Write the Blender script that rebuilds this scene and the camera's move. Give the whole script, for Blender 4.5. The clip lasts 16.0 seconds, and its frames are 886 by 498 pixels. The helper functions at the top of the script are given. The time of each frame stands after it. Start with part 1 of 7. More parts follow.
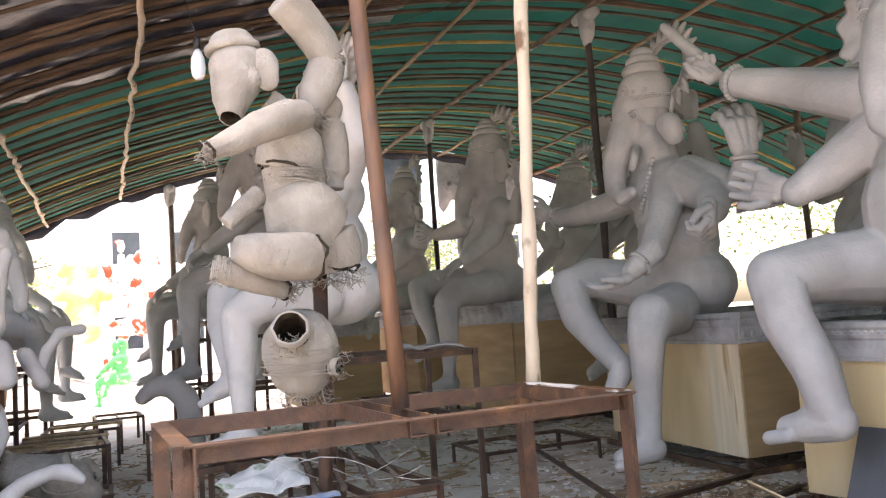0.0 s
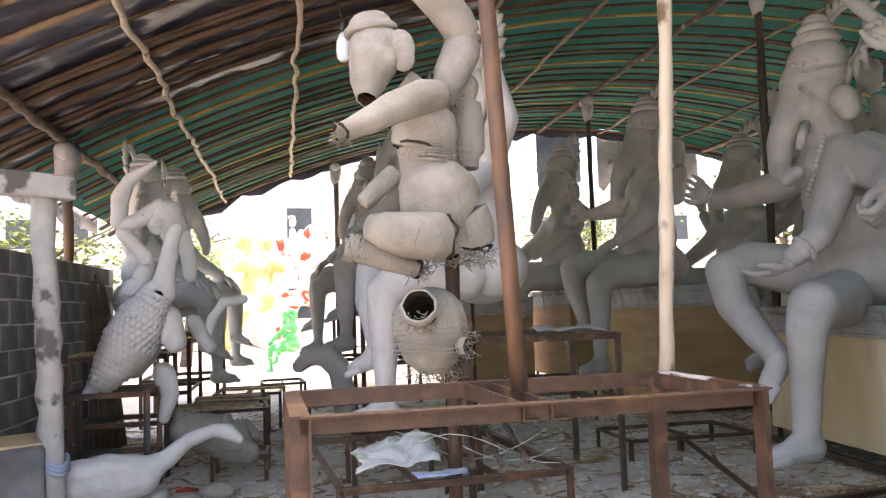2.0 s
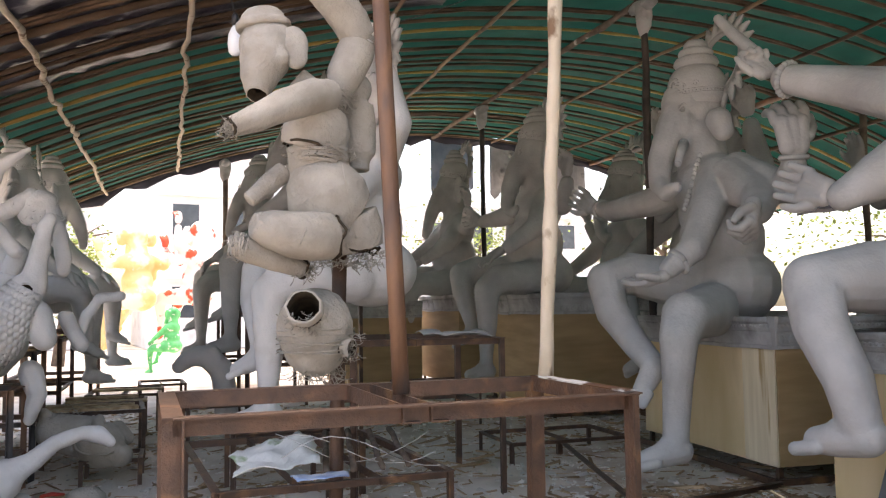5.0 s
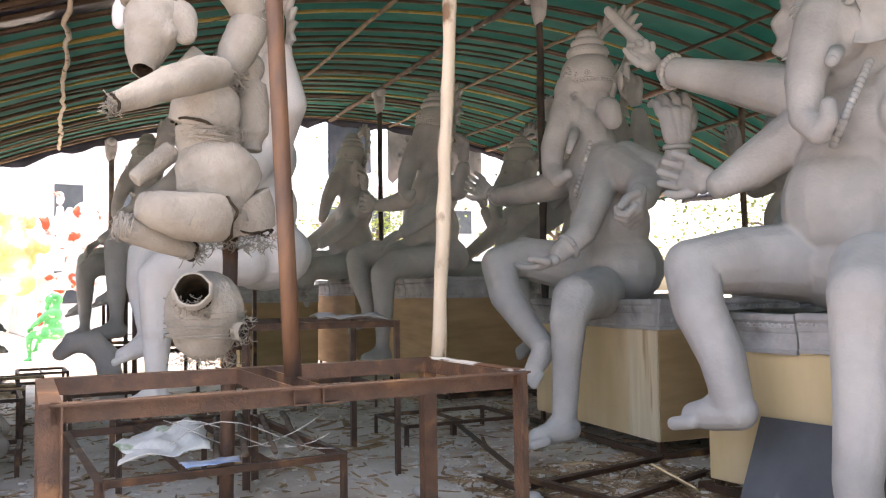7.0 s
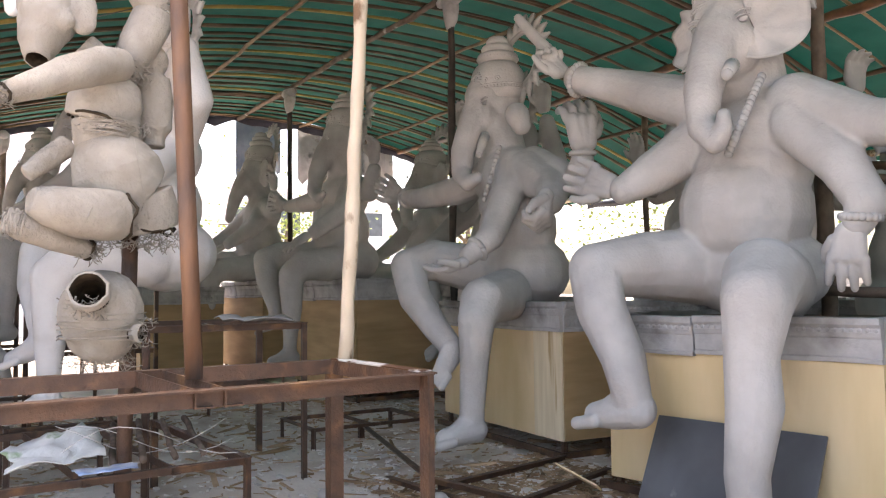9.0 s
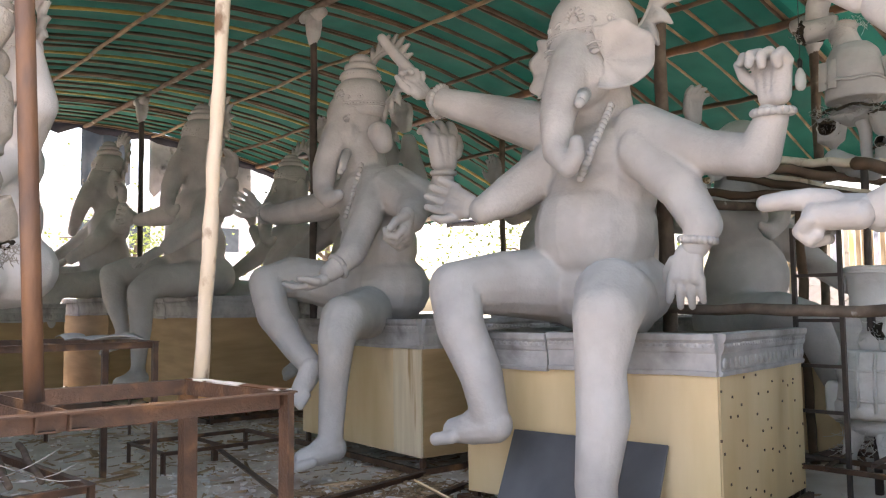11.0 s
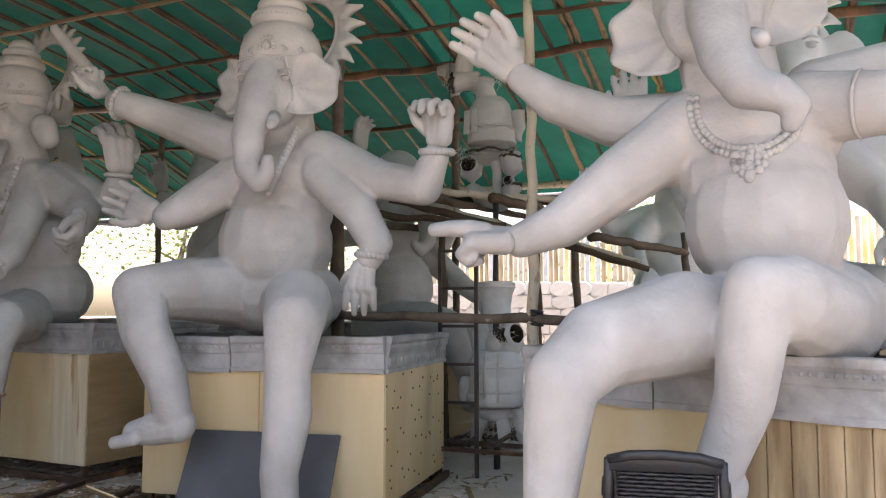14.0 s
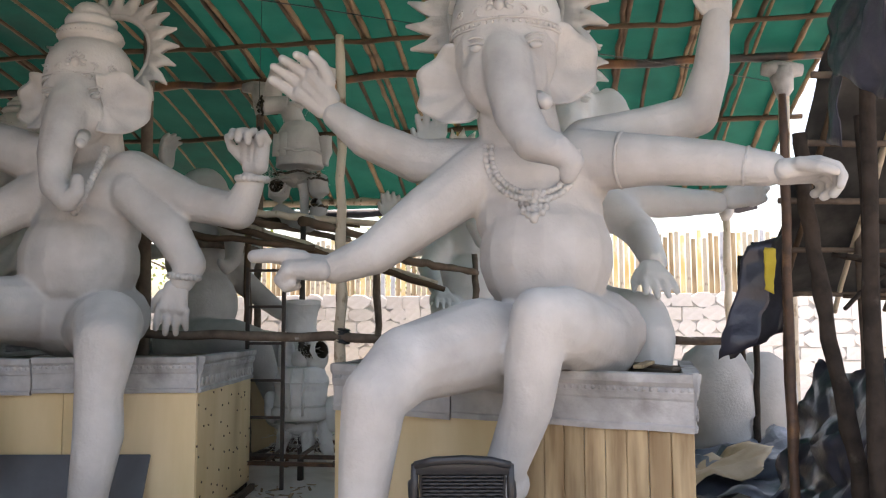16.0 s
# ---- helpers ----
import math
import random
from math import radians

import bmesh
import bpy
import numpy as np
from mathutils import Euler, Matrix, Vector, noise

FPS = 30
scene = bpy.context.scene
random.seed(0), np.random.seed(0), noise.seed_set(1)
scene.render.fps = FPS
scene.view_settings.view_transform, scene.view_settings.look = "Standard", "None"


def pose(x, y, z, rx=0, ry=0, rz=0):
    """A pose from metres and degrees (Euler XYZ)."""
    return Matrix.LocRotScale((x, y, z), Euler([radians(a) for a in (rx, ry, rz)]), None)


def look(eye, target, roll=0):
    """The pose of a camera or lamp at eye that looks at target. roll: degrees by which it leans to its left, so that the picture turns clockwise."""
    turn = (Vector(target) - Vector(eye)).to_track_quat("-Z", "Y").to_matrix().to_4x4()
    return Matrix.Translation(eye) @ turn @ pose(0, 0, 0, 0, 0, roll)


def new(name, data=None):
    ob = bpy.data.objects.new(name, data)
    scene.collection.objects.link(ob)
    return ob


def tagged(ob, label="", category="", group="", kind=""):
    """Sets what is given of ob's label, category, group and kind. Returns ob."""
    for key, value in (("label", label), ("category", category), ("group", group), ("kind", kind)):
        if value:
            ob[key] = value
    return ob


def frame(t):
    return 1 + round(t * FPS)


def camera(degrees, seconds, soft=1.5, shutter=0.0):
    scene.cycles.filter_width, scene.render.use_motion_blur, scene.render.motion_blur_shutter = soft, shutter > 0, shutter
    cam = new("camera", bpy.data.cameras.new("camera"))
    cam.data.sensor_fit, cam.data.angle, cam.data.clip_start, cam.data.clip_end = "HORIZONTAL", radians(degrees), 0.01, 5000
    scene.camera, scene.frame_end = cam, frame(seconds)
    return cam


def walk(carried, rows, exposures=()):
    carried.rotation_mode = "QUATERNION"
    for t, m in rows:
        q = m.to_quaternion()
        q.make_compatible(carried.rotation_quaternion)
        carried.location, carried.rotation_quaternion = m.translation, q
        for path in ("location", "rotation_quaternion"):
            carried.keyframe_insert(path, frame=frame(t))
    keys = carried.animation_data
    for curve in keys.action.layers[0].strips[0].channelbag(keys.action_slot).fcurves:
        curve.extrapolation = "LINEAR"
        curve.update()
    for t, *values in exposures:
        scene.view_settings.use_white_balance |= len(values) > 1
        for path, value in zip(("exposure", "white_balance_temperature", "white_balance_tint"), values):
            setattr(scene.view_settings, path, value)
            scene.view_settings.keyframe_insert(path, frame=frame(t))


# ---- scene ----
cam = camera(56.9, 16.0, soft=1.2)
PATH = [
    (0, (-0.044, 0.049, 1.42), (0.723, 1.888, 1.593), -4.0),
    (0.5, (0.081, 0.007, 1.415), (0.636, 1.922, 1.576), -2.8),
    (1, (0.113, 0.024, 1.429), (0.582, 1.964, 1.567), -2.4),
    (1.5, (0.13, 0.027, 1.425), (0.532, 1.981, 1.568), -2.2),
    (2, (0.139, 0.03, 1.426), (0.52, 1.989, 1.567), -2.0),
    (2.5, (0.147, 0.028, 1.423), (0.507, 1.99, 1.567), -1.7),
    (3, (0.16, 0.027, 1.427), (0.509, 1.991, 1.57), -1.3),
    (3.5, (0.159, 0.028, 1.43), (0.514, 1.992, 1.572), -0.9),
    (4, (0.152, 0.027, 1.426), (0.566, 1.979, 1.568), -0.7),
    (4.5, (0.154, 0.021, 1.423), (0.665, 1.95, 1.566), -0.7),
    (5, (0.163, 0.015, 1.42), (0.797, 1.907, 1.564), -0.7),
    (7.5, (0.177, -0.01, 1.407), (1.084, 1.769, 1.504), -0.7),
    (8, (0.179, -0.003, 1.406), (1.141, 1.747, 1.503), -0.5),
    (8.5, (0.188, -0.008, 1.401), (1.199, 1.714, 1.501), -0.6),
    (11, (0.164, -0.021, 1.4), (1.492, 1.467, 1.547), -0.6),
    (11.5, (0.084, 0.006, 1.409), (1.527, 1.382, 1.553), -0.9),
    (12, (0.002, 0.013, 1.404), (1.55, 1.271, 1.549), -0.7),
    (12.5, (-0.094, -0.001, 1.382), (1.532, 1.154, 1.53), -0.1),
    (13, (-0.219, -0.066, 1.374), (1.466, 1.001, 1.528), 0.7),
    (13.5, (-0.332, -0.075, 1.383), (1.409, 0.896, 1.539), 0.5),
    (14, (-0.452, -0.058, 1.398), (1.383, 0.723, 1.556), 0.0),
    (14.5, (-0.572, -0.054, 1.413), (1.32, 0.576, 1.567), -0.3),
    (15, (-0.705, -0.081, 1.416), (1.21, 0.472, 1.59), 0.1),
    (15.5, (-0.835, -0.101, 1.45), (1.106, 0.347, 1.631), 0.2),
    (16, (-0.916, -0.054, 1.477), (1.055, 0.239, 1.655), -0.2),
]
walk(cam, [(t, look(eye, target, roll)) for t, eye, target, roll in PATH], exposures=[(0.0, 2.9, 7750, 18), (3.0, 2.5, 7700, 16), (5.0, 2.4, 7750, 16), (8.0, 2.85, 7800, 18), (11.0, 2.85, 7800, 17), (12.5, 2.65, 7750, 15), (14.0, 2.5, 7750, 16), (16.0, 2.2, 7800, 14)])

# ---- world and light ----
world = bpy.data.worlds.new("sky")
scene.world = world
world.use_nodes = True
wn = world.node_tree
sky = wn.nodes.new("ShaderNodeTexSky")
sky.sky_type = "NISHITA"
sky.sun_disc = False
sky.sun_elevation = radians(78)
sky.sun_rotation = radians(39)
sky.dust_density = 4.0
wn.links.new(sky.outputs[0], wn.nodes["Background"].inputs[0])
wn.nodes["Background"].inputs[1].default_value = 0.15
sun = new("sun", bpy.data.lights.new("sun", "SUN"))
sun.data.energy = 0.5
sun.data.angle = radians(50)
sun.data.color = (1.0, 0.98, 0.95)
sun.matrix_world = look((4, 7, 30), (0, 2, 0))


# ---- materials ----
def material(name, base, second=None, scale=4.0, rough=0.8, bump=0.3, bump_scale=40.0, metal=0.0, third=None, third_scale=1.2,
             third_at=(0.55, 0.7), stretch=(1, 1, 1), island=0.0, detail=6.0, cracks=0.0, sheen=0.5):
    """A surface of two colours mixed by noise, with stains of a third, and fine relief."""
    m = bpy.data.materials.new(name)
    m.use_nodes = True
    t = m.node_tree
    n, l = t.nodes, t.links
    bsdf = n["Principled BSDF"]
    bsdf.inputs["Roughness"].default_value = rough
    bsdf.inputs["Metallic"].default_value = metal
    bsdf.inputs["Specular IOR Level"].default_value = sheen if rough < 0.48 or metal else 0.16
    co = n.new("ShaderNodeTexCoord")
    mp = n.new("ShaderNodeMapping")
    mp.inputs["Scale"].default_value = stretch
    l.new(co.outputs["Object"], mp.inputs[0])
    noise_a = n.new("ShaderNodeTexNoise")
    noise_a.inputs["Scale"].default_value = scale
    noise_a.inputs["Detail"].default_value = detail
    l.new(mp.outputs[0], noise_a.inputs["Vector"])
    ramp = n.new("ShaderNodeValToRGB")
    ramp.color_ramp.elements[0].position, ramp.color_ramp.elements[1].position = 0.35, 0.65
    ramp.color_ramp.elements[0].color = (*base, 1)
    ramp.color_ramp.elements[1].color = (*(second or base), 1)
    l.new(noise_a.outputs[0], ramp.inputs[0])
    out = ramp.outputs[0]
    if third:
        noise_b = n.new("ShaderNodeTexNoise")
        noise_b.inputs["Scale"].default_value = third_scale
        noise_b.inputs["Detail"].default_value = 8.0
        l.new(mp.outputs[0], noise_b.inputs["Vector"])
        edge = n.new("ShaderNodeMapRange")
        edge.inputs[1].default_value, edge.inputs[2].default_value = third_at
        l.new(noise_b.outputs[0], edge.inputs[0])
        mix = n.new("ShaderNodeMixRGB")
        mix.inputs[2].default_value = (*third, 1)
        l.new(edge.outputs[0], mix.inputs[0])
        l.new(out, mix.inputs[1])
        out = mix.outputs[0]
    if island:
        info = n.new("ShaderNodeObjectInfo")
        geo = n.new("ShaderNodeNewGeometry")
        add = n.new("ShaderNodeMath")
        add.operation = "ADD"
        l.new(info.outputs["Random"], add.inputs[0])
        l.new(geo.outputs["Random Per Island"], add.inputs[1])
        span = n.new("ShaderNodeMapRange")
        span.inputs[1].default_value, span.inputs[2].default_value = 0.0, 2.0
        span.inputs[3].default_value, span.inputs[4].default_value = 1.0 - island, 1.0 + island
        l.new(add.outputs[0], span.inputs[0])
        hsv = n.new("ShaderNodeHueSaturation")
        l.new(span.outputs[0], hsv.inputs["Value"])
        l.new(out, hsv.inputs["Color"])
        out = hsv.outputs[0]
    if cracks:
        bend = n.new("ShaderNodeTexNoise")
        bend.inputs["Scale"].default_value = 6.0
        l.new(mp.outputs[0], bend.inputs["Vector"])
        warp = n.new("ShaderNodeMixRGB")
        warp.inputs[0].default_value = 0.12
        l.new(mp.outputs[0], warp.inputs[1])
        l.new(bend.outputs["Color"], warp.inputs[2])
        cell = n.new("ShaderNodeTexVoronoi")
        cell.feature = "DISTANCE_TO_EDGE"
        cell.inputs["Scale"].default_value = cracks
        l.new(warp.outputs[0], cell.inputs["Vector"])
        thin = n.new("ShaderNodeMapRange")
        thin.inputs[1].default_value, thin.inputs[2].default_value = 0.004, 0.016
        thin.inputs[3].default_value, thin.inputs[4].default_value = 0.75, 0.0
        l.new(cell.outputs["Distance"], thin.inputs[0])
        gap = n.new("ShaderNodeMixRGB")
        gap.inputs[2].default_value = (0.12, 0.09, 0.06, 1)
        l.new(thin.outputs[0], gap.inputs[0])
        l.new(out, gap.inputs[1])
        out = gap.outputs[0]
    l.new(out, bsdf.inputs["Base Color"])
    if bump:
        fine = n.new("ShaderNodeTexNoise")
        fine.inputs["Scale"].default_value = bump_scale
        fine.inputs["Detail"].default_value = 5.0
        l.new(mp.outputs[0], fine.inputs["Vector"])
        b = n.new("ShaderNodeBump")
        b.inputs["Strength"].default_value = bump
        b.inputs["Distance"].default_value = 0.01
        l.new(fine.outputs[0], b.inputs["Height"])
        l.new(b.outputs[0], bsdf.inputs["Normal"])
    return m


PLASTER = material("plaster", (0.385, 0.368, 0.348), (0.495, 0.482, 0.463), 2.6, 0.8, 0.5, 34, third=(0.26, 0.255, 0.25), third_scale=1.2, third_at=(0.5, 0.76), detail=12.0)
# White plaster, whitened further to put missing light into the colour.
WHITE_LIT_PLASTER = material("white_lit_plaster", (0.60, 0.59, 0.575), (0.70, 0.69, 0.675), 2.5, 0.75, 0.4, 60, third=(0.55, 0.53, 0.50), third_scale=3.0, third_at=(0.52, 0.72), detail=9.0)
CLAY = material("raw_clay", (0.285, 0.262, 0.226), (0.375, 0.35, 0.308), 6.0, 0.9, 0.9, 50, third=(0.28, 0.25, 0.21), third_scale=3.5, third_at=(0.56, 0.74))
BAND = material("cast_band", (0.34, 0.33, 0.32), (0.46, 0.45, 0.44), 5.0, 0.85, 0.7, 28, third=(0.22, 0.21, 0.20), third_scale=3.0, third_at=(0.5, 0.7), detail=10.0)
PLY = material("plywood", (0.62, 0.47, 0.26), (0.72, 0.57, 0.36), 3.0, 0.65, 0.15, 60, stretch=(1, 1, 0.25), third=(0.42, 0.29, 0.15), third_scale=1.5, third_at=(0.6, 0.8))
PINE = material("pale_pine", (0.62, 0.52, 0.36), (0.72, 0.62, 0.45), 6.0, 0.7, 0.2, 50, stretch=(3, 3, 0.25), third=(0.42, 0.29, 0.15), third_scale=3.0, third_at=(0.6, 0.7))
# Darkened copy of the plywood, with shade put into its colour.
PLY_SHADED = material("shaded_plywood", (0.34, 0.23, 0.12), (0.45, 0.31, 0.17), 4.0, 0.7, 0.2, 60, stretch=(0.3, 0.3, 2))
BOARDS = material("grained_boards", (0.27, 0.185, 0.105), (0.50, 0.375, 0.225), 5.0, 0.7, 0.3, 50, stretch=(2.5, 2.5, 0.3), third=(0.2, 0.12, 0.06), third_scale=2.5, third_at=(0.58, 0.72), island=0.25)
BAMBOO = material("bamboo", (0.07, 0.045, 0.029), (0.125, 0.082, 0.052), 3.0, 0.6, 0.25, 40, third=(0.14, 0.09, 0.06), third_scale=2.5, island=0.35)
BAMBOO_TAN = material("tan_bamboo", (0.2, 0.135, 0.08), (0.29, 0.205, 0.125), 3.0, 0.55, 0.25, 40, third=(0.10, 0.065, 0.04), third_scale=3.5, island=0.3)
BAMBOO_YELLOW = material("yellow_bamboo", (0.30, 0.20, 0.055), (0.38, 0.27, 0.09), 3.0, 0.5, 0.2, 40, third=(0.25, 0.16, 0.06), third_scale=3.0)
BAMBOO_PALE = material("pale_bamboo", (0.46, 0.385, 0.285), (0.58, 0.50, 0.39), 5.0, 0.6, 0.4, 40, third=(0.16, 0.10, 0.06), third_scale=8.0, third_at=(0.58, 0.68), stretch=(1, 1, 0.6))
BARK = material("dark_pole", (0.10, 0.075, 0.06), (0.17, 0.13, 0.10), 8.0, 0.85, 0.6, 30, third=(0.5, 0.48, 0.45), third_scale=4.0, third_at=(0.66, 0.72))
# Near-black wood with paler blotches.
HUT_WOOD = material("near_black_trunk", (0.022, 0.017, 0.014), (0.045, 0.034, 0.027), 8.0, 0.85, 0.7, 30, third=(0.12, 0.10, 0.08), third_scale=5.0, third_at=(0.62, 0.74))
RUST = material("rusted_steel", (0.05, 0.028, 0.019), (0.10, 0.052, 0.03), 9.0, 0.55, 0.5, 60, 0.1, third=(0.24, 0.125, 0.055), third_scale=4.5, third_at=(0.56, 0.72))
RUST_BRIGHT = material("orange_rust", (0.10, 0.055, 0.036), (0.22, 0.11, 0.055), 5.0, 0.55, 0.3, 60, 0.2, third=(0.055, 0.05, 0.05), third_scale=2.2, third_at=(0.48, 0.58), stretch=(1, 1, 0.35))
DARK_STEEL = material("dark_steel", (0.045, 0.035, 0.032), (0.08, 0.06, 0.05), 8.0, 0.6, 0.3, 60, 0.3)
GREEN = material("green_tarp", (0.003, 0.062, 0.048), (0.006, 0.088, 0.068), 2.0, 0.75, 0.4, 8, third=(0.012, 0.04, 0.034), third_scale=0.8)
# Same tarp for the wing; its stronger light is put into the colour.
GREEN_LIT = material("lit_green_tarp", (0.003, 0.08, 0.058), (0.006, 0.115, 0.083), 2.0, 0.65, 0.4, 8, third=(0.002, 0.055, 0.042), third_scale=0.8)
def let_through(m, colour, share):
    """Thin plastic: part of the light passes through."""
    t = m.node_tree
    out = next(n for n in t.nodes if n.type == "OUTPUT_MATERIAL")
    thin = t.nodes.new("ShaderNodeBsdfTranslucent")
    thin.inputs[0].default_value = (*colour, 1)
    mix = t.nodes.new("ShaderNodeMixShader")
    mix.inputs[0].default_value = share
    t.links.new(t.nodes["Principled BSDF"].outputs[0], mix.inputs[1])
    t.links.new(thin.outputs[0], mix.inputs[2])
    t.links.new(mix.outputs[0], out.inputs[0])


let_through(GREEN, (0.008, 0.30, 0.215), 0.018)
let_through(GREEN_LIT, (0.008, 0.30, 0.215), 0.045)
BLACK_TARP = material("black_tarp", (0.022, 0.022, 0.032), (0.045, 0.045, 0.066), 3.0, 0.3, 1.0, 9, third=(0.075, 0.075, 0.10), third_scale=2.0, third_at=(0.6, 0.75))
DIRT = material("littered_dirt", (0.38, 0.29, 0.225), (0.60, 0.52, 0.44), 3.2, 0.95, 1.0, 25, third=(0.66, 0.61, 0.55), third_scale=0.9, third_at=(0.38, 0.6))
BLOCK = material("cement_block", (0.13, 0.13, 0.13), (0.19, 0.19, 0.19), 5.0, 0.9, 0.5, 40, third=(0.3, 0.3, 0.3), third_scale=1.5, island=0.2)
STONE = material("limewashed_stone", (0.74, 0.72, 0.69), (0.82, 0.80, 0.78), 4.0, 0.9, 0.5, 20, island=0.12)
MORTAR = material("grey_mortar", (0.5, 0.49, 0.47), (0.62, 0.6, 0.58), 6.0, 0.95, 0.5, 30)
SLATE = material("dark_panel", (0.07, 0.073, 0.08), (0.12, 0.124, 0.132), 2.0, 0.35, 0.15, 30, third=(0.2, 0.2, 0.2), third_scale=5.0, third_at=(0.68, 0.74))
RUBBER = material("black_plastic", (0.012, 0.012, 0.014), (0.018, 0.018, 0.02), 9.0, 0.4, 0.1, 60)
WHITEWASH = material("cement_splashed_post", (0.45, 0.44, 0.42), (0.56, 0.55, 0.53), 6.0, 0.9, 0.6, 25, third=(0.16, 0.15, 0.14), third_scale=4.0, third_at=(0.56, 0.62))


# ---- mesh helpers ----
def link(name, bm, mat, parent=None, label="", smooth=False, place=None):
    me = bpy.data.meshes.new(name)
    bm.to_mesh(me)
    bm.free()
    if smooth:
        for p in me.polygons:
            p.use_smooth = True
    me.materials.append(mat)
    ob = new(name, me)
    if parent is not None:
        ob.parent = parent
    if place is not None:
        ob.matrix_basis = place
    if label:
        ob["label"] = label
    return ob


def part(name, bm, mat, parent, label="", smooth=False, place=None):
    return link(name, bm, mat, parent, label, smooth, place)


def empty(name, place, label="", category="", group="", kind=""):
    ob = new(name)
    ob.matrix_basis = place
    return tagged(ob, label, category, group, kind)


def box(bm, size, m=None, bevel=0.0):
    made = bmesh.ops.create_cube(bm, size=1.0, matrix=(m or Matrix()) @ Matrix.Diagonal((*size, 1)))
    if bevel:
        edges = list({e for v in made["verts"] for e in v.link_edges})
        bmesh.ops.bevel(bm, geom=edges, offset=bevel, segments=1, affect="EDGES")
    return bm


def new_box(size, m=None, bevel=0.0):
    return box(bmesh.new(), size, m, bevel)


def tube(bm, pts, radii, sides=8, wobble=0.0, seed=0, knots=0):
    """A pole along pts with a radius at each; wobble bends and swells it a little."""
    rnd = random.Random(seed)
    pts = [Vector(p) for p in pts]
    if isinstance(radii, (int, float)):
        radii = [radii] * len(pts)
    rings = []
    up = Vector((0.3, 0.2, 1)).normalized()
    for i, p in enumerate(pts):
        d = (pts[min(i + 1, len(pts) - 1)] - pts[max(i - 1, 0)]).normalized()
        a = d.cross(up if abs(d.dot(up)) < 0.9 else Vector((1, 0, 0))).normalized()
        b = d.cross(a).normalized()
        q = p + (a * rnd.uniform(-1, 1) + b * rnd.uniform(-1, 1)) * wobble
        r = radii[i] * (1 + (rnd.uniform(-0.12, 0.12) if wobble else 0)) * (1.16 if knots and i % knots == knots - 1 else 1)
        rings.append([bm.verts.new(q + (a * math.cos(k * 2 * math.pi / sides) + b * math.sin(k * 2 * math.pi / sides)) * r) for k in range(sides)])
    for r0, r1 in zip(rings, rings[1:]):
        for k in range(sides):
            bm.faces.new((r0[k], r1[k], r1[(k + 1) % sides], r0[(k + 1) % sides]))
    bm.faces.new(rings[0])
    bm.faces.new(rings[-1][::-1])
    return bm


def line(a, b, n):
    a, b = Vector(a), Vector(b)
    return [a.lerp(b, i / n) for i in range(n + 1)]


def pole(name, a, b, r0, r1, mat, label, category="pole", group="", wobble=0.012, n=10, seed=1, kind="", sides=9):
    base = Vector(a)
    pts = [p - base for p in line(a, b, n)]
    bm = tube(bmesh.new(), pts, [r0 + (r1 - r0) * i / n for i in range(n + 1)], sides, wobble, seed)
    ob = link(name, bm, mat, None, label, True, Matrix.Translation(base))
    return tagged(ob, label, category, group, kind)


# ---- ground ----
def ground_sheet():
    rnd = random.Random(3)
    bm = bmesh.new()
    xs = [-400, -120, -40, -15] + [-10 + 0.22 * i for i in range(128)] + [22, 40, 120, 400]
    ys = [-400, -120, -40, -12] + [-6 + 0.22 * i for i in range(128)] + [26, 40, 120, 400]
    grid = []
    for x in xs:
        row = []
        for y in ys:
            z = 0.035 * noise.noise((x * 0.9, y * 0.9, 0)) + 0.025 * noise.noise((x * 4, y * 4, 3)) if -10 < x < 20 and -6 < y < 24 else -0.03
            row.append(bm.verts.new((x, y, z)))
        grid.append(row)
    for i in range(len(xs) - 1):
        for j in range(len(ys) - 1):
            bm.faces.new((grid[i][j], grid[i + 1][j], grid[i + 1][j + 1], grid[i][j + 1]))
    return tagged(link("ground", bm, DIRT, smooth=True), "brown trodden earth floor strewn with plaster dust and straw", "ground", kind="structure")


ground_sheet()


# ---- roof: shallow bamboo vault, axis along y ----
CROWN_X, CROWN_Z, CURVE = 5.9, 5.2, 0.031


def vault(x, y=0.0):
    return CROWN_Z - CURVE * (x - CROWN_X) ** 2


def tarp(name, x0, x1, y0, y1, lift, mat, label, cell=0.16, crease=0.0):
    bm = bmesh.new()
    nx, ny = max(2, int((x1 - x0) / cell)), max(2, int((y1 - y0) / cell))
    grid = []
    for i in range(nx + 1):
        x = x0 + (x1 - x0) * i / nx
        grid.append([bm.verts.new((x, y, vault(x) + lift + 0.03 * noise.noise((x * 1.3, y * 2.2, 5)) + 0.012 * noise.noise((x * 5, y * 5, 1))
                                     + crease * (abs(noise.noise((x * 3 + y, y * 6, 8))) + 0.6 * abs(noise.noise((x * 9, y * 11 + x * 2, 4))) - 0.4)))
                     for y in (y0 + (y1 - y0) * j / ny for j in range(ny + 1))])
    for i in range(nx):
        for j in range(ny):
            bm.faces.new((grid[i][j], grid[i + 1][j], grid[i + 1][j + 1], grid[i][j + 1]))
    return tagged(link(name, bm, mat, smooth=True), label, "roof sheet", kind="structure")


ROOF_X0, ROOF_X1, ROOF_Y0, ROOF_Y1 = -2.7, 13.4, -3.3, 17.0
FRONT_Y, FRONT_X, COVER_Y = 4.1, 2.0, 4.25
WING_X0 = 1.8
tarp("ceiling_green", ROOF_X0, ROOF_X1, COVER_Y, ROOF_Y1, 0.075, GREEN, "green plastic tarpaulin stretched over the bamboo vault")
tarp("ceiling_green_wing", WING_X0, ROOF_X1, ROOF_Y0, COVER_Y, 0.075, GREEN_LIT, "green plastic tarpaulin over the side wing, coloured brighter as if better lit")
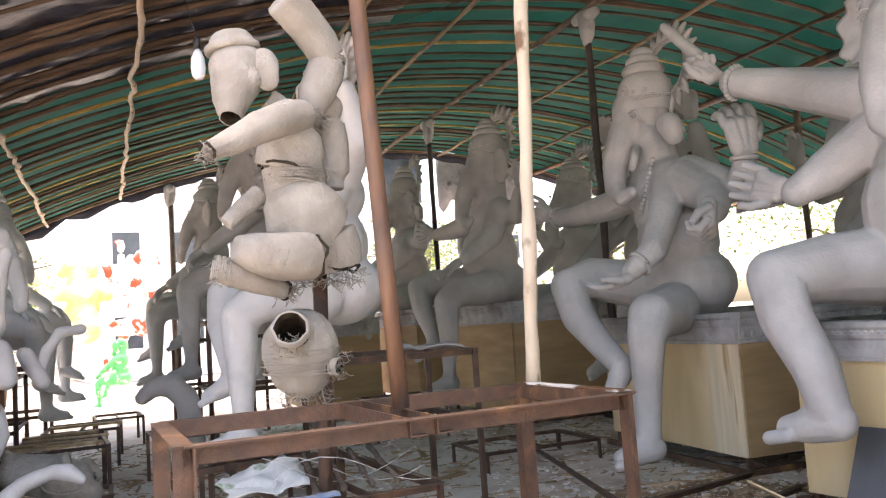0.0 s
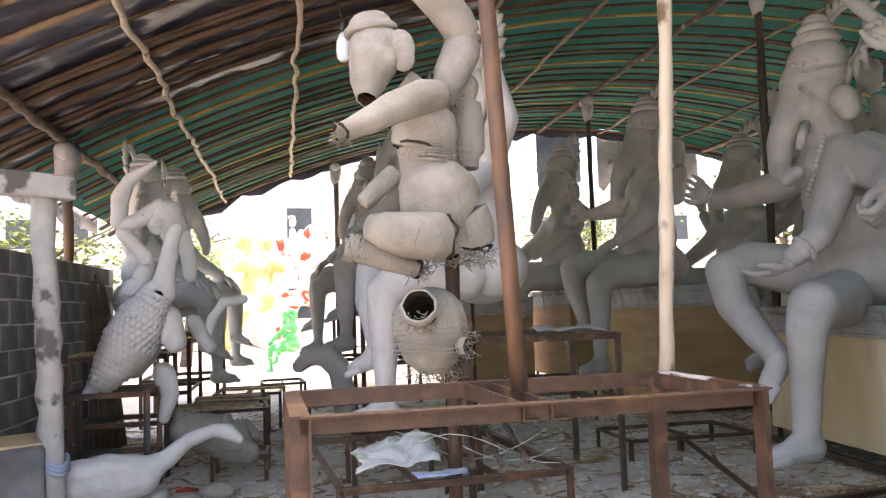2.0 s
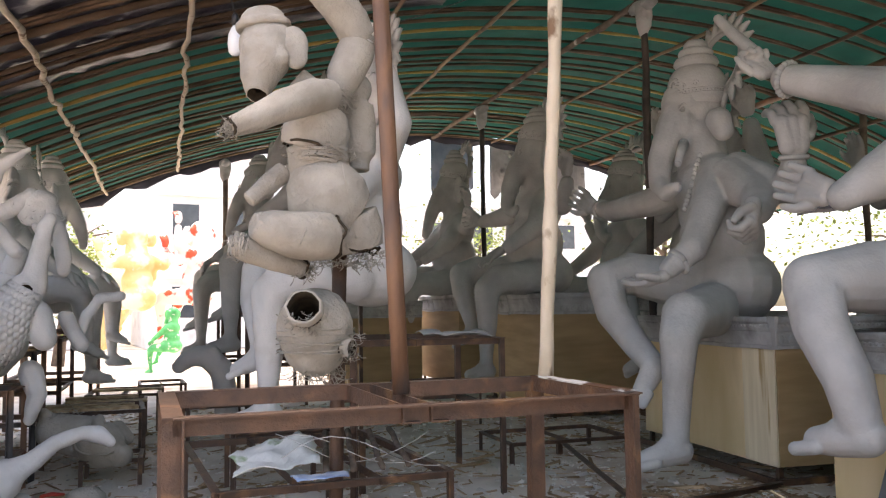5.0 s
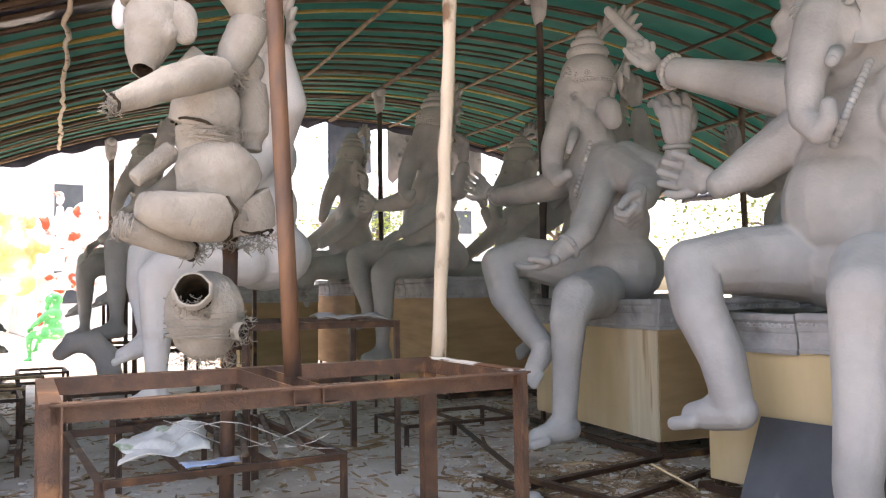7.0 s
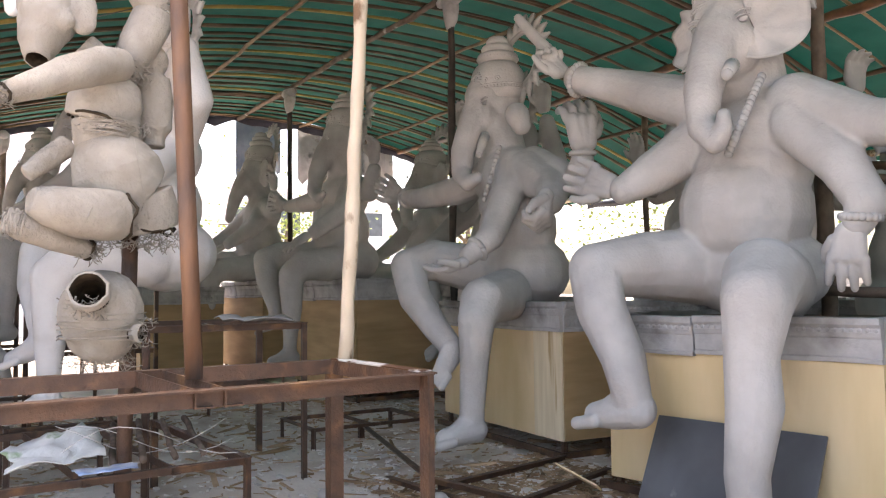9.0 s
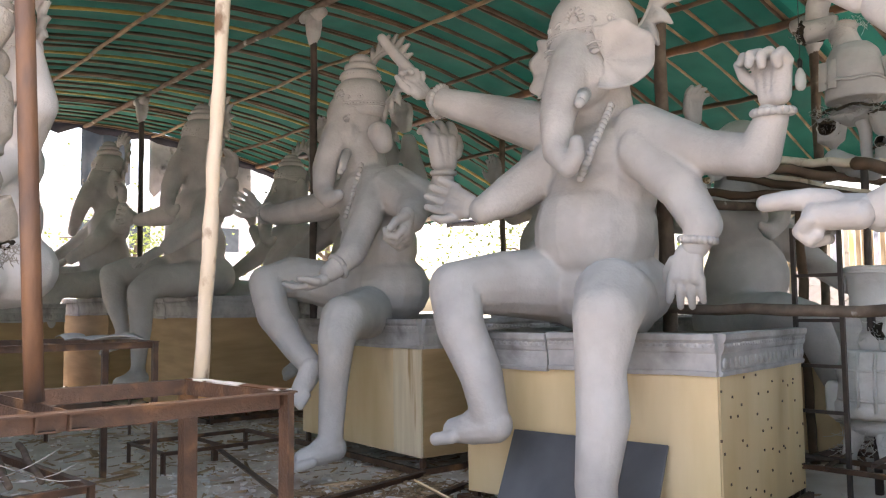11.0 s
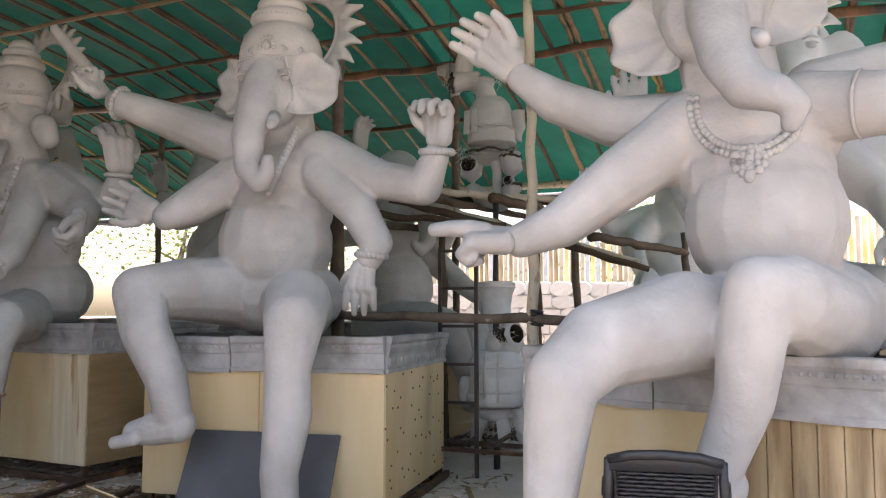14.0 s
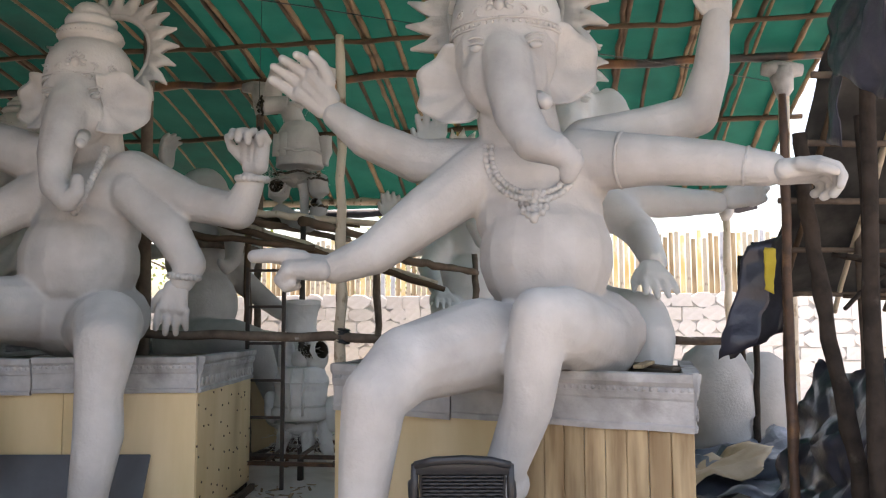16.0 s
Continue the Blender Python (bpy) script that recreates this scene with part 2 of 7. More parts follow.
tarp("ceiling_black", ROOF_X0, 3.2, COVER_Y, 9.0, 0.045, BLACK_TARP, "crumpled black plastic sheet under the green tarpaulin", 0.06, 0.05)


def roof_arches():
    """Split and whole bamboo rafters, some doubled, each with its own taper, nodes and slant."""
    rnd = random.Random(11)
    y = ROOF_Y0 + 0.05
    while y < ROOF_Y1:
        step = 0.43 if y < 9.5 else 0.33
        for k in range(1 if rnd.random() < (0.5 if y < 5.5 else 0.66) else 2):
            bm = bmesh.new()
            xa, xb = (ROOF_X0 if y > FRONT_Y else FRONT_X) + rnd.uniform(-0.2, 0.3), ROOF_X1 - rnd.uniform(0, 0.5)
            n = 56
            slant = rnd.uniform(-0.2, 0.2)
            sag = rnd.uniform(-0.012, 0.012)
            pts = []
            for i in range(n + 1):
                u = i / n
                x = xa + (xb - xa) * u
                pts.append((x, y + rnd.uniform(0.05, 0.1) * k * (1 if i % 9 else 1.05) * 0.9 + slant * (u - 0.5) + 0.04 * noise.noise((x * 0.35, y * 3, 7)), vault(x) + 0.012 + sag * math.sin(9 * u) + 0.012 * noise.noise((x * 0.5, y * 5, 2))))
            r = rnd.uniform(0.026, 0.037) if y < 5.5 else rnd.uniform(0.022, 0.032) if y < 9 else rnd.uniform(0.019, 0.028)
            flip = rnd.random() < 0.5
            tube(bm, pts, [r * (1.18 - 0.5 * (1 - i / n if flip else i / n)) for i in range(n + 1)], 6, 0.0025, rnd.random(), 2)
            tone = rnd.random()
            tagged(link("bamboo_arch", bm, BAMBOO_YELLOW if tone < 0.07 else BAMBOO_TAN if tone < (0.6 if y < 5.5 else 0.2) else BAMBOO, None, "", True), "brown jointed bamboo rafter bent over the vault", "bamboo rafter", "roof rafters")
        y += step * rnd.uniform(0.75, 1.25)


roof_arches()


def purlin(x, y0, y1, r, mat, label, seed, wobble=0.02, drop=0.05):
    pts = [(x + 0.04 * noise.noise((y * 0.7, x, seed)), y, vault(x) - drop + 0.03 * noise.noise((y * 0.6, x, seed + 5)))
           for y in (y0 + (y1 - y0) * i / 60 for i in range(61))]
    bm = tube(bmesh.new(), pts, r, 7, wobble, seed, 3)
    return tagged(link("purlin", bm, mat, None, "", True), label, "bamboo purlin", "roof purlins")


PURLINS = [(-2.0, 0.042, BARK, 0.02), (-1.0, 0.026, BAMBOO_PALE, 0.024), (0.3, 0.026, BAMBOO_PALE, 0.03), (2.6, 0.027, BAMBOO_TAN, 0.012),
           (4.0, 0.027, BAMBOO_TAN, 0.008), (5.6, 0.04, BARK, 0.012), (7.0, 0.027, BAMBOO_TAN, 0.008), (8.6, 0.03, BAMBOO, 0.012), (9.5, 0.055, RUST_BRIGHT, 0.02),
           (11.0, 0.035, BAMBOO, 0.015), (13.0, 0.06, BAMBOO_PALE, 0.02)]
for k, (x, r, mat, wob) in enumerate(PURLINS):
    purlin(x, (ROOF_Y0 if x > FRONT_X else 3.4) - 0.1 * (k % 2), ROOF_Y1 - 0.1, r, mat, "long crooked pole lashed under the bamboo rafters", k + 1, wob)


def roof_post(x, y, r, mat, label, top=None, cap=True, lean=(0, 0)):
    top = top or vault(x) - 0.1
    thing = empty("roof_post", Matrix.Translation((x, y, 0)), label, "post", "roof posts")
    part("shaft", tube(bmesh.new(), [(lean[0] * (i / 12 - 1), lean[1] * (i / 12 - 1), top * i / 12) for i in range(13)], r, 9, 0.012, int(x * 7 + y)), mat, thing, smooth=True)
    if cap:
        bm = bmesh.new()
        tube(bm, [(0, 0, top - 0.42), (0, 0, top - 0.3), (0.0, 0, top - 0.16), (0, 0, top - 0.02)], [r * 1.05, r * 1.9, r * 2.3, r * 2.6], 10, 0.012, 2)
        tube(bm, [(0, -0.24, top - 0.06), (0, -0.1, top - 0.05), (0, 0.1, top - 0.03), (0, 0.24, top - 0.02)], [r * 1.3, r * 2.0, r * 2.0, r * 1.3], 9, 0.01, 3)
        part("wrapped_joint", bm, BAND, thing, "plaster-soaked cloth wrapped round the joint", True)
    return thing


# ---- statues ----
from mathutils.bvhtree import BVHTree


def unit_ball(seg):
    rings = max(6, seg * 2 // 3)
    co = [(0, 0, 1)]
    for i in range(1, rings):
        p = math.pi * i / rings
        co += [(math.sin(p) * math.cos(2 * math.pi * k / seg), math.sin(p) * math.sin(2 * math.pi * k / seg), math.cos(p)) for k in range(seg)]
    co.append((0, 0, -1))
    fs = [(0, 1 + k, 1 + (k + 1) % seg) for k in range(seg)]
    for i in range(rings - 2):
        o = 1 + i * seg
        fs += [(o + k, o + seg + k, o + seg + (k + 1) % seg, o + (k + 1) % seg) for k in range(seg)]
    o, last = 1 + (rings - 2) * seg, len(co) - 1
    fs += [(o + k, last, o + (k + 1) % seg) for k in range(seg)]
    return co, fs


BALLS = {n: unit_ball(n) for n in (6, 10, 14)}


def ball(bm, c, r, seg=14):
    rx, ry, rz = (r, r, r) if isinstance(r, (int, float)) else r
    co, fs = BALLS[seg]
    vs = [bm.verts.new((c[0] + x * rx, c[1] + y * ry, c[2] + z * rz)) for x, y, z in co]
    for f in fs:
        bm.faces.new([vs[i] for i in f])


def limb(bm, pts, scale=1.0):
    """A chain of rounded, tapering pieces through (x, y, z, radius)."""
    for (x, y, z, r) in pts:
        ball(bm, (x, y, z), r * scale)
    for a, b in zip(pts, pts[1:]):
        pa, pb = Vector(a[:3]), Vector(b[:3])
        d = pb - pa
        if d.length < 1e-4:
            continue
        tube(bm, (pa, pb), (a[3] * scale, b[3] * scale), 14)


FINE = []


def hand(bm, c, along, palm, size=0.34, curl=0.2, spread=0.12, thumb=1):
    """Palm with four jointed fingers and a thumb. along: where the fingers point; palm: where the palm faces."""
    bm = FINE[-1] if FINE else bm
    c, f, n = Vector(c), Vector(along).normalized(), Vector(palm)
    n = (n - f * n.dot(f)).normalized()
    s = f.cross(n)
    k = size
    for u in (-0.16, 0.0, 0.16):
        a, b = c - f * k * 0.28 + s * u * k * 0.6, c + f * k * 0.12 + s * u * k
        limb(bm, [(*a, 0.15 * k), (*b, 0.135 * k)])
    for i, u in enumerate((-0.255, -0.085, 0.085, 0.255)):
        p = c + f * k * 0.14 + s * u * k
        d = (f + s * u * spread * 5).normalized()
        length = k * (0.2, 0.235, 0.225, 0.17)[i]
        chain = [(*p, 0.082 * k)]
        bend = curl * (1 + 0.15 * i)
        for j in range(3):
            ang = bend * (j + 0.6)
            p = p + (d * math.cos(ang) + n * math.sin(ang)) * length * (0.95, 0.75, 0.6)[j]
            chain.append((*p, (0.078, 0.072, 0.064)[j] * k))
        limb(bm, chain)
    p = c - f * k * 0.12 + s * thumb * -0.26 * k
    q = p + (f * 0.18 - s * thumb * 0.14 + n * 0.12) * k
    r = q + (f * 0.18 - s * thumb * 0.03 + n * 0.08) * k
    limb(bm, [(*p, 0.1 * k), (*q, 0.085 * k), (*r, 0.066 * k)])


def finger(bm, pts):
    limb(FINE[-1] if FINE else bm, pts)


def foot(bm, heel, toe, size=0.45):
    h, t = Vector(heel), Vector(toe)
    f = (t - h).normalized()
    s = f.cross(Vector((0, 0, 1))).normalized()
    instep = h + f * size * 0.1 + Vector((0, 0, 0.13 * size))
    for part_bm in {id(b): b for b in (bm, FINE[-1] if FINE else bm)}.values():
        limb(part_bm, [(*h, 0.23 * size), (*(h + f * size * 0.35), 0.21 * size), (*(h + f * size * 0.62), 0.165 * size)])
        limb(part_bm, [(*instep, 0.22 * size), (*(h + f * size * 0.5), 0.15 * size)])
    bm = FINE[-1] if FINE else bm
    for i, u in enumerate((-0.18, -0.085, 0.0, 0.08, 0.155)):
        p = h + f * size * (0.72 - 0.05 * i) + s * u * size + Vector((0, 0, -0.07 * size))
        limb(bm, [(*(p - f * 0.18 * size), 0.09 * size), (*(p + f * 0.08 * size), (0.085 - 0.007 * i) * size)])


def lathe(bm, profile, m, n=22):
    rings = [[bm.verts.new(m @ Vector((r * math.cos(2 * math.pi * k / n), r * math.sin(2 * math.pi * k / n), z))) for k in range(n)] for r, z in profile]
    for a, b in zip(rings, rings[1:]):
        for k in range(n):
            bm.faces.new((a[k], a[(k + 1) % n], b[(k + 1) % n], b[k]))
    bm.faces.new(rings[0][::-1])
    bm.faces.new(rings[-1])


def beads(bm, pts, r):
    for p in pts:
        ball(bm, p, r, 6)


def ear(bm, c, m, rx, ry, ribs=5):
    """A fan-shaped ear spreading from its root at the head: x outward, y up, z its face."""
    nr, na = 10, 44
    root = Vector((-0.95 * rx, -0.15 * ry, 0))
    sides = []
    for face in (1, -1):
        grid = []
        for i in range(nr + 1):
            u = i / nr
            row = []
            for j in range(na + 1):
                w = j / na
                a = radians(-104 + 214 * w)
                reach = 0.98 + 0.50 * math.cos((a - radians(20)) * 0.72) ** 2 - 0.10 * w + 0.02 * math.cos(2 * math.pi * ribs * w)
                ripple = 0.11 * rx * u * u * math.cos(2 * math.pi * ribs * w) + 0.16 * rx * max(0.0, u - 0.8) * math.sin(9 * w)
                z = 0.5 * rx * u * u - 0.25 * rx * u + ripple + face * 0.07 * rx * (1.2 - 0.6 * u)
                row.append(bm.verts.new(Vector(c) + m @ (root + Vector((1.12 * rx * u * reach * math.cos(a), 0.74 * ry * u * reach * math.sin(a), z)))))
            grid.append(row)
        sides.append(grid)
        for i in range(nr):
            for j in range(na):
                q = (grid[i][j], grid[i][j + 1], grid[i + 1][j + 1], grid[i + 1][j])
                bm.faces.new(q if face > 0 else q[::-1])
    rim = [[g[nr][j] for j in range(na + 1)] for g in sides]
    for j in range(na):
        bm.faces.new((rim[0][j], rim[1][j], rim[1][j + 1], rim[0][j + 1]))
    for j in (0, na):
        for i in range(nr):
            bm.faces.new((sides[0][i][j], sides[0][i + 1][j], sides[1][i + 1][j], sides[1][i][j]))


def halo(bm, c, m, r0, r1, spikes, thick=0.05, start=0.0, sweep=360.0):
    """A flat ring with flame-like leaves round its rim."""
    n = spikes * 4
    rows = []
    for z in (-thick / 2, thick / 2):
        inner, outer = [], []
        for k in range(n + 1):
            a = radians(start + sweep * k / n)
            tip = (1.0, 1.14, 1.34, 1.12)[k % 4]
            lean = 0.05 if k % 4 == 2 else 0
            for lst, r, da in ((inner, r0, 0), (outer, r1 * tip, lean)):
                lst.append(bm.verts.new(Vector(c) + m @ Vector((r * math.cos(a + da), r * math.sin(a + da), z))))
        rows.append((inner, outer))
    hoop = lambda r: [Vector(c) + m @ Vector((r * math.cos(a), r * math.sin(a), 0)) for a in (radians(start + sweep * k / 48) for k in range(49))]
    tube(bm, hoop(r0), thick * 0.55, 7)
    tube(bm, hoop(r0 + (r1 - r0) * 0.75), thick * 0.5, 6)
    for k in range(spikes):
        a = radians(start + sweep * (k + 0.5) / spikes)
        tube(bm, [Vector(c) + m @ Vector((r * math.cos(a + d), r * math.sin(a + d), 0)) for r, d in ((r1 * 0.98, 0), (r1 * 1.15, 0.01), (r1 * 1.36, 0.055))], [thick * 0.75, thick * 0.6, thick * 0.15], 6)
    (i0, o0), (i1, o1) = rows
    for k in range(n):
        bm.faces.new((i0[k], i0[k + 1], o0[k + 1], o0[k]))
        bm.faces.new((i1[k], o1[k], o1[k + 1], i1[k + 1]))
        bm.faces.new((o0[k], o0[k + 1], o1[k + 1], o1[k]))
        bm.faces.new((i0[k], i1[k], i1[k + 1], i0[k + 1]))


def soften(bm, voxel, passes=6):
    """Melt overlapping pieces into one smooth skin."""
    me = bpy.data.meshes.new("melt")
    bm.to_mesh(me)
    bm.free()
    ob = new("melt", me)
    rm = ob.modifiers.new("remesh", "REMESH")
    rm.mode, rm.voxel_size, rm.use_smooth_shade = "VOXEL", voxel, True
    sm = ob.modifiers.new("smooth", "SMOOTH")
    sm.factor, sm.iterations = 0.5, passes
    done = bpy.data.meshes.new_from_object(ob.evaluated_get(bpy.context.evaluated_depsgraph_get()))
    bpy.data.objects.remove(ob)
    bpy.data.meshes.remove(me)
    out = bmesh.new()
    out.from_mesh(done)
    bpy.data.meshes.remove(done)
    return out


def scroll(bm, c, m, r, hand_side, thick):
    """A flat spiral of relief, curling in from its outer end."""
    tube(bm, [Vector(c) + m @ Vector((0, hand_side * r * (1 - 0.8 * u) * math.cos(7.5 * u), r * (1 - 0.8 * u) * math.sin(7.5 * u))) for u in (i / 18 for i in range(19))], thick, 6)


def crown(bm, c, m, r, tall, plain=False):
    """A wrapped dome with stacked turban rings, a beaded brow band and a crest of leaves and scrolls in front."""
    c = Vector(c)
    prof = [(r * a, tall * z) for a, z in ((0.96, -0.14), (1.0, -0.05), (1.03, 0.04), (1.03, 0.14), (1.0, 0.26), (0.93, 0.36), (0.82, 0.44), (0.72, 0.485), (0.66, 0.50), (0.665, 0.515), (0.73, 0.53), (0.765, 0.57), (0.755, 0.62), (0.70, 0.655),
                                            (0.60, 0.675), (0.55, 0.685), (0.56, 0.70), (0.60, 0.72), (0.61, 0.755), (0.57, 0.79), (0.48, 0.81), (0.42, 0.82), (0.43, 0.85), (0.41, 0.90), (0.30, 0.955), (0.1, 0.98))]
    lathe(bm, prof, Matrix.Translation(c) @ m.to_4x4(), 34)
    if plain:
        return
    ring = lambda h, k, n, dip: [c + m @ Vector((-r * k * math.cos(a), r * k * math.sin(a), h * tall - dip * tall * math.cos(a))) for a in (2 * math.pi * i / n for i in range(n + 1))]
    for h, k, dip in ((0.02, 1.035, 0.03), (0.085, 1.045, 0.03)):
        tube(bm, ring(h, k, 48, dip), r * 0.022, 6)
    beads(bm, ring(0.05, 1.045, 54, 0.03)[:-1], r * 0.034)
    beads(bm, ring(0.575, 0.765, 38, 0.0)[:-1], r * 0.026)
    f = m @ Vector((-1, 0, 0))
    crest = c + f * r * 1.0 + m @ Vector((0, 0, 0.16 * tall))
    for k in range(9):
        a = radians(-10 + 25 * k)
        tip = crest + m @ Vector((0.03, r * 0.27 * math.cos(a), r * 0.34 * math.sin(a)))
        root = crest + m @ Vector((-0.02, r * 0.13 * math.cos(a), r * 0.15 * math.sin(a)))
        tube(bm, [root, root.lerp(tip, 0.6), tip], [r * 0.04, r * 0.05, r * 0.02], 6)
    ball(bm, crest, (r * 0.07, r * 0.10, r * 0.11), 10)
    for side in (-1, 1):
        scroll(bm, crest + m @ Vector((0.05 * r, side * r * 0.36, -0.04 * tall)), m, r * 0.13, side, r * 0.025)
        scroll(bm, c + m @ Vector((-r * 0.72, side * r * 0.74, 0.14 * tall)), m @ Matrix.Rotation(side * -0.8, 3, "Z"), r * 0.11, side, r * 0.024)


def facing(fwd):
    """Axes of a head: its -x looks along fwd."""
    f = Vector(fwd).normalized()
    z = Vector((0, 0, 1))
    x = -(f - z * f.dot(z)).normalized()
    return Matrix((x, z.cross(x), z)).transposed()


def necklace(bm, c, m, rx, rz, bead, drop):
    c = Vector(c)
    for k, off in ((1.0, 0.0), (1.17, 0.0)):
        pts = [c + m @ Vector((0.16 * math.cos(a) ** 2 - 0.03, rx * k * math.cos(a), -rz * k * math.sin(a))) for a in (math.pi * i / 28 for i in range(29))]
        tube(bm, pts, bead * 0.8, 6)
        beads(bm, pts, bead * 1.15)
    tip = c + m @ Vector((-0.03, 0, -rz * 1.2))
    beads(bm, [tip + m @ Vector((0, drop * math.cos(a) * 0.7, drop * math.sin(a) - drop * 0.3)) for a in (2 * math.pi * i / 9 for i in range(9))], bead * 1.5)
    ball(bm, tip, (bead * 2, bead * 3, bead * 3))
    ball(bm, tip - Vector((0, 0, drop * 1.3)), (bead * 1.2, bead * 1.4, bead * 3))


def eyes(bm, c, m, gap, r):
    c = Vector(c)
    for s in (-1, 1):
        p = c + m @ Vector((0, s * gap, 0))
        ball(bm, p, (r * 0.5, r * 1.3, r * 0.7), 10)
        tube(bm, [p + m @ Vector((-0.45 * r, s * r * 1.5 * u, r * (0.9 - 0.5 * u * u))) for u in (-1, -0.5, 0, 0.5, 1)], r * 0.22, 5)
        tube(bm, [p + m @ Vector((-0.2 * r, s * r * 2.0 * u, r * (2.2 - 0.7 * u * u))) for u in (-1, -0.4, 0.2, 0.8)], r * 0.25, 5)


def drape(bm, tree, curve, r, start=-0.56, thick=1.0, row=True):
    """A beaded string laid on the skin: curve of (y, z), pressed on from the front."""
    pts = []
    for y, z in curve:
        p = Vector((start, y, z))
        for _ in range(4):
            hit = tree.ray_cast(p, Vector((1, 0, 0)))
            if hit[0] is None or hit[1].x < 0:
                break
            p = hit[0] + Vector((0.01, 0, 0))
        if hit[0] is not None:
            pts.append(hit[0] + Vector((-0.35 * r, 0, 0)))
    if len(pts) > 2:
        tube(bm, pts, r * 0.7 * thick, 6)
        if row:
            beads(bm, pts, r * 1.1)
    return pts


def strings_b(bm, tree):
    for k in (1.0, 1.14):
        drape(bm, tree, [(-0.06 + 0.25 * k * math.cos(a), 1.36 - 0.30 * k * math.sin(a) ** 0.8 + 0.03 * math.cos(a)) for a in (math.pi * i / 30 for i in range(31))], 0.021)
    for rr, n in ((0.075, 11), (0.045, 7)):
        drape(bm, tree, [(-0.08 + rr * math.cos(a), 0.99 + rr * math.sin(a)) for a in (2 * math.pi * i / n for i in range(n + 1))], 0.023)
    for q in drape(bm, tree, [(-0.08, 1.0), (-0.08, 0.96), (-0.08, 0.90)], 0.02):
        ball(bm, q, (0.03, 0.03, 0.035), 10)


def statue(name, base, turn, body, details, label, mat, voxel=0.024, passes=6, group="plaster statues", category="statue", scale=1.0, strings=None):
    """body(bm) draws the melted pieces, details(bm) the crisp ones; both in metres about the seat."""
    bm = bmesh.new()
    FINE.append(bmesh.new())
    body(bm)
    bm = soften(bm, voxel, passes)
    fine = FINE.pop()
    if fine.verts:
        fine = soften(fine, voxel * 0.55, 2)
        tmp = bpy.data.meshes.new("fine")
        fine.to_mesh(tmp)
        bm.from_mesh(tmp)
        bpy.data.meshes.remove(tmp)
    fine.free()
    if details:
        extra = bmesh.new()
        details(extra)
        if strings:
            strings(extra, BVHTree.FromBMesh(bm))
        bmesh.ops.recalc_face_normals(extra, faces=extra.faces[:])
        tmp = bpy.data.meshes.new("extra")
        extra.to_mesh(tmp)
        extra.free()
        bm.from_mesh(tmp)
        bpy.data.meshes.remove(tmp)
    ob = link(name, bm, mat, None, label, True, pose(*base, 0, 0, turn) @ Matrix.Diagonal((scale, scale, scale, 1)))
    return tagged(ob, label, category, group)


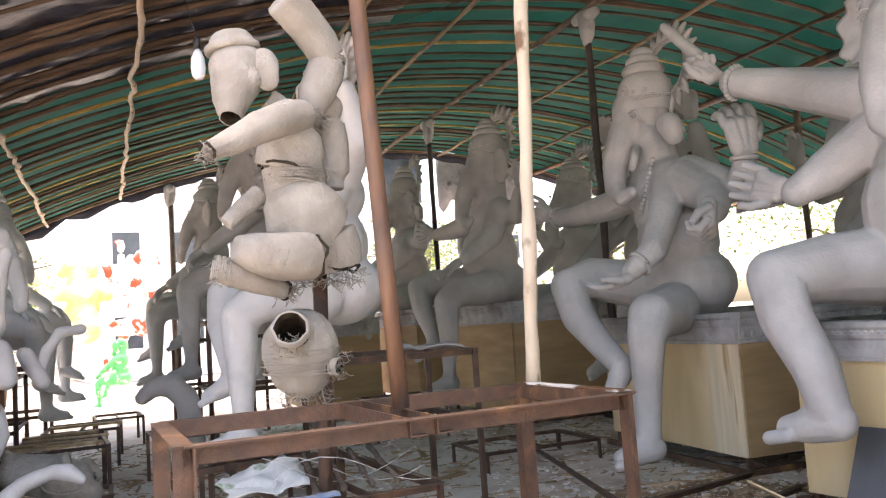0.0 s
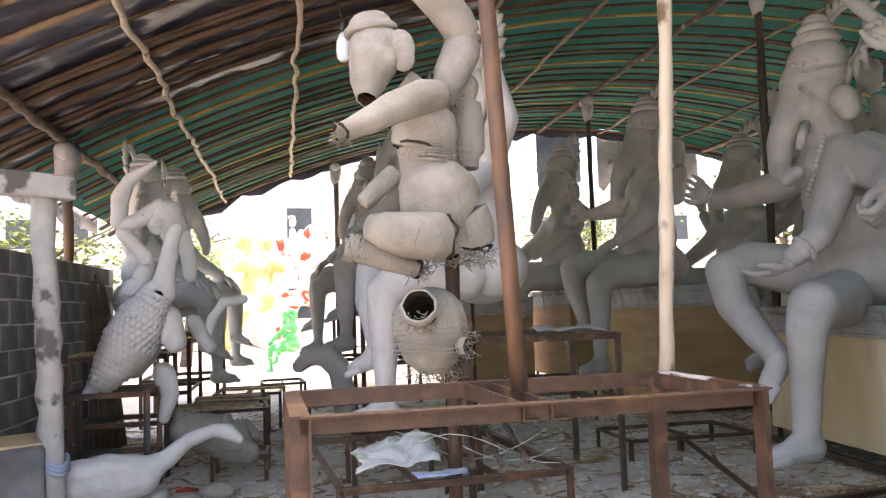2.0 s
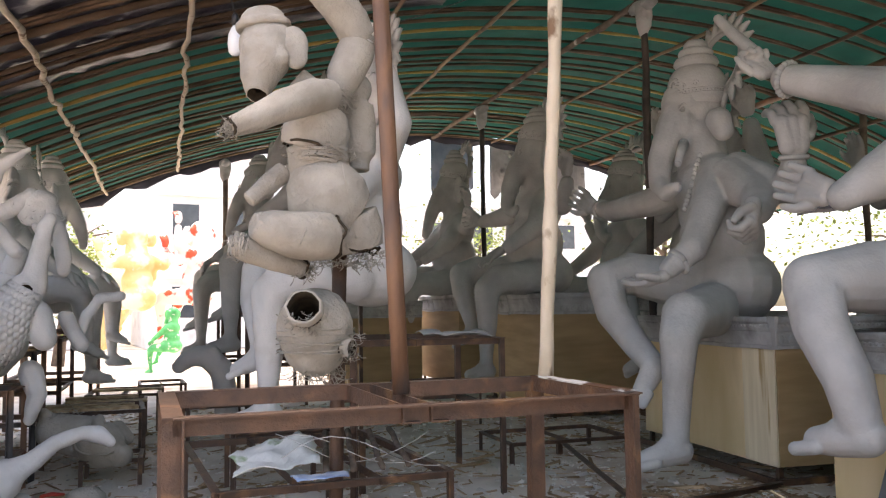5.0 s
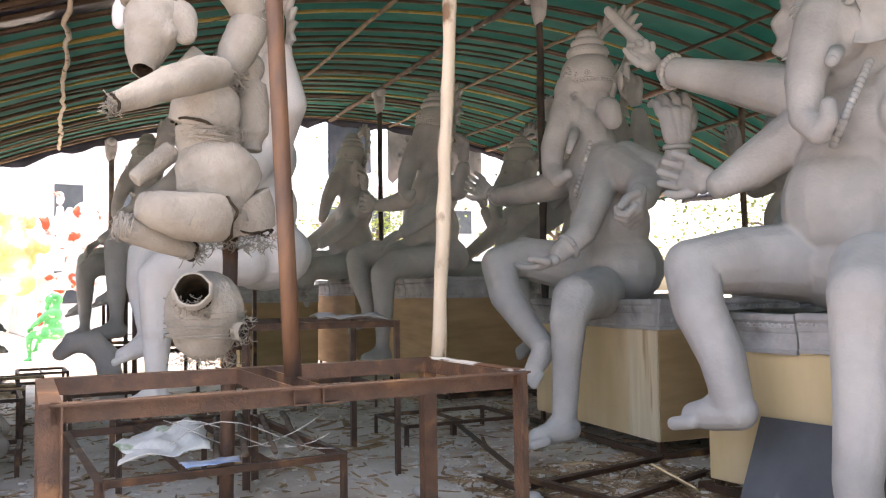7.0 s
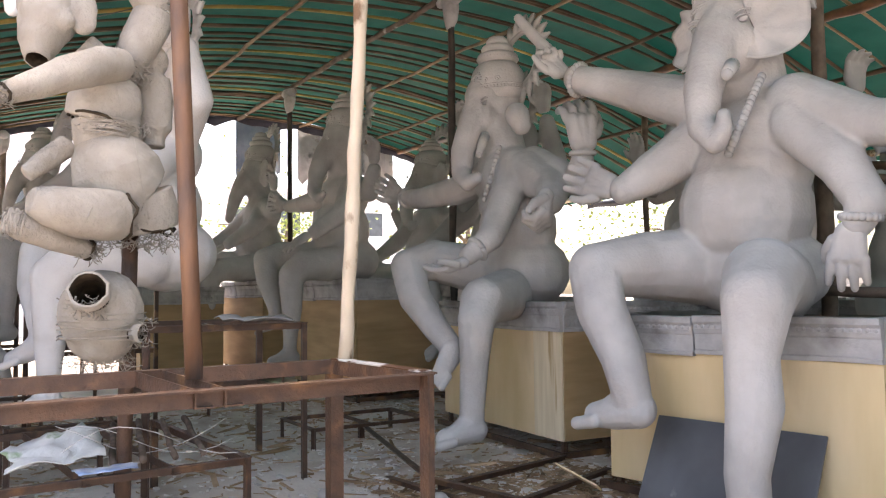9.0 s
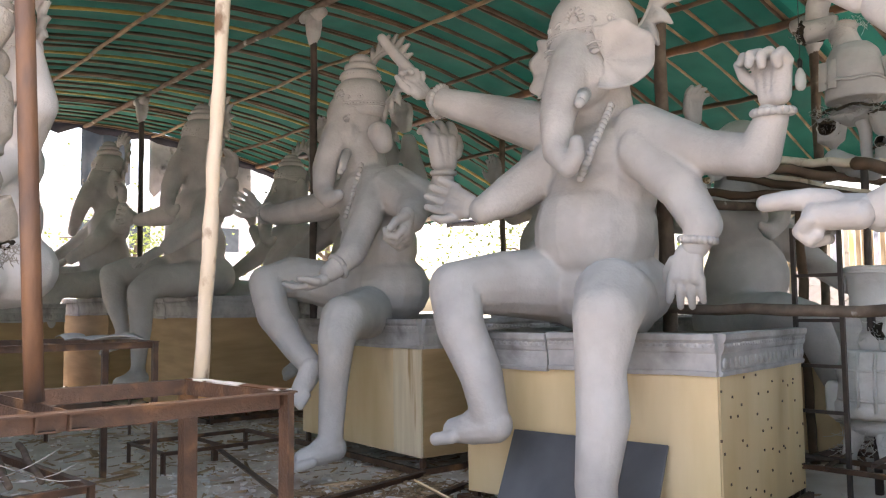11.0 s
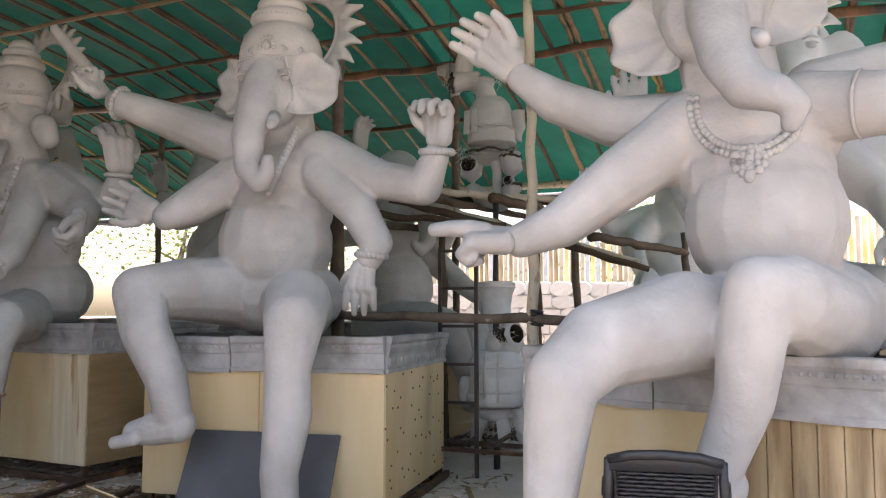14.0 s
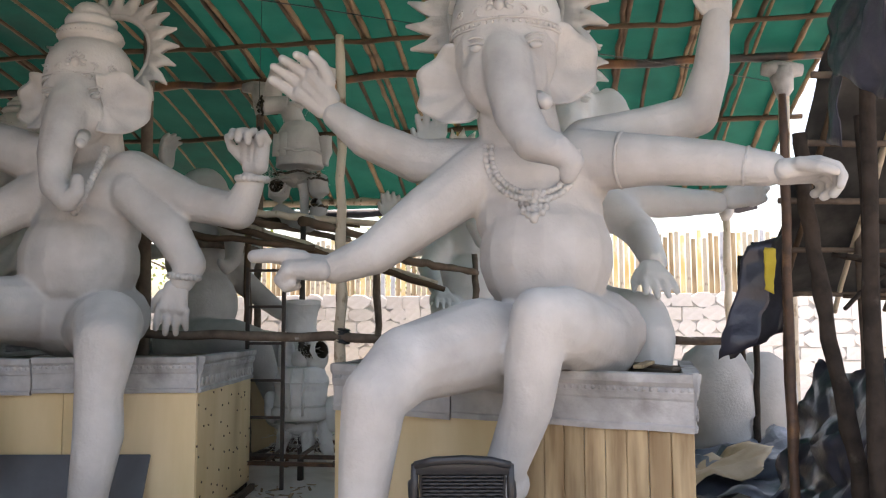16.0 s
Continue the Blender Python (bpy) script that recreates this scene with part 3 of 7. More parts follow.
# the statue with one arm pointing along the row
def body_a(bm):
    ball(bm, (0.10, 0.30, 0.28), (0.5, 0.50, 0.34))
    ball(bm, (-0.02, 0.29, 0.70), (0.46, 0.45, 0.46))
    ball(bm, (0.03, 0.27, 0.97), (0.39, 0.42, 0.34))
    ball(bm, (0.05, 0.25, 1.22), (0.36, 0.46, 0.36))
    limb(bm, [(0.06, 0.27, 1.40, 0.27), (0.0, 0.27, 1.75, 0.25)])
    ball(bm, (-0.06, 0.27, 1.98), (0.34, 0.31, 0.36))
    ball(bm, (-0.24, 0.24, 1.80), (0.21, 0.26, 0.24))
    limb(bm, [(-0.24, 0.23, 2.02, 0.15), (-0.36, 0.21, 1.86, 0.16), (-0.46, 0.19, 1.68, 0.15), (-0.57, 0.17, 1.45, 0.125), (-0.64, 0.12, 1.20, 0.10), (-0.67, 0.00, 1.08, 0.078), (-0.68, -0.08, 1.14, 0.06), (-0.68, -0.08, 1.23, 0.05)])
    limb(bm, [(0.0, 0.60, 1.49, 0.22), (-0.15, 1.15, 1.71, 0.165), (-0.30, 1.70, 1.92, 0.115)])
    hand(bm, (-0.36, 1.93, 2.08), (-0.1, 0.6, 0.6), (-0.2, -0.6, 0.3), 0.36, 1.0, 0.05)
    finger(bm, [(-0.36, 1.94, 2.14, 0.06), (-0.37, 1.98, 2.22, 0.055), (-0.40, 2.17, 2.42, 0.05), (-0.42, 2.33, 2.60, 0.042)])
    limb(bm, [(-0.05, 0.58, 1.27, 0.20), (-0.30, 0.87, 1.02, 0.165), (-0.48, 1.0, 0.90, 0.11)])
    hand(bm, (-0.54, 1.22, 0.98), (-0.1, 0.9, 0.35), (-0.9, 0, 0.2), 0.42, 0.12, 0.06)
    limb(bm, [(0.0, -0.12, 1.37, 0.21), (-0.15, -0.70, 1.13, 0.145), (-0.24, -1.09, 1.04, 0.135), (-0.29, -1.21, 1.25, 0.095)])
    hand(bm, (-0.34, -1.25, 1.47), (-0.05, 0, 1), (-1, 0.3, 0), 0.42, 0.95, 0.06)
    limb(bm, [(-0.08, -0.20, 1.22, 0.20), (-0.25, -0.57, 0.90, 0.145), (-0.30, -0.75, 0.65, 0.12), (-0.33, -0.71, 0.53, 0.09)])
    hand(bm, (-0.35, -0.66, 0.38), (0.0, 0.15, -1), (1, 0.2, 0), 0.36, 0.15, 0.08)
    limb(bm, [(-0.10, 0.50, 0.32, 0.29), (-0.60, 0.68, 0.33, 0.235), (-1.03, 0.73, 0.30, 0.18), (-1.10, 0.60, 0.03, 0.165), (-1.08, 0.43, -0.27, 0.145), (-1.08, 0.36, -0.50, 0.125)])
    foot(bm, (-1.06, 0.33, -0.59), (-1.14, 0.78, -0.68), 0.52)
    limb(bm, [(-0.20, -0.02, 0.18, 0.28), (-0.80, -0.42, 0.22, 0.23), (-1.05, -0.56, 0.10, 0.195), (-1.10, -0.55, -0.21, 0.146), (-1.07, -0.54, -0.47, 0.155), (-1.10, -0.50, -0.84, 0.122), (-1.08, -0.50, -1.02, 0.118)])
    foot(bm, (-1.06, -0.50, -1.09), (-1.5, -0.62, -1.13), 0.48)


def details_a(bm):
    m = facing((-1, -0.25, 0))
    crown(bm, (-0.02, 0.27, 2.08), m, 0.325, 0.72)
    halo(bm, (0.18, 0.22, 2.42), Matrix(((0, 0.2, 1), (1, 0, 0), (0, 1, 0))) @ Matrix.Identity(3), 0.36, 0.44, 22, 0.06)
    ear(bm, (-0.12, -0.16, 1.92), facing((-0.75, -0.65, 0)) @ Matrix(((0, 0, -1), (-1, 0, 0), (0, 1, 0))), 0.22, 0.30)
    ear(bm, (-0.12, 0.68, 1.98), facing((-0.9, 0.4, 0)) @ Matrix(((0, 0, -1), (1, 0, 0), (0, 1, 0))), 0.2, 0.28)
    eyes(bm, (-0.375, 0.18, 1.93), m, 0.17, 0.03)
    limb(bm, [(-0.46, 0.02, 1.60, 0.05), (-0.56, -0.02, 1.52, 0.04)])
    beads(bm, [Vector((-0.22, -0.02, 1.55)).lerp(Vector((-0.42, 0.10, 1.04)), i / 16) + Vector((-0.06 * math.sin(i / 16 * 3.1), -0.05 * math.sin(i / 16 * 3.1), 0)) for i in range(17)], 0.03)
    for c, d, r in (((-0.29, -1.215, 1.27), (-0.1, -0.05, 1), 0.105), ((-0.32, -0.72, 0.56), (0, 0.1, -1), 0.1), ((-0.30, 1.68, 1.91), (-0.2, 0.9, 0.3), 0.125)):
        q = Vector(d).to_track_quat("Z", "Y").to_matrix()
        pts = [Vector(c) + q @ Vector((r * math.cos(a), r * math.sin(a), 0)) for a in (2 * math.pi * i / 20 for i in range(21))]
        tube(bm, pts, 0.022, 6)
        beads(bm, pts[:-1], 0.027)
    beads(bm, [(-0.26, -0.42, 1.12), (-0.27, -0.45, 1.07), (-0.24, -0.40, 1.18), (-0.28, -0.46, 1.02), (-0.29, -0.41, 1.06), (-0.26, -0.47, 1.12)], 0.04)


statue("statue", (5.0, 3.4, 1.25), 0, body_a, details_a, "grey plaster elephant-headed statue pointing along the row, seated on a plinth", PLASTER, 0.017, 4)


# the nearest statue, trunk curled to one side
def body_b(bm):
    ball(bm, (0.10, -0.28, 0.22), (0.46, 0.5, 0.32))
    ball(bm, (-0.10, -0.14, 0.70), (0.43, 0.43, 0.44))
    ball(bm, (-0.04, -0.1, 0.95), (0.38, 0.42, 0.34))
    ball(bm, (-0.02, -0.08, 1.18), (0.34, 0.48, 0.34))
    limb(bm, [(0.0, 0.0, 1.4, 0.27), (-0.08, 0.06, 1.75, 0.26)])
    ball(bm, (-0.10, 0.10, 2.0), (0.36, 0.34, 0.38))
    ball(bm, (-0.27, 0.10, 1.82), (0.22, 0.28, 0.26))
    limb(bm, [(-0.26, 0.10, 2.06, 0.16), (-0.38, 0.08, 1.90, 0.165), (-0.47, 0.05, 1.72, 0.155), (-0.57, 0.01, 1.51, 0.14), (-0.70, -0.09, 1.31, 0.118), (-0.78, -0.22, 1.24, 0.092), (-0.80, -0.31, 1.17, 0.066), (-0.78, -0.28, 1.09, 0.05)])
    limb(bm, [(0.08, 0.28, 1.32, 0.2), (0.10, 0.72, 1.38, 0.155), (0.10, 1.08, 1.55, 0.14), (0.10, 1.30, 1.72, 0.1)])
    hand(bm, (0.08, 1.46, 1.90), (0.05, 0.7, 0.72), (-0.85, 0.25, -0.1), 0.48, 0.32, 0.035, -1)
    limb(bm, [(-0.06, 0.24, 1.27, 0.21), (-0.25, 0.59, 0.98, 0.18), (-0.40, 0.91, 0.71, 0.135), (-0.45, 1.14, 0.62, 0.1)])
    hand(bm, (-0.50, 1.33, 0.63), (0, 1, 0.1), (0.4, 0.1, -0.9), 0.45, 1.0, 0.05)
    finger(bm, [(-0.50, 1.34, 0.67, 0.062), (-0.53, 1.42, 0.69, 0.055), (-0.55, 1.52, 0.695, 0.048), (-0.56, 1.62, 0.69, 0.042)])
    limb(bm, [(0.10, -0.42, 1.44, 0.19), (0.15, -0.83, 1.55, 0.157), (0.20, -1.14, 1.65, 0.142), (0.20, -1.24, 1.95, 0.12), (0.20, -1.27, 2.20, 0.1), (0.19, -1.28, 2.29, 0.09)])
    hand(bm, (0.17, -1.29, 2.40), (-0.1, 0.1, 1), (-1, 0, 0), 0.34, 1.1, 0.03)
    limb(bm, [(-0.08, -0.36, 1.31, 0.21), (-0.25, -0.78, 1.27, 0.16), (-0.40, -1.15, 1.21, 0.135), (-0.49, -1.42, 1.15, 0.1)])
    hand(bm, (-0.53, -1.60, 1.13), (0, -1, 0.05), (-0.2, 0, -1), 0.42, 0.75, 0.06)
    limb(bm, [(-0.10, -0.11, 0.08, 0.29), (-0.50, 0.24, 0.16, 0.27), (-0.90, 0.60, 0.06, 0.215), (-1.08, 0.74, -0.10, 0.175), (-1.10, 0.77, -0.36, 0.155), (-1.10, 0.80, -0.65, 0.128), (-1.10, 0.83, -0.92, 0.12)])
    foot(bm, (-1.06, 0.84, -1.02), (-1.5, 1.0, -1.06), 0.5)
    limb(bm, [(-0.05, -0.44, 0.16, 0.27), (-0.65, -0.24, 0.28, 0.21), (-0.79, -0.12, 0.31, 0.17), (-0.75, -0.08, 0.09, 0.162), (-0.70, -0.04, -0.19, 0.142), (-0.65, 0.06, -0.45, 0.125), (-0.65, 0.10, -0.55, 0.12)])
    foot(bm, (-0.62, 0.06, -0.62), (-0.9, 0.30, -0.70), 0.46)


def details_b(bm):
    m = facing((-1, 0.05, 0))
    crown(bm, (-0.05, 0.10, 2.12), m, 0.355, 0.75)
    halo(bm, (0.20, 0.12, 2.42), Matrix(((0, 0.15, 1), (1, 0, 0), (0, 1, 0))), 0.40, 0.52, 24, 0.07)
    ear(bm, (-0.08, -0.34, 1.95), facing((-0.95, -0.3, 0)) @ Matrix(((0, 0, -1), (-1, 0, 0), (0, 1, 0))), 0.23, 0.33)
    ear(bm, (-0.02, 0.53, 1.86), facing((-0.9, 0.45, 0)) @ Matrix(((0, 0, -1), (1, 0, 0), (0, 1, 0))), 0.27, 0.33)
    eyes(bm, (-0.425, 0.08, 1.97), m, 0.185, 0.032)
    limb(bm, [(-0.46, -0.12, 1.62, 0.055), (-0.58, -0.16, 1.57, 0.045)])
    for c, d, r in (((-0.2, -0.62, 1.285), (-0.35, -1, -0.08), 0.172), ((-0.45, -1.30, 1.18), (-0.3, -1, -0.2), 0.108)):
        q = Vector(d).to_track_quat("Z", "Y").to_matrix()
        pts = [Vector(c) + q @ Vector((r * math.cos(a), r * math.sin(a), 0)) for a in (2 * math.pi * i / 22 for i in range(23))]
        tube(bm, pts, 0.012, 6)
        beads(bm, pts[:5], 0.02)


statue("statue", (4.4, 0.2, 1.19), 0, body_b, details_b, "large pale plaster elephant-headed statue with curled trunk and beaded necklace", PLASTER, 0.017, 4, strings=strings_b)


# the statue leaning forward with one open hand held low
def body_c(bm):
    ball(bm, (0.05, -0.15, 0.30), (0.46, 0.5, 0.38))
    ball(bm, (0.0, -0.16, 0.72), (0.38, 0.40, 0.42))
    ball(bm, (0.02, -0.08, 0.98), (0.35, 0.38, 0.34))
    ball(bm, (0.03, 0.0, 1.22), (0.33, 0.42, 0.34))
    limb(bm, [(0.02, 0.08, 1.42, 0.25), (0.0, 0.18, 1.8, 0.24)])
    ball(bm, (0.0, 0.20, 2.05), (0.32, 0.29, 0.32))
    ball(bm, (-0.18, 0.18, 1.86), (0.19, 0.21, 0.22))
    limb(bm, [(-0.18, 0.18, 2.02, 0.14), (-0.28, 0.17, 1.80, 0.15), (-0.40, 0.18, 1.50, 0.125), (-0.45, 0.14, 1.27, 0.1), (-0.50, -0.04, 1.15, 0.08), (-0.50, -0.2, 1.18, 0.058)])
    limb(bm, [(-0.06, -0.22, 1.30, 0.19), (-0.40, -0.50, 0.92, 0.145), (-0.70, -0.70, 0.59, 0.12), (-0.92, -0.67, 0.42, 0.085)])
    hand(bm, (-1.04, -0.60, 0.33), (-0.7, 0.5, -0.3), (-0.2, 0.1, 0.9), 0.36, 0.25, 0.14)
    limb(bm, [(0.0, 0.2, 1.30, 0.2), (-0.10, 0.75, 1.19, 0.155), (-0.20, 1.42, 1.16, 0.12), (-0.22, 1.70, 1.22, 0.09)])
    hand(bm, (-0.25, 1.92, 1.31), (-0.1, 0.9, 0.5), (-0.9, 0, 0.3), 0.38, 0.2, 0.1)
    limb(bm, [(-0.06, -0.40, 1.24, 0.20), (-0.16, -0.88, 1.02, 0.165), (-0.36, -1.10, 0.88, 0.125), (-0.44, -1.16, 0.84, 0.105)])
    hand(bm, (-0.52, -1.22, 0.77), (-0.35, -0.25, -0.9), (-0.7, 0.75, 0), 0.46, 1.05, 0.05)
    limb(bm, [(0.08, -0.33, 1.32, 0.19), (0.02, -0.74, 1.18, 0.155), (0.00, -1.02, 1.08, 0.135), (-0.04, -1.15, 1.20, 0.112), (-0.06, -1.19, 1.32, 0.09)])
    hand(bm, (-0.09, -1.21, 1.52), (-0.05, 0.08, 1), (0.25, 0.9, 0.1), 0.50, 0.42, 0.09)
    limb(bm, [(-0.10, -0.22, 1.84, 0.055), (-0.10, -0.31, 1.80, 0.12), (-0.08, -0.34, 1.70, 0.10)])
    limb(bm, [(-0.20, 0.02, 0.30, 0.25), (-0.70, 0.25, 0.42, 0.2), (-1.00, 0.25, 0.36, 0.165), (-1.05, 0.03, 0.06, 0.152), (-1.05, -0.34, -0.21, 0.12), (-1.05, -0.55, -0.34, 0.105)])
    foot(bm, (-1.04, -0.60, -0.40), (-1.25, -0.66, -0.62), 0.42)
    limb(bm, [(-0.40, -0.50, 0.08, 0.24), (-0.90, -0.86, 0.03, 0.2), (-1.05, -0.97, -0.12, 0.155), (-1.05, -0.93, -0.49, 0.12), (-1.05, -0.89, -0.86, 0.105), (-1.05, -0.88, -0.95, 0.105)])
    foot(bm, (-1.02, -0.89, -1.02), (-1.5, -0.85, -1.1), 0.46)


def details_c(bm):
    m = facing((-1, -0.1, 0))
    crown(bm, (0.02, 0.16, 2.12), m, 0.275, 0.60)
    halo(bm, (0.2, 0.03, 2.45), Matrix(((0, 0.15, 1), (1, 0, 0), (0, 1, 0))), 0.30, 0.36, 22, 0.05)
    for c, d, r in (((-0.055, -1.18, 1.30), (-0.05, -0.1, 1), 0.10), ((-0.83, -0.68, 0.48), (-0.75, 0.1, -0.5), 0.10), ((-0.21, 1.64, 1.20), (0, 1, 0.2), 0.105)):
        q = Vector(d).to_track_quat("Z", "Y").to_matrix()
        tube(bm, [Vector(c) + q @ Vector((r * math.cos(a), r * math.sin(a), 0)) for a in (2 * math.pi * i / 20 for i in range(21))], 0.024, 6)
    ear(bm, (-0.05, 0.55, 1.92), facing((-0.9, 0.4, 0)) @ Matrix(((0, 0, -1), (1, 0, 0), (0, 1, 0))), 0.18, 0.26)
    eyes(bm, (-0.295, 0.13, 1.95), m, 0.16, 0.027)
    limb(bm, [(-0.30, -0.05, 1.62, 0.05), (-0.42, -0.12, 1.42, 0.035)])
    beads(bm, [Vector((-0.2, -0.15, 1.5)).lerp(Vector((-0.35, -0.1, 1.0)), i / 12) for i in range(13)], 0.028)


statue("statue", (5.0, 6.5, 1.3), 0, body_c, details_c, "shaded grey plaster elephant-headed statue with one hand held low", PLASTER, 0.017, 4)


# ---- seated statues of the other rows ----
ARMS = {
    "up": lambda s: ([(0.0, 0.33 * s, 1.3, 0.19), (-0.06, 0.80 * s, 1.18, 0.14), (-0.12, 1.02 * s, 1.45, 0.1)], (-0.14, 1.06 * s, 1.68), (0, 0.1 * s, 1), (-1, 0, 0)),
    "out": lambda s: ([(0.0, 0.33 * s, 1.3, 0.19), (-0.12, 0.85 * s, 1.18, 0.145), (-0.22, 1.30 * s, 1.16, 0.1)], (-0.26, 1.50 * s, 1.22), (-0.1, s, 0.3), (-1, 0, 0.2)),
    "low": lambda s: ([(-0.06, 0.33 * s, 1.24, 0.19), (-0.36, 0.60 * s, 0.90, 0.145), (-0.78, 0.58 * s, 0.62, 0.1)], (-0.95, 0.52 * s, 0.52), (-0.8, 0, -0.5), (0, 0, -1)),
    "raised": lambda s: ([(0.04, 0.33 * s, 1.36, 0.19), (0.06, 0.78 * s, 1.62, 0.145), (-0.02, 0.72 * s, 2.10, 0.1)], (-0.05, 0.70 * s, 2.36), (0, 0, 1), (-1, 0, 0)),
}


def seated(base, turn, scale, arms, label, seed=0, voxel=0.035, mat=None, headdress=True, group="plaster statues"):
    rnd = random.Random(seed)
    j = [rnd.uniform(-0.06, 0.06) for _ in range(12)]

    def body(bm):
        ball(bm, (0.05, 0, 0.28), (0.46, 0.5, 0.36))
        ball(bm, (-0.05, 0, 0.72), (0.42, 0.43, 0.44))
        ball(bm, (0.03, 0.0, 1.22), (0.33, 0.43, 0.34))
        limb(bm, [(0.03, 0, 1.42, 0.25), (0.0, j[0], 1.8, 0.24)])
        ball(bm, (-0.02, j[0], 2.0), (0.32, 0.29, 0.34))
        ball(bm, (-0.2, j[0], 1.83), (0.19, 0.21, 0.22))
        side = 1 if rnd.random() < 0.5 else -1
        limb(bm, [(-0.2, j[0], 2.0, 0.14), (-0.33, j[0], 1.78, 0.15), (-0.46, j[0], 1.48, 0.125), (-0.52, 0.08 * side, 1.24, 0.1), (-0.52, 0.22 * side, 1.12, 0.078), (-0.5, 0.32 * side, 1.18, 0.055)])
        for s in (1, -1):
            ball(bm, (-0.05, 0.42 * s + j[0], 1.92), (0.07, 0.2, 0.27))
        for style, s in arms:
            chain, c, along, palm = ARMS[style](s)
            limb(bm, chain)
            hand(bm, c, along, palm, 0.38, rnd.uniform(0.1, 0.5), 0.1)
        limb(bm, [(-0.20, 0.25, 0.30, 0.26), (-0.75, 0.45, 0.36, 0.2), (-1.0, 0.42 + j[1], 0.30, 0.165), (-1.05, 0.25 + j[2], 0.0, 0.15), (-1.05, 0.10, -0.28, 0.11), (-1.05, 0.0, -0.46, 0.085)])
        foot(bm, (-1.02, 0.0, -0.54), (-1.3, 0.05, -0.66), 0.42)
        limb(bm, [(-0.25, -0.30, 0.22, 0.26), (-0.85, -0.45, 0.2, 0.2), (-1.05, -0.46, 0.06, 0.17), (-1.05, -0.44 + j[3], -0.4, 0.135), (-1.05, -0.42, -0.8, 0.095), (-1.05, -0.42, -0.95, 0.085)])
        foot(bm, (-1.02, -0.42, -1.02), (-1.5, -0.45, -1.08), 0.46)

    def details(bm):
        if headdress:
            m = facing((-1, 0, 0))
            crown(bm, (0.02, j[0], 2.2), m, 0.27, 0.5 + j[4])
            halo(bm, (0.2, j[0], 2.42), Matrix(((0, 0.1, 1), (1, 0, 0), (0, 1, 0))), 0.30, 0.37, 18, 0.05)
            eyes(bm, (-0.36, j[0], 1.98), m, 0.14, 0.03)

    return statue("statue", base, turn, body, details, label, mat or PLASTER, voxel, 5, group=group, scale=scale)


seated((5.15, 10.65, 1.6), 5, 1.0, [("low", -1), ("out", 1), ("up", -1)], "grey plaster seated statue with open hand in the shaded row", 1)
seated((5.2, 14.3, 1.65), 0, 1.0, [("low", -1), ("low", 1), ("up", -1)], "grey plaster seated statue with tall tiered crown", 2)
seated((7.0, 14.8, 1.5), 0, 1.0, [("low", -1), ("out", -1), ("raised", 1)], "grey plaster seated statue near the open end", 3)
seated((7.2, 5.9, 1.35), -12, 1.0, [("up", 1), ("out", -1), ("up", -1), ("low", -1)], "dusty plaster seated statue of the second row with raised hand", 4)
seated((6.3, 8.3, 1.35), 10, 1.0, [("raised", 1), ("raised", -1), ("low", 1)], "plaster seated statue of the second row, both arms raised", 5)
seated((7.2, 11.6, 1.35), 0, 1.0, [("up", 1), ("up", -1), ("low", 1)], "dim plaster seated statue of the second row", 6)
seated((7.2, 3.75, 1.02), 80, 0.9, [("raised", 1), ("low", -1), ("up", -1)], "plaster statue of the back row with one hand raised", 7, headdress=False)
seated((6.05, 0.0, 1.30), 12, 1.0, [("out", -1), ("low", -1), ("up", 1)], "pale plaster statue standing close behind the large one", 8, mat=WHITE_LIT_PLASTER)
seated((9.6, 1.2, 1.3), 20, 0.95, [("up", 1), ("out", -1), ("low", 1)], "bright plaster seated statue beside the stone wall", 9, mat=WHITE_LIT_PLASTER)
seated((9.8, 6.6, 1.35), 0, 0.95, [("up", 1), ("out", -1)], "plaster seated statue at the far side of the shed", 10)
seated((1.75, 6.8, 1.5), 4, 0.85, [("raised", -1), ("low", -1), ("up", 1)], "white plaster seated statue with raised palm, hand on knee", 11, 0.026, WHITE_LIT_PLASTER)
seated((1.75, 10.0, 1.9), -4, 0.85, [("up", 1), ("up", -1), ("low", -1)], "pale grey seated statue on a rusty iron stand", 12)
seated((1.45, 12.8, 1.7), 0, 0.8, [("up", 1), ("low", -1)], "pale grey seated statue beside the aisle", 13)
# These two by the aisle are whitened in place of light from the front.
seated((-1.45, 9.95, 1.42), 176, 0.72, [("low", -1), ("up", 1), ("low", 1)], "pale plaster seated statue facing the aisle on an iron stand", 14, 0.03, WHITE_LIT_PLASTER)
seated((-1.3, 11.7, 1.5), 184, 0.72, [("up", -1), ("low", 1)], "pale plaster seated statue farther along the aisle", 15, mat=WHITE_LIT_PLASTER)
seated((3.35, 14.6, 1.55), 0, 0.95, [("up", 1), ("low", -1), ("raised", -1)], "grey plaster seated statue between the rows near the open end", 16)

PAINT_ORANGE = material("orange_yellow_paint", (0.78, 0.5, 0.2), (0.85, 0.72, 0.4), 1.4, 0.5, 0.1, 40, third=(0.85, 0.72, 0.6), third_scale=1.6, third_at=(0.5, 0.56))
PAINT_RED = material("red_white_paint", (0.8, 0.72, 0.66), (0.82, 0.76, 0.7), 3.0, 0.5, 0.1, 40, third=(0.65, 0.1, 0.05), third_scale=2.4, third_at=(0.55, 0.6))
PAINT_GREEN = material("green_paint", (0.05, 0.42, 0.12), (0.12, 0.55, 0.2), 3.5, 0.45, 0.1, 40, third=(0.7, 0.75, 0.65), third_scale=3.0, third_at=(0.6, 0.64))
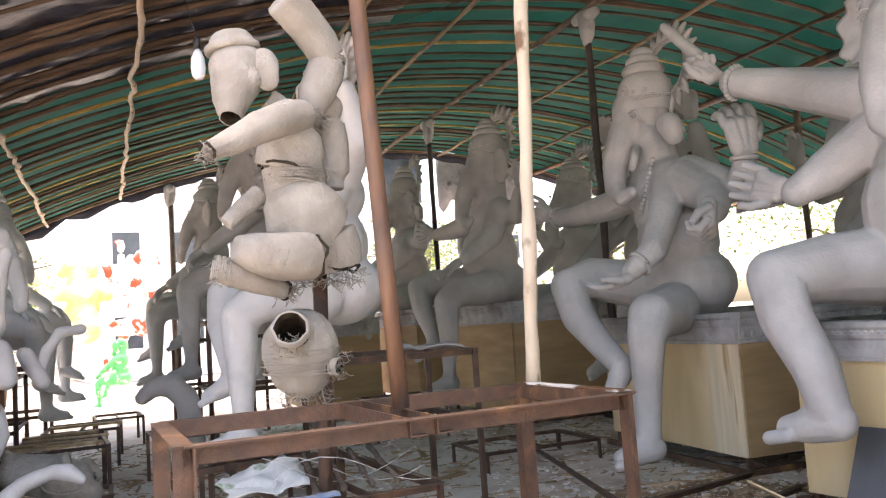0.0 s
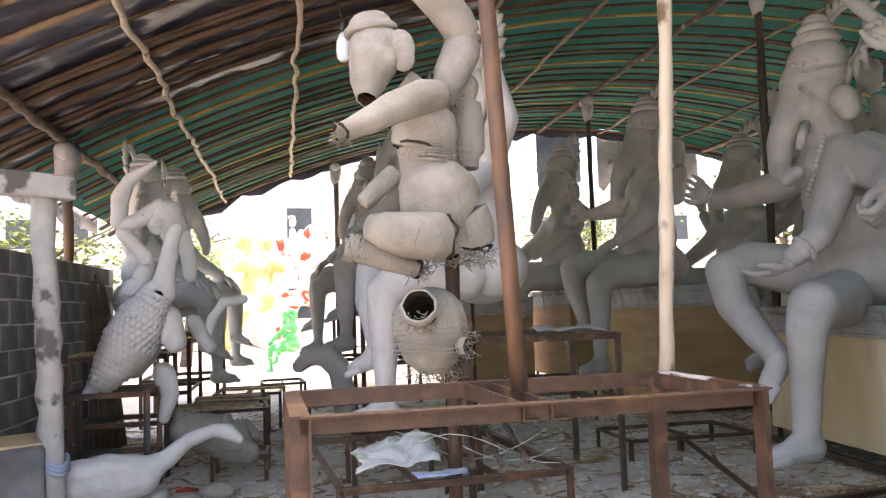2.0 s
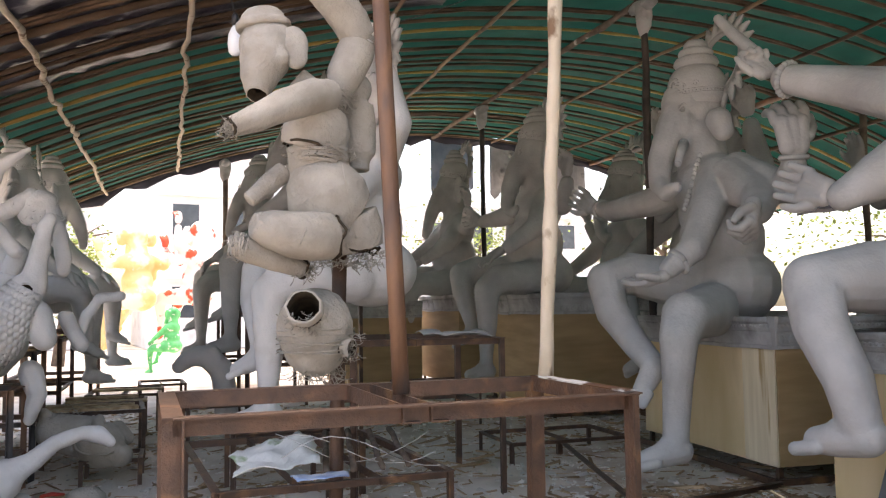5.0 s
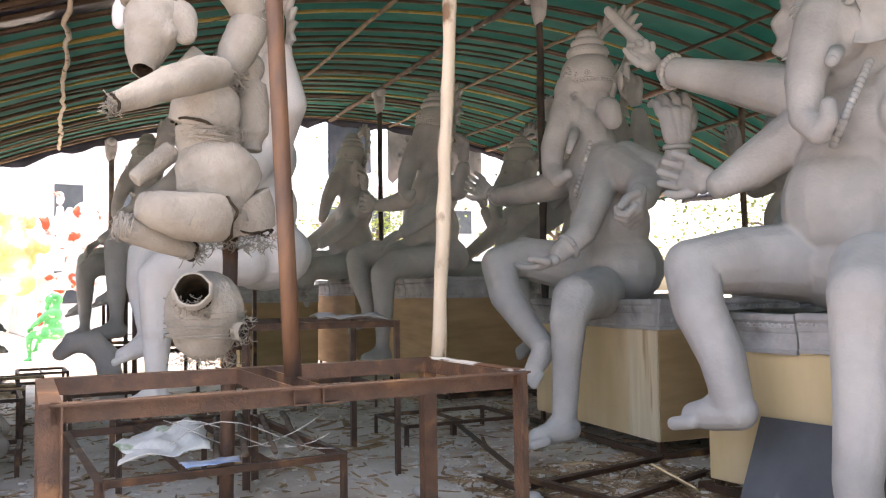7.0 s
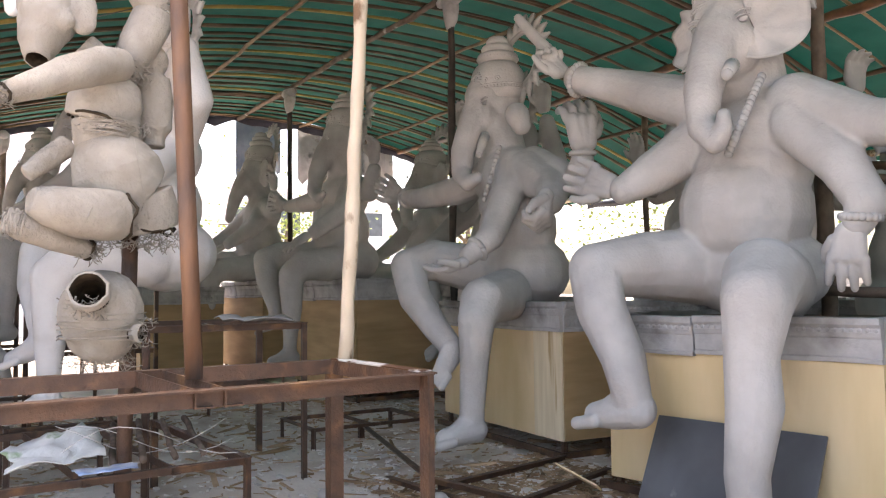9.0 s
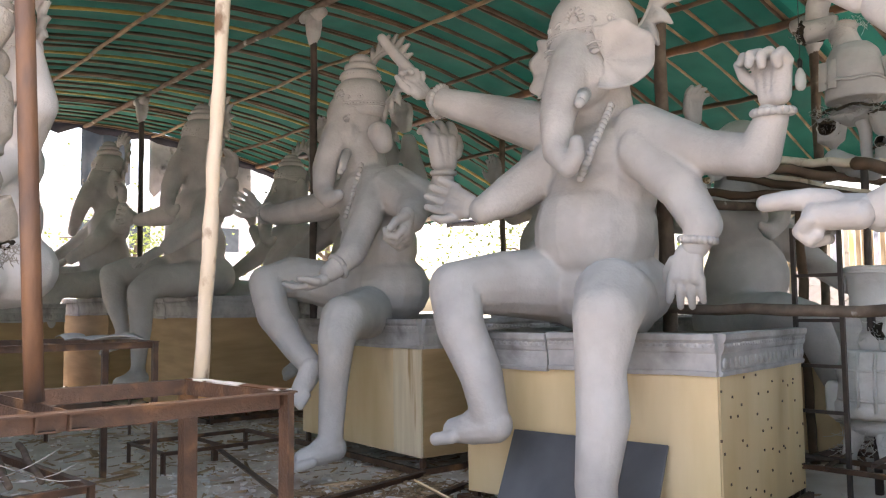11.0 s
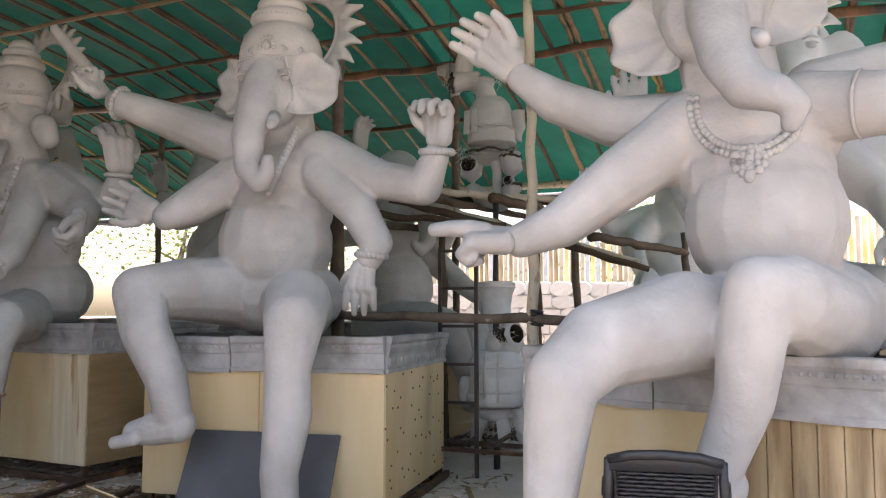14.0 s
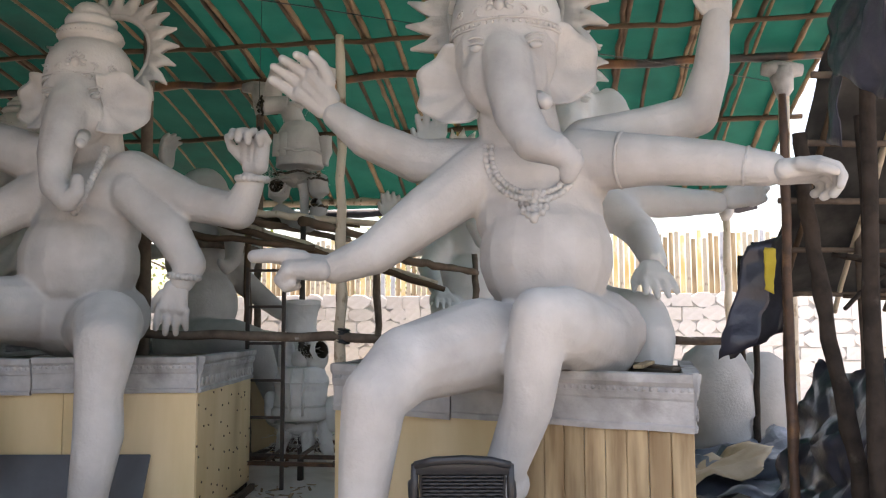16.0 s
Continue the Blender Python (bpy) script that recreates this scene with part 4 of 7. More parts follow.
seated((-0.6, 22.5, 1.5), -60, 0.95, [("up", 1), ("up", -1), ("low", 1)], "painted statue in orange and yellow standing in daylight", 21, 0.05, PAINT_ORANGE, headdress=False, group="painted statues")
seated((0.9, 22.6, 1.6), -50, 0.95, [("up", 1), ("up", -1), ("raised", -1)], "painted statue in white and red in daylight", 22, 0.05, PAINT_RED, headdress=False, group="painted statues")
seated((0.25, 20.4, 0.48), -40, 0.45, [("low", 1), ("low", -1)], "small painted statue in bright green", 23, 0.04, PAINT_GREEN, headdress=False, group="painted statues")


# Dark tone of ragged joints; in mouths and gaps it paints their shade.
HOLLOW = material("hollow_shade_and_joint", (0.03, 0.024, 0.018), (0.06, 0.045, 0.03), 12, 0.95, 0.8, 40)


def punch(bm, c, along, r, depth=0.2):
    """Open a round mouth in a skin and line it with a cup painted dark for its shade."""
    c, d = Vector(c), Vector(along).normalized()
    gone = [f for f in bm.faces if (f.calc_center_median() - c).length < r * 2.2 and ((f.calc_center_median() - c) - d * (f.calc_center_median() - c).dot(d)).length < r * 1.14 and (f.calc_center_median() - c).dot(d) > -r * 1.4]
    bmesh.ops.delete(bm, geom=gone, context="FACES")
    q = d.to_track_quat("Z", "Y").to_matrix().to_4x4()
    n = 18
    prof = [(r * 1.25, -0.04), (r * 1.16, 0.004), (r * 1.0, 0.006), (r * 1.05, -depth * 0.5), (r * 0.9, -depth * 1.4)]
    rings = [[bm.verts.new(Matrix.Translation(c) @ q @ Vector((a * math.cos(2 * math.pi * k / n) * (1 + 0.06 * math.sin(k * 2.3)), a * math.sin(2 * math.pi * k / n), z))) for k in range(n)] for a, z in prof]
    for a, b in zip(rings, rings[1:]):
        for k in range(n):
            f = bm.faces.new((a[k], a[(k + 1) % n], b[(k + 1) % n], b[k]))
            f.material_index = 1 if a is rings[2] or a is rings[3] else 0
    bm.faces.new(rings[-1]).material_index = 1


def rough_statue(name, base, body, details, label, mat, voxel=0.02, mouths=(), category="statue", passes=4, lumps=1.0):
    out = bmesh.new()
    for k, piece in enumerate(body if isinstance(body, (list, tuple)) else [body]):
        bm = bmesh.new()
        piece(bm)
        bm = soften(bm, voxel, passes)
        for v in bm.verts:
            q = v.co * 7 + Vector((k * 3.1, 0, 0))
            v.co += v.normal * (0.012 * noise.noise(q) + 0.005 * noise.noise(q * 3.3)) * lumps
        tmp = bpy.data.meshes.new("piece")
        bm.to_mesh(tmp)
        bm.free()
        out.from_mesh(tmp)
        bpy.data.meshes.remove(tmp)
    bm = out
    bm.normal_update()
    for c, d, r, depth in mouths:
        punch(bm, c, d, r, depth)
    if details:
        details(bm)
    ob = link(name, bm, mat, None, label, True, Matrix.Translation(base))
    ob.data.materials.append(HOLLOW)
    return tagged(ob, label, category, "unfinished statues")


# the unfinished rat figure hung on a pole: cut, hollow pieces bound with straw; coordinates about its hips
def cut(bm, pts, squash=1.0):
    """A moulded piece through (x, y, z, radius), cut off flat at both ends; squash flattens it front to back."""
    rings, n = [], 24
    P = [Vector(p[:3]) for p in pts]
    for i, p in enumerate(P):
        d = (P[min(i + 1, len(P) - 1)] - P[max(i - 1, 0)]).normalized()
        q = d.to_track_quat("Z", "Y").to_matrix()
        a, b = q.col[0], q.col[1]
        ring = []
        for k in range(n):
            w = 2 * math.pi * k / n
            v = (a * math.cos(w) + b * math.sin(w)) * pts[i][3]
            ring.append(bm.verts.new(p + Vector((v.x, v.y * squash, v.z))))
        rings.append(ring)
    for r0, r1 in zip(rings, rings[1:]):
        for k in range(n):
            bm.faces.new((r0[k], r0[(k + 1) % n], r1[(k + 1) % n], r1[k]))
    bm.faces.new(rings[0][::-1])
    bm.faces.new(rings[-1])


RAT = [
    lambda bm: cut(bm, [(0.10, 0.05, -0.06, 0.165), (0.08, 0.04, 0.02, 0.185), (0.04, 0.03, 0.115, 0.195)], 0.9),
    lambda bm: cut(bm, [(0.03, 0.03, 0.125, 0.205), (-0.02, 0.01, 0.17, 0.222), (-0.06, 0.0, 0.24, 0.225), (-0.085, 0.01, 0.32, 0.195), (-0.09, 0.02, 0.365, 0.165)], 0.9),
    lambda bm: cut(bm, [(-0.09, 0.02, 0.355, 0.166), (-0.10, 0.02, 0.43, 0.166), (-0.11, 0.02, 0.51, 0.165)], 0.86),
    lambda bm: cut(bm, [(-0.14, 0.02, 0.475, 0.172), (-0.12, 0.01, 0.55, 0.184), (-0.09, 0.0, 0.63, 0.175), (-0.06, 0.01, 0.70, 0.13)], 0.8),
    lambda bm: cut(bm, [(-0.06, 0.03, 0.70, 0.085), (-0.10, 0.03, 0.78, 0.075)]),
    lambda bm: cut(bm, [(-0.13, 0.03, 0.80, 0.072), (-0.22, 0.03, 0.87, 0.07)]),
    lambda bm: (ball(bm, (-0.37, 0.02, 1.03), (0.155, 0.155, 0.15)), limb(bm, [(-0.39, -0.02, 0.95, 0.135), (-0.42, -0.06, 0.85, 0.105), (-0.43, -0.07, 0.79, 0.08)]),
                ball(bm, (-0.47, -0.07, 0.98), (0.05, 0.06, 0.06)), ball(bm, (-0.33, -0.10, 0.94), (0.06, 0.05, 0.06))),
    lambda bm: (cut(bm, [(-0.39, 0.03, 1.12, 0.150), (-0.395, 0.03, 1.16, 0.152)]), cut(bm, [(-0.395, 0.03, 1.16, 0.130), (-0.40, 0.03, 1.20, 0.115), (-0.405, 0.03, 1.23, 0.085)])),
    lambda bm: (ball(bm, (-0.25, -0.08, 1.02), (0.085, 0.035, 0.105)), ball(bm, (-0.235, -0.085, 0.96), (0.065, 0.03, 0.08))),
    lambda bm: cut(bm, [(-0.05, -0.07, 0.765, 0.085), (-0.15, -0.15, 0.735, 0.092), (-0.33, -0.27, 0.64, 0.082), (-0.48, -0.36, 0.545, 0.065), (-0.60, -0.43, 0.475, 0.05)]),
    lambda bm: cut(bm, [(0.005, 0.02, 0.80, 0.07), (0.045, 0.02, 0.90, 0.10), (0.10, 0.02, 1.02, 0.108), (0.125, 0.02, 1.10, 0.10)]),
    lambda bm: cut(bm, [(0.13, 0.02, 1.115, 0.098), (0.08, 0.0, 1.20, 0.105), (-0.02, -0.04, 1.30, 0.108), (-0.13, -0.09, 1.40, 0.112)]),
    lambda bm: (ball(bm, (0.14, 0.12, 0.86), (0.085, 0.09, 0.09)), cut(bm, [(0.15, 0.14, 0.78, 0.085), (0.155, 0.15, 0.66, 0.10), (0.16, 0.16, 0.50, 0.092), (0.155, 0.16, 0.40, 0.07)])),
    lambda bm: cut(bm, [(-0.07, -0.13, 0.0, 0.125), (-0.16, -0.17, -0.005, 0.128), (-0.28, -0.21, 0.0, 0.118), (-0.40, -0.245, 0.025, 0.094), (-0.475, -0.265, 0.042, 0.062)]),
    lambda bm: cut(bm, [(-0.56, -0.20, -0.05, 0.05), (-0.50, -0.18, -0.065, 0.072), (-0.36, -0.12, -0.115, 0.068), (-0.19, -0.04, -0.17, 0.045)]),
    lambda bm: cut(bm, [(-0.27, 0.10, 0.37, 0.062), (-0.36, 0.07, 0.29, 0.056), (-0.465, 0.05, 0.20, 0.042)]),
]


def bound(bm, c, axis, r, height, turns, seed, squash=0.88):
    """Loose string and straw wound round a joint."""
    rnd = random.Random(seed)
    q = Vector(axis).to_track_quat("Z", "Y").to_matrix()
    for k in range(turns):
        z0, z1, ph = rnd.uniform(-0.5, 0.5) * height, rnd.uniform(-0.5, 0.5) * height, rnd.uniform(0, 6.28)
        rr = r * rnd.uniform(0.99, 1.04)
        tube(bm, [Vector(c) + q @ Vector((rr * math.cos(ph + a), rr * squash * math.sin(ph + a), z0 + (z1 - z0) * a / 6.3)) for a in (0.42 * i for i in range(16))], rnd.uniform(0.0022, 0.004), 4)


def straw(bm, c, spread, count, length, seed):
    rnd = random.Random(seed)
    for _ in range(count):
        p = Vector(c) + Vector([rnd.uniform(-1, 1) * s for s in spread])
        d = Vector((rnd.uniform(-1, 1), rnd.uniform(-1, 1), rnd.uniform(-1, 0.3))).normalized() * length * rnd.uniform(0.4, 1)
        tube(bm, (p, p + d * 0.5 + Vector((0, 0, -0.01)), p + d), 0.0025, 3)


def seam(bm, c, axis, r, squash=1.0, width=0.011, seed=0):
    """A dark ragged joint with straw, where two pieces of a figure meet."""
    q = Vector(axis).to_track_quat("Z", "Y").to_matrix()
    before = len(bm.faces)
    pts = [Vector(c) + q @ Vector((r * math.cos(a) * (0.985 + 0.13 * noise.noise((2.6 * math.cos(a), 2.6 * math.sin(a), seed + 0.37))), r * squash * math.sin(a), 0.09 * r * noise.noise((2 * math.cos(a), 2 * math.sin(a), seed + 4.3)) * 3)) for a in (2 * math.pi * i / 26 for i in range(27))]
    tube(bm, pts, width, 6, 0.003, seed)
    bm.faces.ensure_lookup_table()
    for f in bm.faces[before:]:
        f.material_index = 1
    straw(bm, c, (r * 0.9, r * 0.9, r * 0.5), 45, 0.06, seed + 60)


def rat_details(bm):
    for c, r in (((-0.10, 0.02, 0.40), (0.13, 0.11, 0.2)), ((-0.08, 0.02, 0.66), (0.10, 0.09, 0.14)), ((0.08, 0.04, -0.03), (0.15, 0.13, 0.05)), ((-0.0, 0.02, 0.82), (0.06, 0.06, 0.05)), ((-0.12, 0.03, 0.79), (0.06, 0.06, 0.03))):
        shade_lump(bm, c, r)
    bound(bm, (-0.10, 0.02, 0.43), (0.05, 0, 1), 0.166, 0.12, 22, 1, 0.87)
    bound(bm, (-0.03, 0.02, 0.76), (0.5, 0, 1), 0.085, 0.10, 26, 2, 1.0)
    bound(bm, (0.125, 0.02, 1.11), (0.1, 0, 1), 0.098, 0.03, 9, 3, 1.0)
    bound(bm, (-0.53, -0.19, -0.055), (-1, 0.2, 0.2), 0.062, 0.10, 22, 4, 1.0)
    for a, b in (((-0.02, -0.232, 0.36), (0.07, -0.155, -0.02)), ((-0.10, -0.205, 0.62), (-0.06, -0.15, 0.48)), ((-0.14, -0.24, 0.73), (-0.60, -0.48, 0.475)), ((-0.22, -0.335, 0.02), (-0.25, -0.33, -0.06))):
        tube(bm, [Vector(a).lerp(Vector(b), i / 8) + Vector((0.006 * math.sin(3.1 * i), 0.0, 0.006 * math.cos(2.3 * i))) for i in range(9)], 0.0035, 4)
    for k, (c, ax, r) in enumerate((((-0.135, 0.02, 0.475), (0.25, 0, 1), 0.168), ((-0.09, 0.02, 0.365), (0, 0, 1), 0.162), ((-0.055, -0.125, 0.0), (1, 0.35, 0), 0.118), ((-0.60, -0.43, 0.475), (-0.7, -0.5, -0.35), 0.045), ((-0.19, -0.04, -0.17), (1, 0.4, -0.3), 0.045), ((0.08, 0.04, -0.06), (0, 0, 1), 0.155))):
        seam(bm, c, ax, r, 0.9 if k in (0, 1, 5) else 1, 0.008, k)
    straw(bm, (0.04, 0.0, -0.10), (0.2, 0.12, 0.04), 190, 0.09, 1)
    straw(bm, (-0.02, 0.0, 0.77), (0.10, 0.10, 0.08), 110, 0.07, 2)
    straw(bm, (-0.53, -0.19, -0.06), (0.05, 0.06, 0.06), 70, 0.06, 3)
    straw(bm, (-0.06, -0.1, 0.45), (0.14, 0.06, 0.03), 60, 0.05, 4)
    straw(bm, (-0.60, -0.43, 0.47), (0.03, 0.03, 0.05), 40, 0.05, 5)
    straw(bm, (-0.19, -0.05, -0.17), (0.05, 0.05, 0.03), 60, 0.08, 6)


# Dark lump added between pieces so the gaps look shaded.
def shade_lump(bm, c, r):
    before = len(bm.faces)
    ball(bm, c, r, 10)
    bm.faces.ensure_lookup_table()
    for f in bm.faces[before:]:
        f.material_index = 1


rough_statue("unfinished_figure", (1.02, 4.36, 1.80), RAT, rat_details, "unfinished rat-headed clay figure in straw-bound pieces on a steel pole", CLAY, 0.011,
             [((-0.435, -0.085, 0.735), (-0.25, -0.45, -0.85), 0.052, 0.15)], passes=3, lumps=0.35)


def pot_body(bm):
    ball(bm, (0, 0, 0), (0.208, 0.20, 0.215))
    ball(bm, (0.0, 0.02, -0.10), (0.165, 0.165, 0.155))
    limb(bm, [(-0.06, -0.10, 0.07, 0.125), (-0.09, -0.16, 0.10, 0.10)])


def pot_straw(bm):
    straw(bm, (0.0, 0, -0.23), (0.14, 0.11, 0.03), 90, 0.1, 8)
    straw(bm, (-0.10, -0.22, 0.04), (0.08, 0.02, 0.05), 60, 0.05, 9)
    straw(bm, (0.15, -0.13, -0.09), (0.05, 0.03, 0.07), 80, 0.06, 10)
    bound(bm, (0, 0, -0.03), (0, 0, 1), 0.203, 0.22, 7, 11, 0.97)


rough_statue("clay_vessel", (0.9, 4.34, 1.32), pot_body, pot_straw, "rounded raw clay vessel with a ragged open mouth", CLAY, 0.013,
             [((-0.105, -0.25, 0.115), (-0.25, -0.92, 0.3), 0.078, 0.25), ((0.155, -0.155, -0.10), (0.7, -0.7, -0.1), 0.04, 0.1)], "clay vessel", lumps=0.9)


# the peacock and the broken figure over it
def peacock_body(bm):
    limb(bm, [(0.17, -0.02, 0.50, 0.13), (0.06, 0.0, 0.32, 0.2), (-0.04, 0.02, 0.14, 0.22), (-0.16, 0.05, -0.04, 0.17), (-0.28, 0.08, -0.2, 0.1), (-0.40, 0.1, -0.29, 0.05)])
    limb(bm, [(0.22, 0.0, 0.52, 0.11), (0.25, 0.0, 0.72, 0.08), (0.30, 0.0, 1.0, 0.06), (0.33, 0.0, 1.06, 0.055)])
    limb(bm, [(0.24, 0.06, 0.3, 0.12), (0.30, 0.06, 0.12, 0.1)])


def peacock_feathers(bm):
    """Rows of overlapping pointed scales over the back and wing."""
    spine = [Vector(p) for p in ((0.17, -0.02, 0.50), (0.06, 0.0, 0.32), (-0.04, 0.02, 0.14), (-0.16, 0.05, -0.04), (-0.28, 0.08, -0.2))]
    girth = (0.13, 0.2, 0.22, 0.17, 0.1)
    down = Vector((-0.5, 0.1, -0.86)).normalized()
    for i in range(17):
        u = i / 16 * 3.999
        k, w = int(u), u - int(u)
        c, r = spine[k].lerp(spine[k + 1], w), girth[k] * (1 - w) + girth[k + 1] * w
        for j in range(11):
            a = radians(-165 + 15 * (j + 0.5 * (i % 2)))
            out = Vector((0.86 * math.cos(a), math.sin(a), -0.5 * math.cos(a))).normalized()
            side = out.cross(down).normalized()
            p = c + out * (r * 0.985)
            s = 0.024 + 0.004 * (i / 16)
            pts = [p - side * s - down * s, p + side * s - down * s, p + side * s + down * s * 0.5 + out * 0.008, p + down * s * 1.7 + out * 0.013, p - side * s + down * s * 0.5 + out * 0.008]
            vs = [bm.verts.new(q) for q in pts]
            low = [bm.verts.new(q - out * 0.02) for q in pts]
            bm.faces.new(vs[::-1])
            for m in range(5):
                bm.faces.new((vs[m], vs[(m + 1) % 5], low[(m + 1) % 5], low[m]))


# Peacock, broken figure and swan: part of their brightness is in the colour.
rough_statue("peacock_statue", (-1.07, 7.10, 1.10), peacock_body, peacock_feathers, "white plaster peacock with scale-like feathers and a hollow neck opening", WHITE_LIT_PLASTER, 0.016,
             [((0.19, -0.14, 0.49), (0.05, -1, 0.35), 0.05, 0.12)], lumps=0.4)


RIDER = [
    lambda bm: (ball(bm, (-0.10, 0.18, 0.95), (0.2, 0.17, 0.24)), ball(bm, (-0.12, 0.18, 1.2), (0.17, 0.15, 0.17))),
    lambda bm: limb(bm, [(-0.1, 0.2, 0.75, 0.17), (-0.18, 0.2, 0.6, 0.13)]),
    lambda bm: limb(bm, [(-0.08, 0.16, 1.36, 0.09), (-0.02, 0.12, 1.5, 0.075)]),
    lambda bm: (ball(bm, (0.14, 0.04, 1.92), (0.14, 0.12, 0.1)), ball(bm, (0.22, 0.06, 1.78), (0.1, 0.1, 0.16)), ball(bm, (0.06, 0.06, 1.84), (0.1, 0.09, 0.12))),
    lambda bm: limb(bm, [(0.08, 0.02, 1.96, 0.075), (-0.1, 0.03, 1.84, 0.07), (-0.22, 0.05, 1.80, 0.075)]),
    lambda bm: limb(bm, [(-0.25, 0.05, 1.84, 0.08), (-0.25, 0.04, 2.02, 0.075), (-0.17, 0.02, 2.18, 0.06), (-0.06, 0.0, 2.27, 0.045), (0.06, -0.02, 2.34, 0.025)]),
    lambda bm: limb(bm, [(-0.22, 0.05, 1.74, 0.07), (-0.12, 0.03, 1.62, 0.07), (-0.02, 0.0, 1.5, 0.06)]),
    lambda bm: limb(bm, [(0.28, 0.05, 1.72, 0.06), (0.32, 0.05, 1.5, 0.065), (0.33, 0.05, 1.34, 0.05)]),
    lambda bm: limb(bm, [(0.12, 0.06, 1.72, 0.05), (0.2, 0.06, 1.6, 0.04)]),
    lambda bm: limb(bm, [(0.1, 0.02, 0.52, 0.1), (0.16, 0.0, 0.34, 0.075), (0.1, 0.0, 0.14, 0.05)]),
    lambda bm: limb(bm, [(0.42, 0.25, 0.72, 0.05), (0.5, 0.25, 0.98, 0.05), (0.6, 0.27, 1.12, 0.05), (0.76, 0.3, 1.14, 0.045)]),
    lambda bm: limb(bm, [(0.34, 0.2, 0.95, 0.07), (0.46, 0.2, 0.72, 0.065)]),
]


rough_statue("unfinished_figure", (-1.0, 7.4, 0.42), RIDER, lambda bm: (straw(bm, (-0.1, 0, 1.05), (0.2, 0.1, 0.2), 120, 0.08, 11), straw(bm, (0.15, 0, 1.8), (0.2, 0.1, 0.1), 60, 0.07, 12)),
             "broken pale plaster figure with twisted raised arms", WHITE_LIT_PLASTER, 0.018)


def swan_body(bm):
    limb(bm, [(-0.62, -0.1, 0.02, 0.03), (-0.3, -0.03, 0.0, 0.13), (0.0, 0.0, 0.02, 0.2), (0.22, 0.02, 0.03, 0.16)])
    ball(bm, (-0.1, -0.06, 0.1), (0.34, 0.14, 0.1))
    limb(bm, [(0.25, 0.02, 0.06, 0.12), (0.42, 0.06, 0.14, 0.075), (0.56, 0.12, 0.26, 0.06), (0.75, 0.16, 0.32, 0.055), (0.86, 0.17, 0.30, 0.07), (0.95, 0.17, 0.24, 0.04)])


rough_statue("swan_statue", (-1.2, 6.68, 0.19), swan_body, None, "white plaster swan with a long neck lying on the floor", WHITE_LIT_PLASTER, 0.016, lumps=0.5)


def beast_body(bm):
    ball(bm, (0, 0, 0), (0.2, 0.22, 0.19))
    limb(bm, [(0.05, -0.05, -0.02, 0.16), (0.16, -0.12, -0.08, 0.1)])
    limb(bm, [(-0.1, 0.1, 0.05, 0.18), (-0.38, 0.2, 0.1, 0.15), (-0.46, 0.2, 0.25, 0.05)])
    limb(bm, [(0.12, 0.1, 0.1, 0.08), (0.2, 0.1, 0.02, 0.06)])
    for s in (-0.1, 0.1):
        ball(bm, (-0.02, s, 0.19), (0.05, 0.04, 0.06))


rough_statue("animal_head", (-0.36, 7.42, 0.33), beast_body, lambda bm: (straw(bm, (-0.35, 0.15, 0.22), (0.15, 0.1, 0.05), 80, 0.1, 14), tube(bm, [(0.2 * math.cos(a), 0.22 * math.sin(a) - 0.02, 0.03 + 0.08 * math.sin(a)) for a in (0.31 * i for i in range(21))], 0.01, 5)),
             "raw clay animal head bound with string on the floor", CLAY, 0.015)


def serpent_body(bm):
    limb(bm, [(-0.24, 0, 0.02, 0.07), (-0.12, 0, 0.12, 0.1), (0.05, 0, 0.12, 0.12), (0.18, 0, -0.02, 0.12), (0.22, 0, -0.3, 0.12), (0.24, 0, -0.6, 0.12)])


rough_statue("serpent_statue", (0.5, 8.7, 0.84), serpent_body, None, "grey plaster curved serpent hood with ribbed neck", PLASTER, 0.025)


# unfinished torso on the bamboo platform
def drum(bm, profile, n=20, place=Matrix()):
    lathe(bm, profile, place, n)


